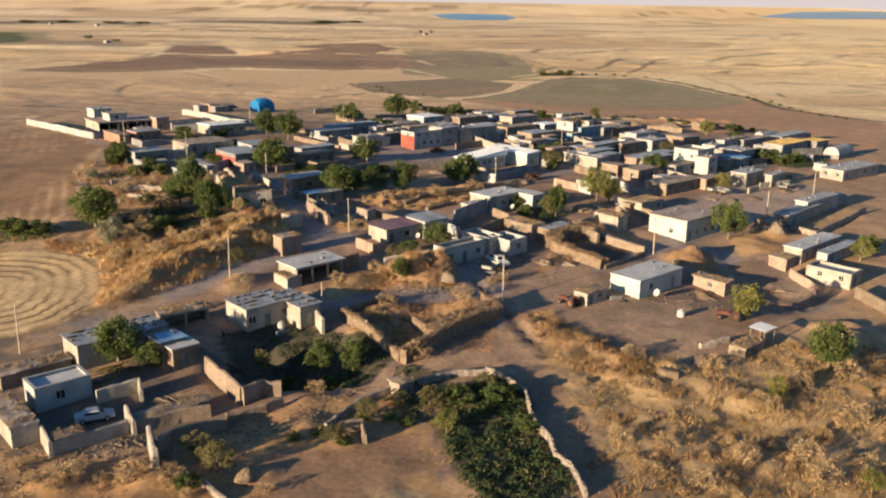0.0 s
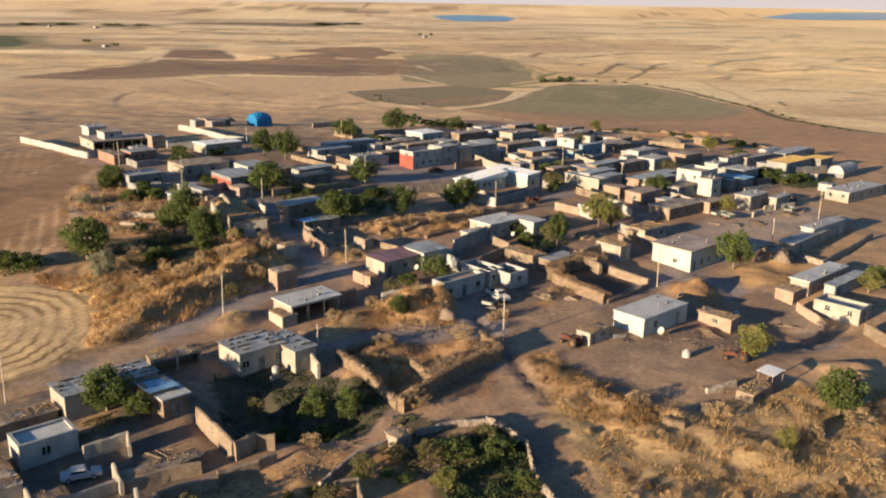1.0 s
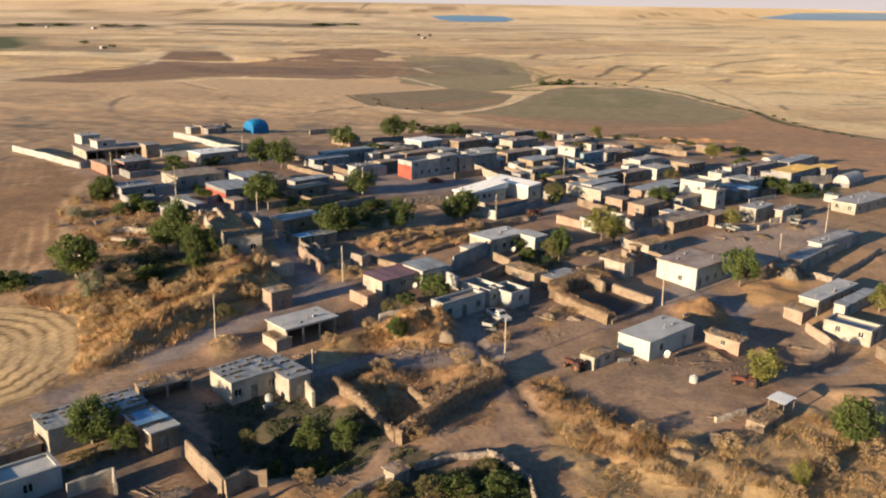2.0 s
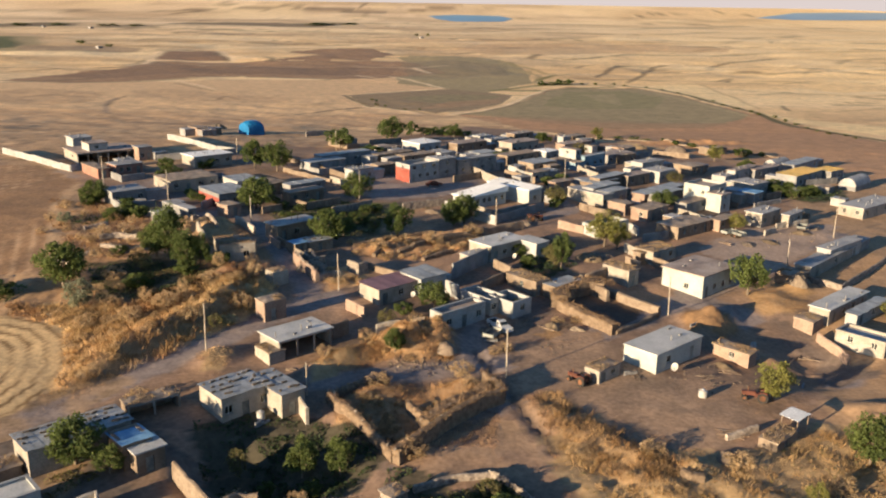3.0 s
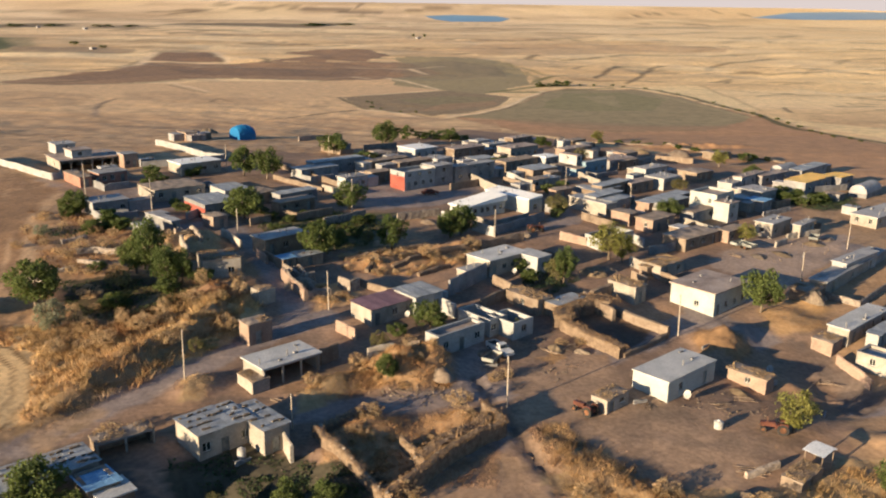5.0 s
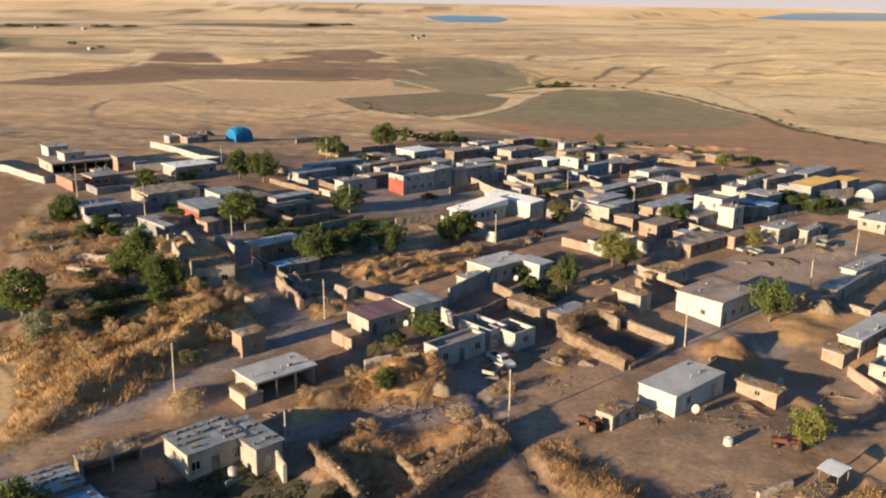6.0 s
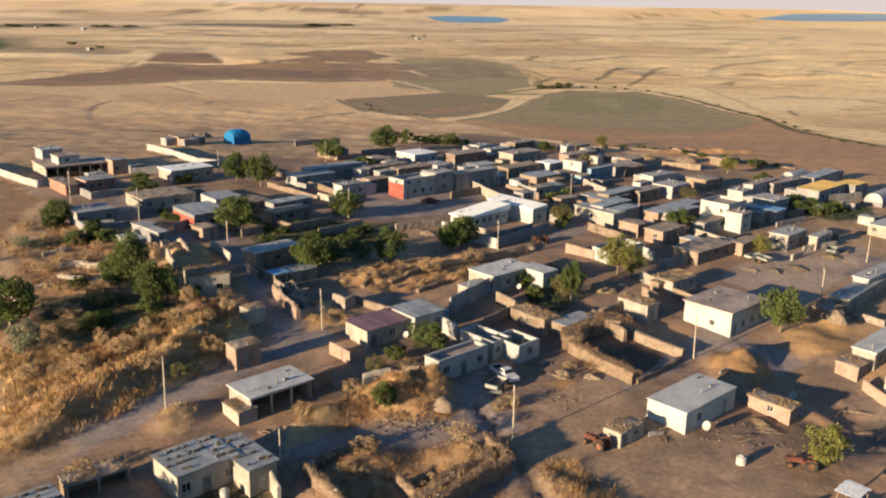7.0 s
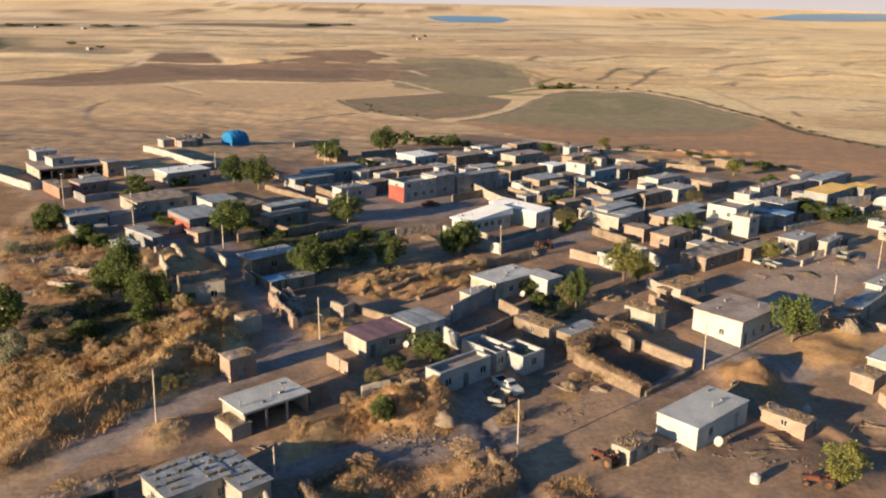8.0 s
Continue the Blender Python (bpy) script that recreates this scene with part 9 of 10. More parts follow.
plant(TREES["autumn"], 46.1, 123.3, 6.0, 6.5, 4.1)
plant(TREES["autumn"], 62.7, 356.7, 4.4, 6.1, 1.2)
plant(TREES["shrub"], -5.1, 345.0, 3.1, 9.0, 5.6)
plant(TREES["loose"], -12.9, 190.9, 2.6, 3.2, 4.1)
plant(TREES["bush"], -16.0, 195.7, 1.9, 3.8, 5.8)
plant(TREES["bush"], -32.2, 197.1, 1.8, 4.2, 5.4)
plant(TREES["bush"], -71.7, 241.6, 4.3, 6.1, 1.8)
plant(TREES["bush"], -63.8, 251.0, 3.3, 6.3, 2.2)
plant(TREES["loose"], 28.2, 218.8, 5.1, 6.3, 1.0)
plant(TREES["bush"], 21.1, 178.6, 2.7, 3.9, 0.9)
plant(TREES["bush"], 17.4, 172.3, 2.7, 4.2, 0.4)
plant(TREES["bush"], 15.7, 178.2, 2.8, 4.3, 1.8)
plant(TREES["shrub"], -0.1, 363.0, 2.7, 7.1, 3.6)
plant(TREES["broad"], 5.8, 338.6, 5.0, 6.6, 0.0)
plant(TREES["bush"], 18.8, 274.9, 3.6, 10.5, 4.1)
plant(TREES["loose"], 43.9, 283.4, 5.8, 5.5, 2.0)
plant(TREES["bush"], 92.6, 250.3, 2.4, 4.4, 1.9)
plant(TREES["bush"], 92.3, 236.6, 2.6, 4.6, 4.9)
plant(TREES["bush"], 99.4, 240.1, 2.2, 4.8, 2.9)
plant(TREES["bush"], 102.6, 305.2, 3.3, 7.1, 1.9)
plant(TREES["bush"], -20.4, 275.4, 4.0, 7.7, 2.9)
plant(TREES["loose"], 65.1, 249.2, 3.6, 5.7, 4.2)
plant(TREES["bush"], 33.4, 245.5, 2.9, 4.7, 0.3)
plant(TREES["bush"], 29.3, 240.7, 2.9, 4.3, 5.9)
plant(TREES["bush"], -62.7, 193.5, 3.1, 4.3, 0.1)
plant(TREES["silver"], -77.1, 189.5, 2.6, 3.5, 4.5)
plant(TREES["round"], -41.0, 103.6, 6.0, 6.8, 5.1)
plant(TREES["broad"], -36.6, 102.1, 3.7, 4.2, 0.1)
plant(TREES["loose"], -22.9, 105.1, 4.1, 2.8, 4.7)
plant(TREES["broad"], -15.6, 105.8, 5.3, 4.5, 2.2)
plant(TREES["broad"], -11.1, 105.7, 4.7, 4.0, 3.5)
plant(TREES["bush"], -18.9, 101.5, 2.6, 2.1, 0.1)
plant(TREES["bush"], -13.9, 101.7, 2.4, 3.0, 0.3)
plant(TREES["round"], 52.6, 108.6, 6.8, 6.1, 5.7)
plant(TREES["loose"], -8.1, 92.2, 3.0, 3.2, 4.5)
plant(TREES["loose"], -11.4, 86.7, 2.3, 3.5, 5.6)
plant(TREES["bush"], -71.6, 149.1, 3.1, 6.7, 5.7)
plant(TREES["bush"], -75.6, 149.1, 3.6, 6.7, 2.1)
plant(TREES["bush"], 2.5, 96.1, 2.6, 4.6, 2.1)
plant(TREES["bush"], 7.2, 96.4, 2.9, 4.6, 3.1)
plant(TREES["bush"], 10.1, 90.4, 2.4, 3.6, 4.7)
plant(TREES["loose"], 6.0, 100.0, 2.2, 3.2, 0.6)
plant(TREES["autumn"], 42.1, 99.0, 3.7, 3.5, 4.5)
plant(TREES["bush"], 80.4, 156.5, 4.0, 4.7, 4.8)
plant(TREES["autumn"], 76.5, 151.7, 4.3, 5.0, 5.2)
plant(TREES["bush"], -58.1, 168.1, 2.0, 3.6, 0.2)
plant(TREES["loose"], -51.8, 160.6, 3.6, 4.8, 5.7)
plant(TREES["dry"], -55.2, 156.4, 2.6, 4.6, 2.0)
plant(TREES["dry"], -31.5, 157.8, 3.2, 3.8, 3.7)
plant(TREES["dry"], -37.8, 153.1, 2.5, 4.5, 5.5)
plant(TREES["loose"], -54.5, 172.8, 3.5, 5.2, 2.0)
plant(TREES["dry"], -65.2, 178.4, 3.0, 4.3, 5.5)
plant(TREES["dry"], -61.2, 180.4, 2.7, 4.4, 3.3)
plant(TREES["silver"], -32.0, 140.4, 2.0, 3.3, 1.9)
plant(TREES["loose"], -33.7, 138.8, 2.3, 3.2, 1.1)
plant(TREES["round"], -49.9, 153.4, 2.5, 5.4, 0.5)
plant(TREES["dry"], -53.5, 146.6, 2.4, 4.3, 0.9)
plant(TREES["bush"], -43.3, 158.1, 2.6, 5.6, 4.1)
plant(TREES["bush"], -38.6, 162.2, 2.7, 4.8, 6.0)
plant(TREES["dry"], -53.3, 137.8, 2.5, 4.0, 1.0)
plant(TREES["dry"], -46.8, 139.6, 2.6, 4.9, 0.3)
plant(TREES["dry"], -42.7, 144.2, 2.8, 5.1, 5.9)
plant(TREES["dry"], -37.2, 138.7, 2.3, 4.0, 3.2)
plant(TREES["dry"], -10.5, 137.8, 2.0, 3.2, 2.4)
plant(TREES["dry"], 8.6, 134.4, 1.5, 2.6, 1.1)
plant(TREES["dry"], 10.4, 135.4, 1.7, 2.8, 4.0)
plant(TREES["dry"], 19.6, 146.6, 1.2, 2.8, 2.9)
plant(TREES["dry"], 22.6, 147.2, 1.1, 2.4, 0.4)
plant(TREES["dry"], -3.5, 142.8, 2.7, 3.4, 1.4)
plant(TREES["dry"], -15.8, 129.7, 2.1, 3.7, 3.6)
plant(TREES["dry"], -11.3, 176.2, 2.6, 4.3, 5.0)
plant(TREES["dry"], -0.8, 181.9, 2.7, 5.1, 2.7)
plant(TREES["dry"], 7.4, 188.8, 2.6, 4.6, 2.5)
plant(TREES["dry"], -7.9, 123.4, 2.2, 4.2, 0.3)
plant(TREES["dry"], 3.6, 127.3, 2.5, 4.4, 5.5)
plant(TREES["dry"], 25.7, 87.8, 2.4, 3.5, 0.2)
plant(TREES["dry"], 33.6, 85.0, 2.8, 4.1, 3.0)
plant(TREES["dry"], 41.0, 86.5, 2.9, 4.2, 5.0)
plant(TREES["dry"], 40.6, 81.2, 3.1, 4.6, 0.8)
plant(TREES["dry"], 28.0, 80.4, 2.5, 3.9, 4.4)
plant(TREES["dry"], 50.0, 94.1, 3.1, 4.5, 5.7)
plant(TREES["dry"], 39.9, 95.9, 2.6, 4.6, 3.8)
plant(TREES["dry"], 36.1, 106.4, 2.7, 4.2, 4.7)
plant(TREES["dry"], 53.3, 104.7, 3.1, 4.9, 0.6)
plant(TREES["dry"], 20.8, 88.7, 2.1, 3.6, 2.6)
plant(TREES["dry"], 46.5, 83.5, 2.8, 4.1, 0.9)
plant(TREES["autumn"], 45.6, 80.8, 2.7, 3.3, 5.1)
plant(TREES["dry"], 17.0, 108.0, 1.9, 3.4, 1.8)
plant(TREES["dry"], 26.2, 108.8, 2.1, 4.2, 2.7)
plant(TREES["dry"], 46.1, 101.3, 3.0, 4.0, 6.0)
plant(TREES["dry"], -36.8, 77.7, 2.0, 3.8, 5.1)
plant(TREES["dry"], -30.7, 78.1, 2.4, 3.8, 5.9)
plant(TREES["dry"], -26.8, 78.2, 2.1, 3.2, 2.7)
plant(TREES["dry"], -21.5, 97.0, 1.9, 3.8, 2.9)
plant(TREES["dry"], -14.7, 97.3, 1.9, 3.1, 4.4)
plant(TREES["bush"], -24.9, 77.3, 1.8, 3.2, 2.9)
plant(TREES["loose"], -5.0, 95.5, 2.1, 3.8, 1.7)
plant(TREES["loose"], -0.9, 95.7, 2.6, 3.8, 2.4)
plant(TREES["autumn"], 1.1, 89.8, 3.0, 3.3, 0.9)
plant(TREES["dry"], -2.6, 106.7, 2.7, 4.2, 2.3)
plant(TREES["dry"], -38.5, 117.8, 2.0, 3.6, 5.9)
plant(TREES["shrub"], -502.0, 1267.3, 4.9, 19.1, 5.8)
plant(TREES["shrub"], -444.4, 1215.6, 3.9, 13.3, 3.8)
plant(TREES["shrub"], -960.8, 2078.2, 6.7, 57.2, 3.0)
plant(TREES["shrub"], -891.5, 2124.5, 6.9, 58.5, 2.0)
plant(TREES["shrub"], -781.1, 2142.7, 6.9, 59.1, 0.5)
plant(TREES["shrub"], -727.2, 2175.7, 5.6, 45.0, 1.6)
plant(TREES["shrub"], -44.8, 1795.7, 5.8, 10.0, 4.7)
plant(TREES["shrub"], -22.7, 1805.4, 5.9, 10.0, 5.2)
plant(TREES["shrub"], -328.2, 2507.4, 8.1, 121.1, 2.2)
plant(TREES["shrub"], -262.4, 2612.4, 6.8, 72.3, 4.7)
plant(TREES["shrub"], 77.6, 681.1, 4.2, 6.5, 4.6)
plant(TREES["shrub"], 79.0, 683.4, 2.3, 11.4, 4.2)
plant(TREES["shrub"], 85.7, 685.4, 3.0, 5.9, 4.0)
plant(TREES["shrub"], 90.7, 691.0, 2.5, 10.4, 4.6)
plant(TREES["shrub"], 93.4, 697.2, 4.4, 9.1, 2.2)
plant(TREES["shrub"], 99.1, 694.5, 4.0, 8.2, 4.2)
plant(TREES["shrub"], 102.0, 702.6, 4.0, 10.3, 1.7)
plant(TREES["shrub"], 112.2, 706.0, 1.3, 3.8, 2.9)
plant(TREES["shrub"], 121.7, 699.0, 2.2, 3.5, 4.6)
plant(TREES["shrub"], 137.8, 707.6, 1.7, 4.2, 4.1)
plant(TREES["shrub"], 143.4, 694.0, 1.2, 5.8, 1.8)
plant(TREES["shrub"], 156.9, 679.1, 1.2, 3.8, 5.7)
plant(TREES["shrub"], 164.1, 660.6, 0.9, 2.4, 3.9)
plant(TREES["shrub"], 168.1, 632.2, 1.1, 3.3, 3.5)
plant(TREES["shrub"], 171.1, 597.1, 0.6, 3.4, 0.1)
plant(TREES["shrub"], 174.0, 569.8, 1.0, 3.2, 3.3)
plant(TREES["shrub"], 171.9, 542.8, 0.9, 4.8, 1.5)
plant(TREES["shrub"], 172.4, 520.5, 0.9, 5.8, 4.0)
plant(TREES["shrub"], 174.7, 502.4, 1.3, 3.3, 2.8)
plant(TREES["shrub"], 173.9, 488.5, 1.2, 4.5, 4.9)
plant(TREES["shrub"], 177.1, 473.2, 1.4, 3.4, 3.9)
plant(TREES["shrub"], 175.3, 454.6, 1.4, 3.4, 4.8)
plant(TREES["shrub"], 174.8, 439.0, 0.9, 4.4, 2.1)
plant(TREES["shrub"], 172.2, 420.2, 0.8, 3.3, 3.9)
plant(TREES["shrub"], 171.5, 407.5, 1.1, 2.3, 4.4)
plant(TREES["shrub"], 173.1, 398.8, 0.9, 3.9, 5.0)
plant(TREES["shrub"], 177.2, 391.1, 0.8, 3.7, 2.1)
plant(TREES["shrub"], 174.7, 377.1, 0.8, 2.8, 5.1)
plant(TREES["shrub"], -40.2, 544.4, 1.0, 3.5, 5.2)
plant(TREES["shrub"], -36.4, 529.5, 1.7, 2.0, 4.1)
plant(TREES["shrub"], -34.9, 510.6, 1.3, 4.0, 5.9)
plant(TREES["shrub"], -29.6, 504.4, 1.1, 2.3, 5.7)
plant(TREES["shrub"], -18.3, 491.0, 0.9, 2.5, 3.1)
plant(TREES["shrub"], -10.0, 487.4, 1.2, 1.9, 3.2)
plant(TREES["shrub"], -2.6, 352.3, 2.3, 5.5, 1.0)
plant(TREES["shrub"], -0.1, 350.2, 1.5, 7.3, 5.0)
plant(TREES["shrub"], 2.1, 347.4, 1.9, 7.2, 5.6)
plant(TREES["shrub"], 3.0, 349.8, 1.5, 5.8, 2.9)
plant(TREES["shrub"], 6.6, 348.1, 1.6, 6.8, 4.1)
plant(TREES["shrub"], 7.3, 344.8, 2.0, 5.4, 4.3)
plant(TREES["shrub"], 10.5, 343.1, 2.5, 5.5, 4.4)
plant(TREES["shrub"], 62.2, 348.0, 2.2, 2.8, 1.0)
plant(TREES["shrub"], 69.3, 348.8, 1.7, 4.4, 4.7)
plant(TREES["shrub"], 75.7, 349.5, 1.7, 4.8, 3.5)
plant(TREES["shrub"], 79.1, 344.7, 1.1, 5.0, 4.0)
plant(TREES["shrub"], 85.3, 341.4, 1.8, 4.2, 2.5)
plant(TREES["bush"], 87.4, 332.8, 2.0, 3.8, 3.7)
plant(TREES["bush"], 91.7, 326.7, 1.7, 4.7, 4.6)
plant(TREES["bush"], 98.2, 324.2, 1.6, 4.3, 3.8)
plant(TREES["bush"], 101.1, 318.7, 1.1, 2.7, 4.3)
plant(TREES["bush"], 104.6, 315.8, 1.3, 2.7, 0.2)
plant(TREES["bush"], 107.3, 311.4, 1.7, 2.5, 1.0)
plant(TREES["bush"], 110.0, 307.5, 1.9, 2.4, 2.6)
plant(TREES["bush"], 37.5, 329.3, 3.8, 6.1, 3.9)
plant(TREES["bush"], 38.4, 330.1, 3.7, 3.6, 1.3)
plant(TREES["bush"], 40.5, 329.9, 2.2, 3.2, 4.1)
plant(TREES["dry"], -30.1, 146.2, 2.6, 2.8, 3.8)
plant(TREES["dry"], -43.9, 144.6, 2.4, 2.8, 0.3)
plant(TREES["dry"], -51.5, 146.3, 1.9, 3.1, 2.8)
plant(TREES["dry"], -42.4, 138.0, 1.6, 2.0, 1.4)
plant(TREES["dry"], -37.8, 159.0, 3.0, 2.8, 0.3)
plant(TREES["dry"], -42.1, 151.8, 2.1, 2.3, 0.8)
plant(TREES["dry"], -46.6, 138.8, 2.5, 3.8, 1.9)
plant(TREES["dry"], -31.2, 146.3, 2.8, 3.9, 1.1)
plant(TREES["dry"], -33.0, 162.6, 2.2, 3.1, 1.2)
plant(TREES["dry"], -40.7, 147.4, 2.7, 2.8, 0.2)
plant(TREES["dry"], -47.5, 148.8, 2.2, 2.7, 2.8)
plant(TREES["dry"], -40.1, 146.3, 1.9, 3.0, 2.3)
plant(TREES["dry"], -46.7, 146.9, 2.3, 2.4, 3.7)
plant(TREES["dry"], -49.8, 138.9, 1.7, 3.2, 3.5)
plant(TREES["dry"], -73.9, 183.3, 1.5, 2.4, 2.4)
plant(TREES["dry"], -69.2, 177.5, 1.4, 2.3, 2.4)
plant(TREES["dry"], -66.3, 175.1, 2.3, 3.5, 4.6)
plant(TREES["dry"], -59.1, 166.6, 1.5, 3.1, 1.7)
plant(TREES["dry"], -58.5, 174.8, 1.4, 2.4, 1.3)
plant(TREES["dry"], -54.3, 166.4, 2.3, 3.5, 4.8)
plant(TREES["dry"], -58.0, 181.3, 2.2, 2.5, 1.9)
plant(TREES["dry"], -67.4, 190.7, 2.0, 3.4, 5.1)
plant(TREES["dry"], -71.5, 195.6, 2.3, 2.3, 3.6)
plant(TREES["dry"], -62.9, 188.9, 2.0, 3.0, 1.1)
plant(TREES["dry"], -74.9, 194.4, 1.8, 2.3, 5.6)
plant(TREES["dry"], -81.4, 200.3, 2.2, 3.1, 1.8)
plant(TREES["dry"], -80.4, 190.5, 2.3, 3.1, 5.3)
plant(TREES["dry"], -62.0, 166.8, 2.2, 3.0, 2.5)
plant(TREES["dry"], -49.2, 179.4, 1.9, 2.9, 1.0)
plant(TREES["dry"], -45.8, 174.7, 1.6, 3.5, 0.3)
plant(TREES["dry"], -43.4, 174.9, 1.3, 3.2, 1.7)
plant(TREES["dry"], -53.8, 189.2, 1.8, 3.0, 2.1)
plant(TREES["dry"], -56.6, 183.1, 2.4, 2.5, 2.5)
plant(TREES["dry"], -78.4, 181.7, 1.4, 3.2, 1.7)
plant(TREES["dry"], -64.0, 157.6, 1.6, 3.4, 1.9)
plant(TREES["dry"], -55.8, 150.5, 1.9, 3.6, 0.6)
plant(TREES["dry"], -52.8, 152.4, 1.3, 2.6, 4.6)
plant(TREES["dry"], -50.9, 154.4, 1.9, 2.6, 2.0)
plant(TREES["bush"], -71.1, 234.6, 2.2, 3.3, 0.8)
plant(TREES["bush"], -69.0, 234.8, 2.4, 2.9, 3.0)
plant(TREES["bush"], -67.7, 237.7, 2.5, 3.0, 3.3)
plant(TREES["bush"], -63.7, 246.9, 2.3, 2.9, 2.3)
plant(TREES["bush"], -62.3, 248.7, 2.3, 3.4, 4.4)
plant(TREES["bush"], -58.4, 215.5, 2.0, 3.2, 0.7)
plant(TREES["bush"], -56.2, 211.3, 2.2, 4.0, 3.5)
plant(TREES["bush"], -53.8, 209.5, 2.4, 3.3, 4.5)
plant(TREES["bush"], -66.0, 194.2, 2.3, 4.0, 4.0)
plant(TREES["bush"], -67.9, 191.4, 2.8, 4.2, 0.5)
plant(TREES["bush"], -63.8, 193.4, 2.4, 3.9, 1.7)
plant(TREES["bush"], -76.6, 205.0, 2.8, 3.9, 5.3)
plant(TREES["bush"], -77.6, 202.9, 2.9, 3.7, 2.3)
plant(TREES["round"], 89.5, 239.4, 3.2, 3.8, 2.5)
plant(TREES["round"], 93.1, 241.2, 3.6, 3.9, 3.6)
plant(TREES["round"], 95.5, 237.7, 2.8, 4.6, 5.4)
plant(TREES["round"], 99.7, 240.9, 2.9, 3.8, 0.5)
plant(TREES["round"], 88.7, 243.1, 3.2, 3.8, 0.5)
plant(TREES["bush"], -38.2, 210.6, 1.9, 4.2, 2.5)
plant(TREES["bush"], -35.0, 206.7, 1.8, 3.9, 0.6)
plant(TREES["bush"], -30.8, 204.1, 1.9, 3.3, 3.7)
plant(TREES["bush"], -28.3, 207.7, 2.2, 3.1, 3.3)
plant(TREES["bush"], -23.7, 201.2, 2.0, 3.2, 1.6)
plant(TREES["bush"], -16.1, 204.4, 2.2, 4.3, 0.7)
plant(TREES["bush"], -13.8, 206.8, 2.0, 4.3, 1.4)
plant(TREES["bush"], -18.0, 199.2, 2.0, 3.1, 2.2)
plant(TREES["dry"], 37.1, 213.7, 1.6, 3.2, 4.6)
plant(TREES["dry"], 39.6, 213.0, 1.3, 2.9, 5.2)
plant(TREES["bush"], 27.6, 215.6, 2.7, 3.2, 2.4)
plant(TREES["bush"], 29.4, 219.1, 3.0, 3.4, 0.1)
plant(TREES["loose"], -22.6, 80.3, 3.9, 4.1, 2.6)
plant(TREES["loose"], -25.4, 82.9, 3.3, 4.2, 1.9)
plant(TREES["dry"], -33.9, 78.4, 1.1, 2.1, 0.6)
plant(TREES["dry"], -31.5, 77.3, 1.4, 1.7, 4.7)
plant(TREES["dry"], -30.1, 79.1, 1.4, 2.0, 4.3)
plant(TREES["dry"], -26.6, 77.0, 1.2, 2.2, 2.6)
plant(TREES["dry"], -40.0, 76.8, 1.2, 2.4, 2.4)
plant(TREES["dry"], -37.7, 76.0, 1.3, 2.3, 2.2)
plant(TREES["dry"], -43.1, 79.9, 1.4, 1.8, 5.1)
plant(TREES["dry"], -36.7, 79.7, 1.2, 1.7, 5.9)
plant(TREES["dry"], -17.1, 77.2, 1.2, 2.4, 5.9)
plant(TREES["dry"], -24.6, 75.8, 1.3, 1.7, 0.4)
plant(TREES["dry"], -28.7, 80.2, 1.2, 2.0, 3.7)
plant(TREES["bush"], -15.9, 87.3, 1.1, 1.9, 0.8)
plant(TREES["bush"], -13.5, 88.4, 1.0, 1.8, 0.5)
plant(TREES["bush"], -10.1, 86.3, 1.0, 2.2, 0.4)
plant(TREES["bush"], -8.8, 91.7, 1.0, 2.2, 4.6)
plant(TREES["bush"], -5.5, 92.5, 1.0, 2.3, 1.0)
plant(TREES["bush"], -3.5, 91.2, 1.1, 2.2, 5.3)
def clumps(label, pts, count, seed):
    """Rounded tufts of bleached thistle and scrub over a closed piece of land, as one object."""
    rg = np.random.RandomState(seed)
    xs, ys = [p[0] for p in pts], [p[1] for p in pts]
    x, y = rg.uniform(min(xs), max(xs), count * 4), rg.uniform(min(ys), max(ys), count * 4)
    ok = inside(pts, x, y) & ~taken(x, y, 0.8)
    out = []
    for px, py, pz in list(zip(x[ok], y[ok], lands(x[ok], y[ok])))[:count]:
        wide, high = rg.uniform(0.5, 1.2), rg.uniform(0.45, 1.2)
        d = rg.normal(size=(420, 3))
        d /= np.linalg.norm(d, axis=1)[:, None]
        d[:, 2] = np.abs(d[:, 2])
        q = rg.uniform(0.55, 1.0, (420, 1)) * (0.7 + 0.6 * vnoise(d[:, :1] * 2.2 + px, d[:, 1:2] * 2.2 + d[:, 2:] + py, seed))
        out.append(np.array((px, py, pz - 0.05)) + d * q * np.array((wide, wide, high)))
    mesh_of("scrub", leaf_quads(np.concatenate(out), 0.085, rg), 4, LEAVES["dry"], label, category="scrub")


clumps("rounded clumps of bleached thistle on the bank", [(-60.0, 143.0), (-46.0, 149.5), (-33.0, 158.0), (-32.0, 150.0), (-37.5, 139.5), (-43.0, 128.0), (-49.5, 121.0), (-50.0, 129.0), (-54.0, 138.0)], 80, 81)
clumps("rounded clumps of withered thistle on the dry slope", [(16.0, 106.0), (34.0, 105.0), (50.0, 114.0), (66.0, 113.0), (48.0, 74.0), (20.0, 72.0)], 60, 82)
clumps("reddish scrub over the low mound", [(-18.0, 180.4), (-7.2, 187.5), (2.2, 189.1), (11.9, 193.5), (9.1, 182.3), (1.1, 176.1), (-6.4, 172.7), (-15.7, 172.3)], 50, 85)
clumps("scrub in a roofless ruin", [(-21.0, 165.4), (-12.0, 167.4), (-12.6, 158.8), (-18.0, 157.9)], 16, 86)
clumps("withered clumps on a grassy mound", [(-11.0, 131.5), (-7.5, 139.0), (-1.0, 142.0), (2.5, 134.0), (-4.0, 131.0)], 16, 83)
clumps("withered clumps inside a ruined yard", [(-12.0, 119.5), (5.5, 124.8), (7.0, 111.0), (-9.0, 110.5)], 22, 84)
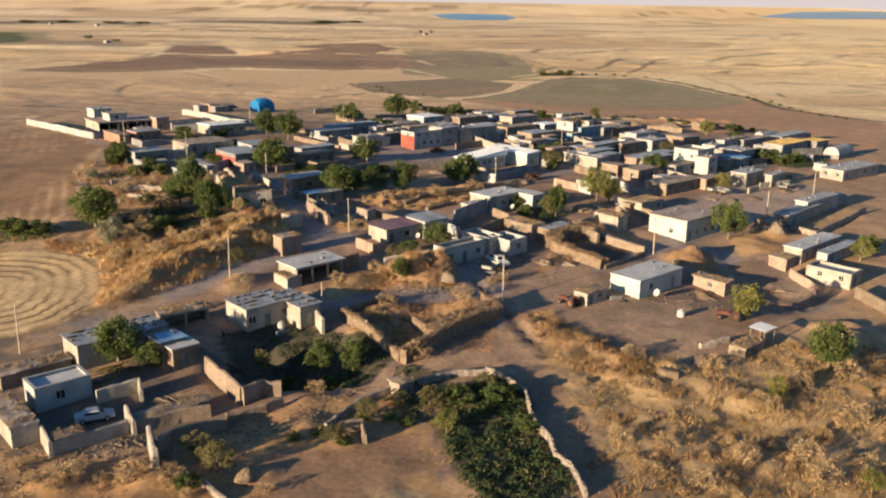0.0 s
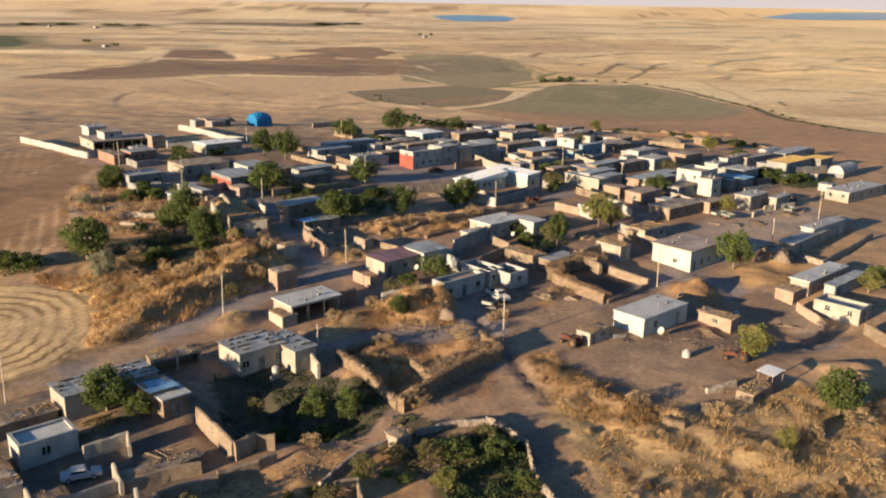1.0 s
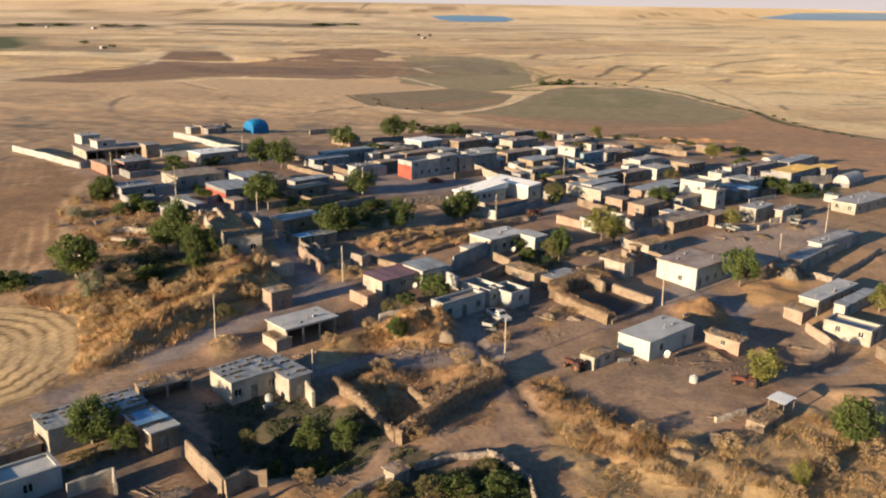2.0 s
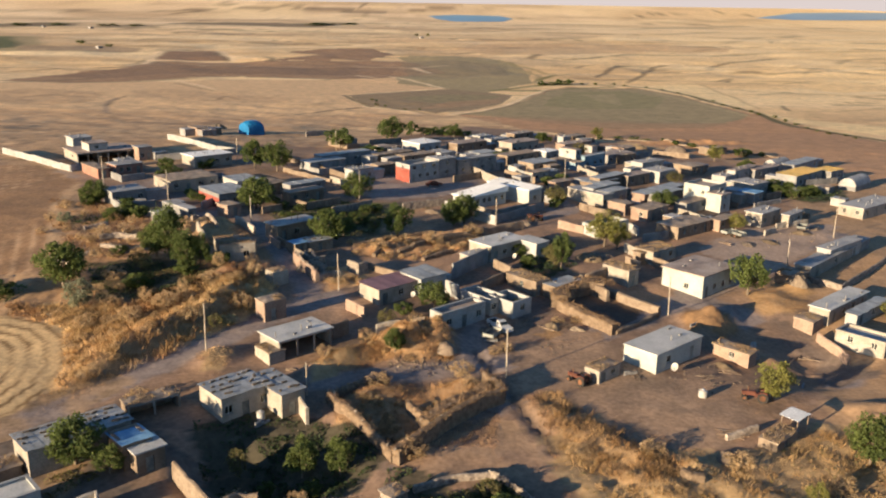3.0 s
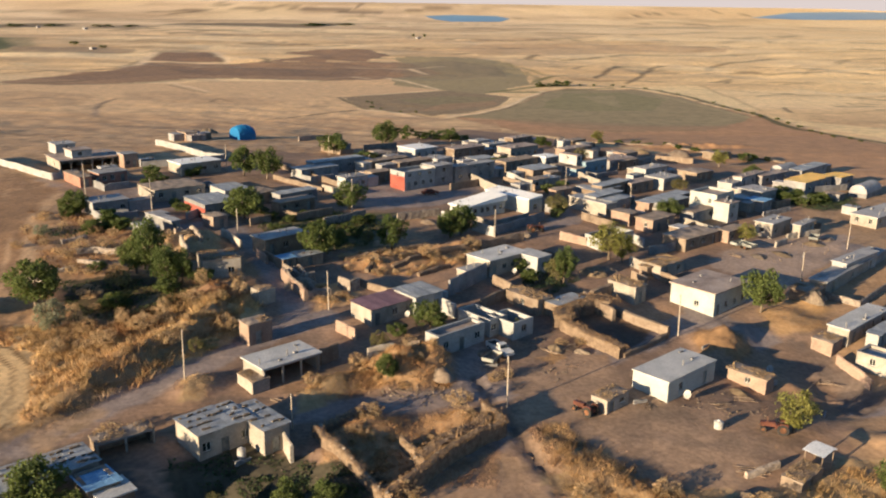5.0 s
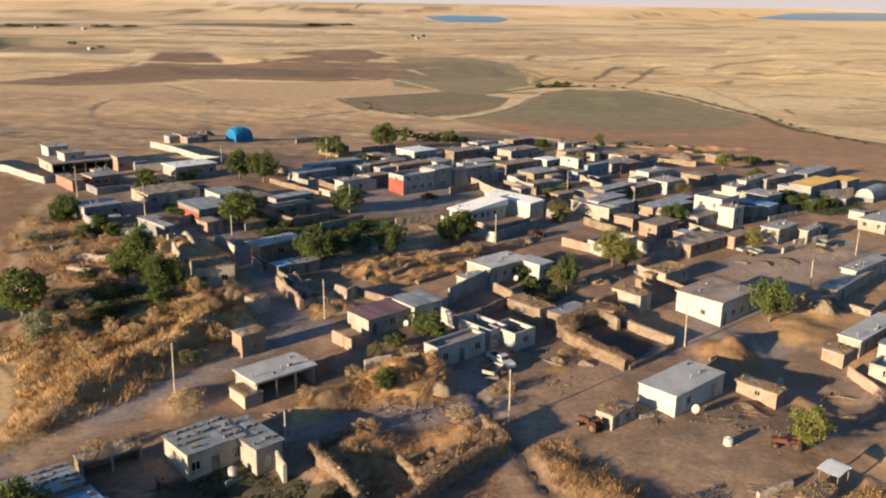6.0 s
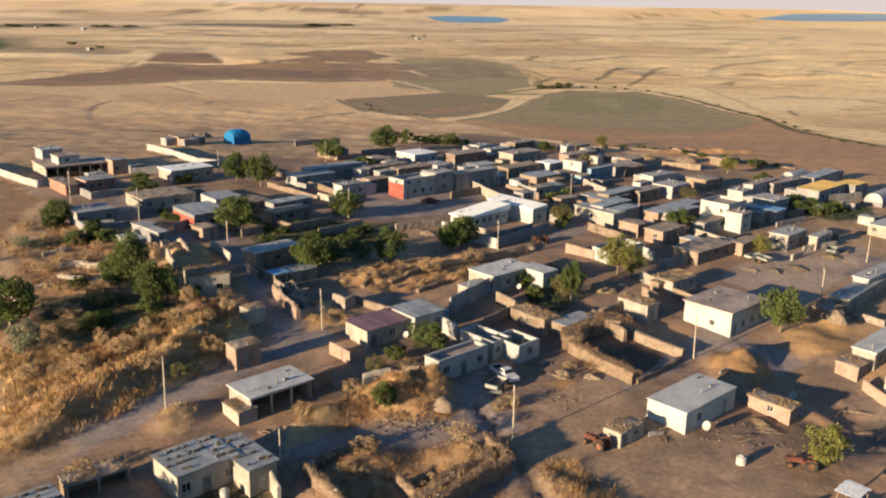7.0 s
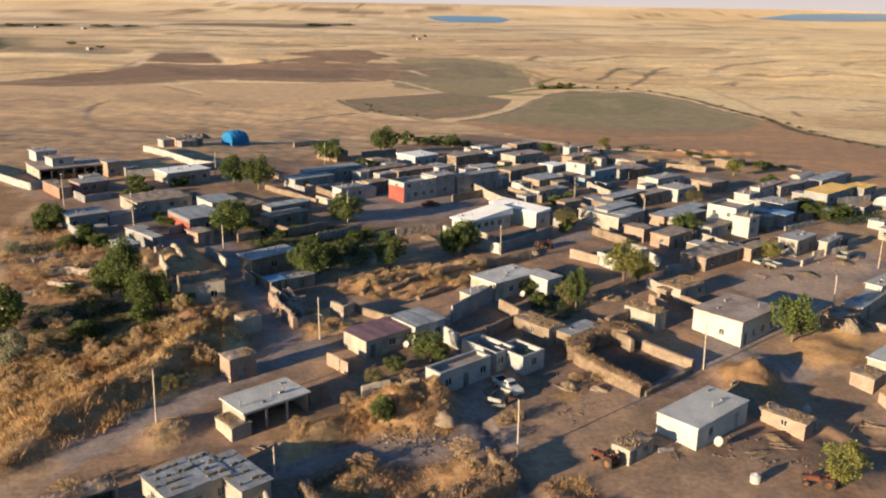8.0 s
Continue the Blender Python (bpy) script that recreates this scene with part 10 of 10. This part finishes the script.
for proto in TREES.values():
    for ob in (*proto.children, proto):
        bpy.data.objects.remove(ob)


# ---- grass and garden plants ----
tufts('dry_grass', 'golden dry grass and thistles on the slope', [(12.6, 117.7), (19.5, 114.5), (25.9, 115.0), (35.5, 108.9), (50.8, 117.1), (67.8, 118.4), (41.9, 50.6), (11.7, 49.5), (16.2, 76.3), (14.9, 91.4), (13.9, 107.3)], 8.0, 0.42, 10, 31, keep=0.3, tone=0.95)
tufts('scrub', 'tall clumps of withered scrub among dry grass', [(15.4, 107.5), (35.0, 107.3), (50.1, 115.2), (67.6, 114.7), (41.9, 50.6), (12.5, 49.5), (16.8, 86.8)], 0.8, 0.95, 30, 32, keep=0.36, tone=0.8)
tufts('dry_grass', 'golden dry grass on the bank above the road', [(-67.8, 145.7), (-49.7, 146.2), (-41.1, 153.1), (-31.7, 161.5), (-27.5, 157.4), (-29.4, 144.6), (-35.1, 133.6), (-41.4, 125.4), (-46.5, 119.8), (-54.2, 116.5)], 7.65, 0.54, 10, 33, keep=0.26, tone=1.2)
tufts('scrub', 'withered shrubs along the bank', [(-67.8, 145.7), (-49.7, 146.2), (-41.1, 153.1), (-31.7, 161.5), (-27.5, 157.4), (-29.4, 144.6), (-35.5, 134.9), (-41.9, 126.5), (-46.9, 120.8), (-54.8, 117.4)], 1.3, 1.2, 34, 34, keep=0.3, tone=1.05)
tufts('dry_grass', 'dry grass between the ruins', [(-18.0, 126.7), (-14.2, 132.5), (-9.3, 139.6), (-2.1, 145.6), (2.5, 141.3), (2.4, 132.8), (-4.5, 132.4), (-11.0, 128.3)], 9, 0.62, 11, 35, keep=0.2, tone=1.08)
tufts('scrub', 'withered scrub over a grassy mound', [(-11.4, 132.0), (-7.9, 140.5), (-2.1, 144.8), (2.5, 141.3), (2.4, 132.8), (-4.5, 131.1)], 1.0, 1.0, 28, 36, keep=0.3, tone=1.0)
tufts('dry_grass', 'dry grass inside a ruined yard', [(-14.0, 120.0), (-8.0, 122.3), (-4.0, 123.8), (1.0, 125.2), (6.2, 126.0), (8.5, 122.6), (7.5, 109.6), (-11.1, 108.8)], 11.0, 0.6, 12, 37, keep=0.12, tone=1.15)
tufts('dry_grass', 'dry grass on the low mound', [(-18.0, 184.4), (-7.2, 189.5), (2.2, 189.1), (11.9, 193.5), (9.1, 182.3), (1.1, 176.1), (-6.4, 172.7), (-15.7, 172.3)], 5.95, 0.43, 9, 38, keep=0.38, tone=1.0)
tufts('dry_grass', 'dry grass in a roofless ruin', [(-22.2, 166.4), (-11.6, 168.4), (-12.6, 158.8), (-18.9, 155.9)], 5.95, 0.43, 9, 39, keep=0.35, tone=1.0)
tufts('dry_grass', 'brown dry grass under the trees on the mound', [(-76.9, 208.2), (-64.3, 204.8), (-46.7, 194.2), (-30.2, 170.5), (-28.5, 154.5), (-39.9, 146.7), (-55.3, 138.6), (-66.3, 145.8), (-72.0, 174.0)], 3.06, 0.47, 9, 40, keep=0.4, tone=1.0)
tufts('dry_grass', 'sparse dry grass on bare foreground earth', [(-25.1, 88.9), (-14.7, 96.9), (-5.1, 97.5), (-0.9, 90.5), (1.6, 75.5), (1.4, 49.1), (-40.6, 47.6), (-57.8, 82.2), (-42.8, 83.1), (-30.9, 81.7)], 2.89, 0.47, 9, 41, keep=0.42, tone=1.0)
tufts('scrub', 'withered shrubs on foreground earth', [(-55.9, 79.1), (-39.6, 81.1), (-27.7, 80.8), (-21.5, 84.4), (-14.6, 53.6), (-43.8, 52.4)], 0.42, 0.98, 20, 42, keep=0.4, tone=0.8)
tufts('dry_grass', 'straw and dry grass on a spoil heap', [(40.5, 151.6), (46.9, 154.9), (50.0, 147.5), (46.1, 143.4), (41.1, 144.7)], 6.8, 0.4, 9, 43, keep=0.25, tone=1.0)
tufts('dry_grass', 'dry grass round a tumbled wall', [(55.9, 162.9), (66.1, 172.2), (72.0, 172.7), (64.2, 155.9), (55.1, 152.3), (53.9, 155.4)], 5.1, 0.4, 9, 44, keep=0.4, tone=1.0)
tufts('dry_grass', 'dry weeds beside the road', [(16.0, 142.2), (18.6, 143.9), (21.6, 139.5), (16.7, 136.4)], 5.1, 0.4, 9, 45, keep=0.3, tone=1.0)
tufts('dry_grass', 'dry straw on top of a mud pen', [(20.0, 152.5), (22.4, 158.3), (26.2, 160.6), (28.6, 159.8), (27.0, 155.8), (22.3, 152.6)], 10.2, 0.36, 9, 46, keep=0.1, tone=1.0)
tufts('dry_grass', 'dry grass at the edge of the stubble field', [(-57.6, 106.6), (-52.0, 109.0), (-49.9, 115.4), (-49.6, 123.4), (-52.8, 133.3), (-57.2, 140.4), (-47.9, 149.0), (-37.1, 154.2), (-30.7, 148.2), (-33.9, 139.9), (-39.6, 129.7), (-45.0, 119.7), (-51.2, 110.8)], 5.1, 0.47, 9, 47, keep=0.38, tone=1.0)
tufts('dry_grass', 'dry weeds along a yard', [(7.8, 143.2), (11.5, 141.9), (11.7, 136.1), (8.0, 134.5)], 5.1, 0.43, 9, 48, keep=0.3, tone=1.0)
tufts('dry_grass', 'dry weeds in a trodden yard', [(35.0, 132.4), (45.0, 131.2), (45.4, 122.6), (35.8, 118.9), (33.4, 125.0)], 2.04, 0.4, 9, 49, keep=0.45, tone=1.0)
tufts('weeds', 'sparse dry weeds scattered over trodden village earth', [(-70.4, 192.5), (-71.8, 268.7), (-30.8, 312.4), (51.9, 383.1), (129.4, 280.5), (49.6, 119.6), (12.0, 101.8), (-30.0, 107.3), (-32.2, 133.2)], 0.5, 0.42, 8, 50, keep=0.5, tone=0.85)
tufts('dry_grass', 'golden grass along a low ridge beside a ditch', [(12.0, 122.1), (16.2, 123.6), (21.6, 115.5), (26.8, 109.0), (30.5, 106.1), (23.3, 102.0), (17.6, 107.5)], 9, 0.55, 10, 51, keep=0.2, tone=1.1)
tufts('dry_grass', 'golden grass over a mound beside a ruined house', [(-54.2, 189.7), (-46.9, 194.9), (-39.3, 180.6), (-41.1, 173.9), (-48.0, 172.1)], 8, 0.55, 10, 52, keep=0.2, tone=1.05)
tufts('scrub', 'withered scrub along a low ridge', [(11.5, 121.5), (16.2, 123.6), (21.6, 115.5), (26.8, 109.0), (32.5, 106.1), (23.3, 100.0), (16.6, 107.5)], 0.9, 1.1, 30, 57, keep=0.3, tone=0.8)
tufts('scrub', 'reddish withered scrub at the top of the bank', [(-50.2, 143.0), (-46.0, 151.5), (-36.8, 161.0), (-31.5, 161.0), (-31.8, 152.0), (-38.0, 145.0), (-46.5, 138.5)], 1.0, 1.4, 32, 58, keep=0.25, tone=0.85)
greens("garden_plants", 'dark plants in a walled yard', [(94.5, 253.8), (112.1, 254.0), (107.5, 237.2), (95.0, 231.1), (87.9, 239.0)], 9, 0.22, 'dark', 68, 1.0, 0.4)
greens("garden_plants", 'dark hedge across the dry slope', [(-79.5, 194.4), (-69.0, 192.6), (-67.3, 187.1), (-77.8, 189.2)], 10, 0.2, 'dark', 69, 1.0, 0.42)
tufts('scrub', 'brown scrub on the slope outside the village', [(-88.5, 209.0), (-73.3, 205.0), (-63.2, 201.3), (-52.1, 172.2), (-64.3, 160.4), (-74.8, 180.6)], 0.55, 1.1, 22, 59, keep=0.36, tone=0.75)
greens("garden_plants", 'dark green plants under the trees', [(-40.1, 203.6), (-25.0, 216.5), (-14.5, 210.2), (-10.2, 200.0), (-13.1, 188.8), (-20.9, 182.8), (-32.5, 192.6)], 14, 0.18, 'dark', 64, 0.7, 0.42)
greens("garden_plants", 'dark undergrowth in a shaded hollow', [(-62.5, 163.2), (-55.0, 166.2), (-42.0, 164.3), (-38.0, 153.3), (-45.7, 147.9), (-55.3, 148.4)], 13, 0.18, 'dark', 65, 0.7, 0.43)
greens("garden_plants", 'dark weeds beside a garden wall', [(-5.5, 104.6), (-1.5, 104.4), (1.6, 101.6), (1.8, 99.3), (-2.9, 93.9), (-5.8, 97.5)], 22, 0.16, 'dark', 66, 0.6, 0.42)
greens("garden_plants", 'dark plants at the top of a shaded garden', [(-30.3, 113.3), (-22.1, 115.8), (-12.2, 113.0), (-6.6, 111.5), (-7.0, 105.8), (-16.3, 108.4), (-28.5, 108.8)], 22, 0.16, 'dark', 67, 0.6, 0.44)
tufts('dry_grass', 'tall golden grass over a hummock between houses', [(-13.1, 132.7), (-9.6, 138.4), (-5.1, 142.1), (-0.2, 140.8), (3.3, 133.8), (2.0, 131.3), (-4.6, 130.9), (-10.4, 130.5)], 9, 0.6, 11, 54, keep=0.18, tone=1.1)
tufts('dry_grass', 'dry weeds on a low ridge beside a yard', [(-18.0, 126.7), (-14.1, 131.8), (-9.0, 136.8), (-5.4, 135.7), (-7.3, 132.2), (-12.3, 128.2), (-16.9, 123.9)], 7, 0.5, 10, 55, keep=0.2, tone=1.1)
tufts('dry_grass', 'golden grass on a small mound by the road', [(-34.6, 129.9), (-32.1, 132.9), (-29.2, 132.1), (-29.2, 127.2), (-32.2, 126.4)], 8, 0.55, 10, 56, keep=0.15, tone=1.15)
greens("garden_plants", 'olive weeds and thistles on the dry slope', [(17.0, 107.6), (35.0, 107.3), (50.1, 115.2), (67.6, 114.7), (45.3, 55.9), (13.4, 54.7), (16.8, 86.8)], 6, 0.13, 'olive', 63, 0.5, 0.52)
greens("garden_plants", 'dense green garden plants behind a stone wall', [(0.4, 99.2), (6.9, 103.1), (10.9, 98.5), (11.4, 91.2), (12.8, 85.4), (14.2, 81.1), (14.0, 76.2), (5.0, 75.7), (1.1, 85.8)], 46, 0.17, 'dark', 51, 1.0, 0.36)
greens("garden_plants", 'paler weeds among garden plants', [(-1.0, 99.1), (6.9, 103.1), (10.9, 98.5), (11.4, 91.2), (12.8, 85.4), (14.2, 81.1), (14.0, 76.2), (3.8, 75.7), (-0.2, 85.7)], 14, 0.15, 'olive', 61, 0.8, 0.44)
greens("garden_plants", 'dark green plants in a shaded garden', [(-29.3, 109.1), (-21.3, 111.4), (-9.0, 111.5), (-7.0, 105.8), (-9.5, 99.9), (-17.6, 98.0), (-25.0, 100.2)], 30, 0.16, 'dark', 52, 0.7, 0.48)
greens("garden_plants", 'green undergrowth between houses', [(-40.1, 203.6), (-25.0, 216.5), (-14.5, 210.2), (-10.2, 200.0), (-13.1, 188.8), (-20.9, 182.8), (-32.5, 192.6)], 12, 0.18, 'olive', 53, 0.7, 0.46)
greens("garden_plants", 'green weeds in a shaded hollow', [(-57.1, 152.6), (-54.3, 160.0), (-44.3, 163.1), (-37.5, 160.7), (-40.6, 151.4), (-51.2, 146.1)], 11, 0.16, 'olive', 54, 0.7, 0.44)
greens("garden_plants", 'green garden behind a mud wall', [(16.2, 183.1), (22.9, 180.9), (26.7, 173.7), (20.9, 166.4), (15.9, 170.4)], 30, 0.16, 'dark', 55, 1.2, 0.34)
greens("garden_plants", 'green plants in a yard garden', [(-43.4, 100.4), (-39.1, 104.3), (-37.4, 101.5), (-41.7, 96.7)], 40, 0.14, 'olive', 56, 0.7, 0.36)
greens("garden_plants", 'green weeds along a field edge', [(-86.8, 154.6), (-75.1, 156.2), (-68.1, 154.4), (-68.9, 146.7), (-80.4, 142.2)], 10, 0.22, 'green', 57, 1.4, 0.36)
greens("garden_plants", 'scattered green weeds near the wall', [(-5.1, 97.5), (1.1, 99.2), (1.1, 90.6), (-4.8, 91.4)], 22, 0.15, 'olive', 58, 0.7, 0.46)


# ---- poles, vehicles, small things ----
pole(9.9, 127.3, 7.2, lean=-0.5)
pole(-32.9, 130.4, 7.0, lean=0.8)
pole(38.8, 151.6, 6.8, lean=-1.0)
pole(67.1, 173.9, 6.5, lean=-0.2)
pole(12.5, 194.5, 7.0, lean=-0.4)
pole(-81.7, 223.8, 7.5, lean=-0.2)
pole(-61.4, 208.7, 7.5, lean=-0.8)
pole(-18.5, 215.4, 7.5, lean=0.7)
pole(-37.9, 186.7, 6.5, lean=-0.3)
pole(-16.8, 156.2, 6.5, lean=-0.9)
pole(5.1, 254.6, 7.0, lean=0.2)
pole(33.7, 241.4, 7.0, lean=-0.8)
pole(-17.1, 120.5, 4.6, lean=0.1)
pole(46.5, 224.2, 6.5, lean=-0.3)
pole(86.6, 197.9, 6.5, lean=0.2)
pole(-54.1, 104.7, 6.8, lean=0.9)
pole(-56.4, 256.8, 7.0, lean=0.6)
pole(-32.0, 285.7, 6.0, lean=-0.2)
pickup(10.0, 143.3, -60)
sedan(-38.9, 89.9, 25, GREYCAR, "silver-grey car parked in a yard")
sedan(-1.0, 235.1, 20, REDPAINT, "dark red car parked before a grey house")
tractor(20.1, 126.2, 130, "rusty red tractor beside a mud hut")
tractor(43.9, 123.3, 160, "red tractor parked under a yellowing tree")
tractor(21.6, 203.5, 20, "red tractor standing on an open yard")
trailer(63.2, 196.5, 30)
trailer(64.7, 195.3, 120)
trailer(81.6, 202.8, 60)
trailer(8.7, 139.9, 60)
dish(34.6, 130.6, land(34.6, 130.6), 0.62, -60)
dish(15.0, 175.1, land(15.0, 175.1), 0.50, -50)
dish(-3.9, 154.2, land(-3.9, 154.2), 0.50, -40)
dish(49.7, 141.1, land(49.7, 141.1), 0.55, -50)
dish(-13.5, 119.4, land(-13.5, 119.4), 0.50, -30)
dish(48.8, 136.7, land(48.8, 136.7), 0.50, -60)
tank(36.6, 123.7, land(36.6, 123.7), 0.60, 0.90)
tank(-22.0, 114.3, land(-22.0, 114.3), 0.50, 1.00)
tank(2.1, 163.7, land(2.1, 163.7), 0.50, 1.10)
tank(82.5, 159.3, land(82.5, 159.3), 0.50, 1.00)
mound(65.8, 165.2, 2.2, 2.0, RUBBLEHEAP, 'heap of rubble and broken stone')
mound(29.8, 177.6, 2.4, 1.4, STRAWHEAP, 'rough heap of straw and dry dung')
mound(32.5, 179.1, 2.0, 1.0, WALLS["adobe"], 'slumped heap of earth and mud brick')
mound(-22.9, 165.0, 2.6, 1.7, RUBBLEHEAP, 'heap of fallen rubble filling a ruined house')
mound(18.6, 145.2, 1.8, 0.7, STRAWHEAP, 'rough heap of straw and dry dung')
mound(7.6, 142.5, 1.3, 0.7, RUBBLEHEAP, 'heap of rubble and broken stone')
mound(42.7, 134.2, 1.4, 0.6, STRAWHEAP, 'rough heap of straw and dry dung')
mound(80.6, 200.4, 2.2, 0.6, STRAWHEAP, 'rough heap of straw and dry dung')
mound(85.4, 204.7, 2.0, 0.6, WALLS["adobe"], 'slumped heap of earth and mud brick')
mound(65.7, 191.0, 2.2, 0.4, RUBBLEHEAP, 'heap of rubble and broken stone')
mound(70.7, 192.7, 2.4, 0.4, STRAWHEAP, 'rough heap of straw and dry dung')
mound(-1.1, 208.0, 2.0, 0.9, WALLS["adobe"], 'slumped heap of earth and mud brick')
mound(-31.1, 208.2, 1.6, 0.7, RUBBLEHEAP, 'heap of rubble and broken stone')
mound(39.8, 176.7, 1.8, 0.9, STRAWHEAP, 'rough heap of straw and dry dung')
mound(47.2, 184.1, 2.0, 0.9, WALLS["adobe"], 'slumped heap of earth and mud brick')
mound(19.5, 200.1, 1.6, 0.7, RUBBLEHEAP, 'heap of rubble and broken stone')
mound(70.1, 317.2, 3.0, 1.6, STRAWHEAP, 'rough heap of straw and dry dung')
mound(83.1, 313.9, 4.0, 2.2, WALLS["adobe"], 'slumped heap of earth and mud brick')
mound(48.8, 361.4, 3.0, 1.6, RUBBLEHEAP, 'heap of rubble and broken stone')
mound(-85.8, 353.4, 4.0, 2.0, STRAWHEAP, 'rough heap of straw and dry dung')
mound(-92.5, 359.1, 3.0, 1.4, WALLS["adobe"], 'slumped heap of earth and mud brick')
mound(22.4, 144.2, 1.2, 0.6, RUBBLEHEAP, 'heap of rubble and broken stone')
mound(24.1, 130.3, 1.1, 0.5, STRAWHEAP, 'rough heap of straw and dry dung')
mound(35.5, 108.9, 1.6, 0.9, WALLS["adobe"], 'slumped heap of earth and mud brick')
mound(-9.9, 123.7, 2.0, 0.9, RUBBLEHEAP, 'heap of rubble and broken stone')
mound(1.2, 133.9, 2.0, 1.3, WALLS["adobe"], 'slumped heap of earth and mud brick')
mound(66.5, 166.7, 1.8, 1.3, RUBBLEHEAP, 'heap of rubble and broken stone')
mound(-46.5, 182.7, 2.0, 1.3, STRAWHEAP, 'rough heap of straw and dry dung')
mound(-19.3, 79.7, 1.4, 0.9, STRAWHEAP, 'rough heap of straw and dry dung')
brush_pile(38.9, 129.6, 1.6, 8)
brush_pile(42.6, 132.1, 1.5, 7)
brush_pile(55.5, 140.2, 2.0, 9)
brush_pile(58.1, 140.9, 1.8, 8)
brush_pile(20.2, 145.6, 2.0, 14)
brush_pile(17.8, 144.4, 1.5, 9)
brush_pile(37.0, 144.0, 1.2, 5)
brush_pile(28.5, 128.7, 1.4, 6)
brush_pile(-9.4, 98.6, 1.5, 7)
brush_pile(37.7, 114.2, 1.8, 8)
brush_pile(41.6, 134.1, 1.4, 6)
brush_pile(60.7, 190.5, 1.5, 7)
brush_pile(-24.5, 210.9, 1.4, 6)
brush_pile(-31.8, 94.6, 1.5, 6)
brush_pile(-30.2, 95.9, 1.4, 6)
brush_pile(14.3, 146.9, 1.3, 6)
brush_pile(-19.9, 126.6, 1.3, 5)
block_stack(27.8, 129.3, 20, 12)
block_stack(8.3, 138.7, 10, 10)
block_stack(-21.6, 113.1, 42, 12)
block_stack(41.6, 146.3, 42, 10)
block_stack(5.1, 151.3, 42, 12)
block_stack(53.1, 130.0, 60, 10)
block_stack(-25.9, 212.1, 30, 9)
block_stack(-23.7, 213.8, 80, 9)
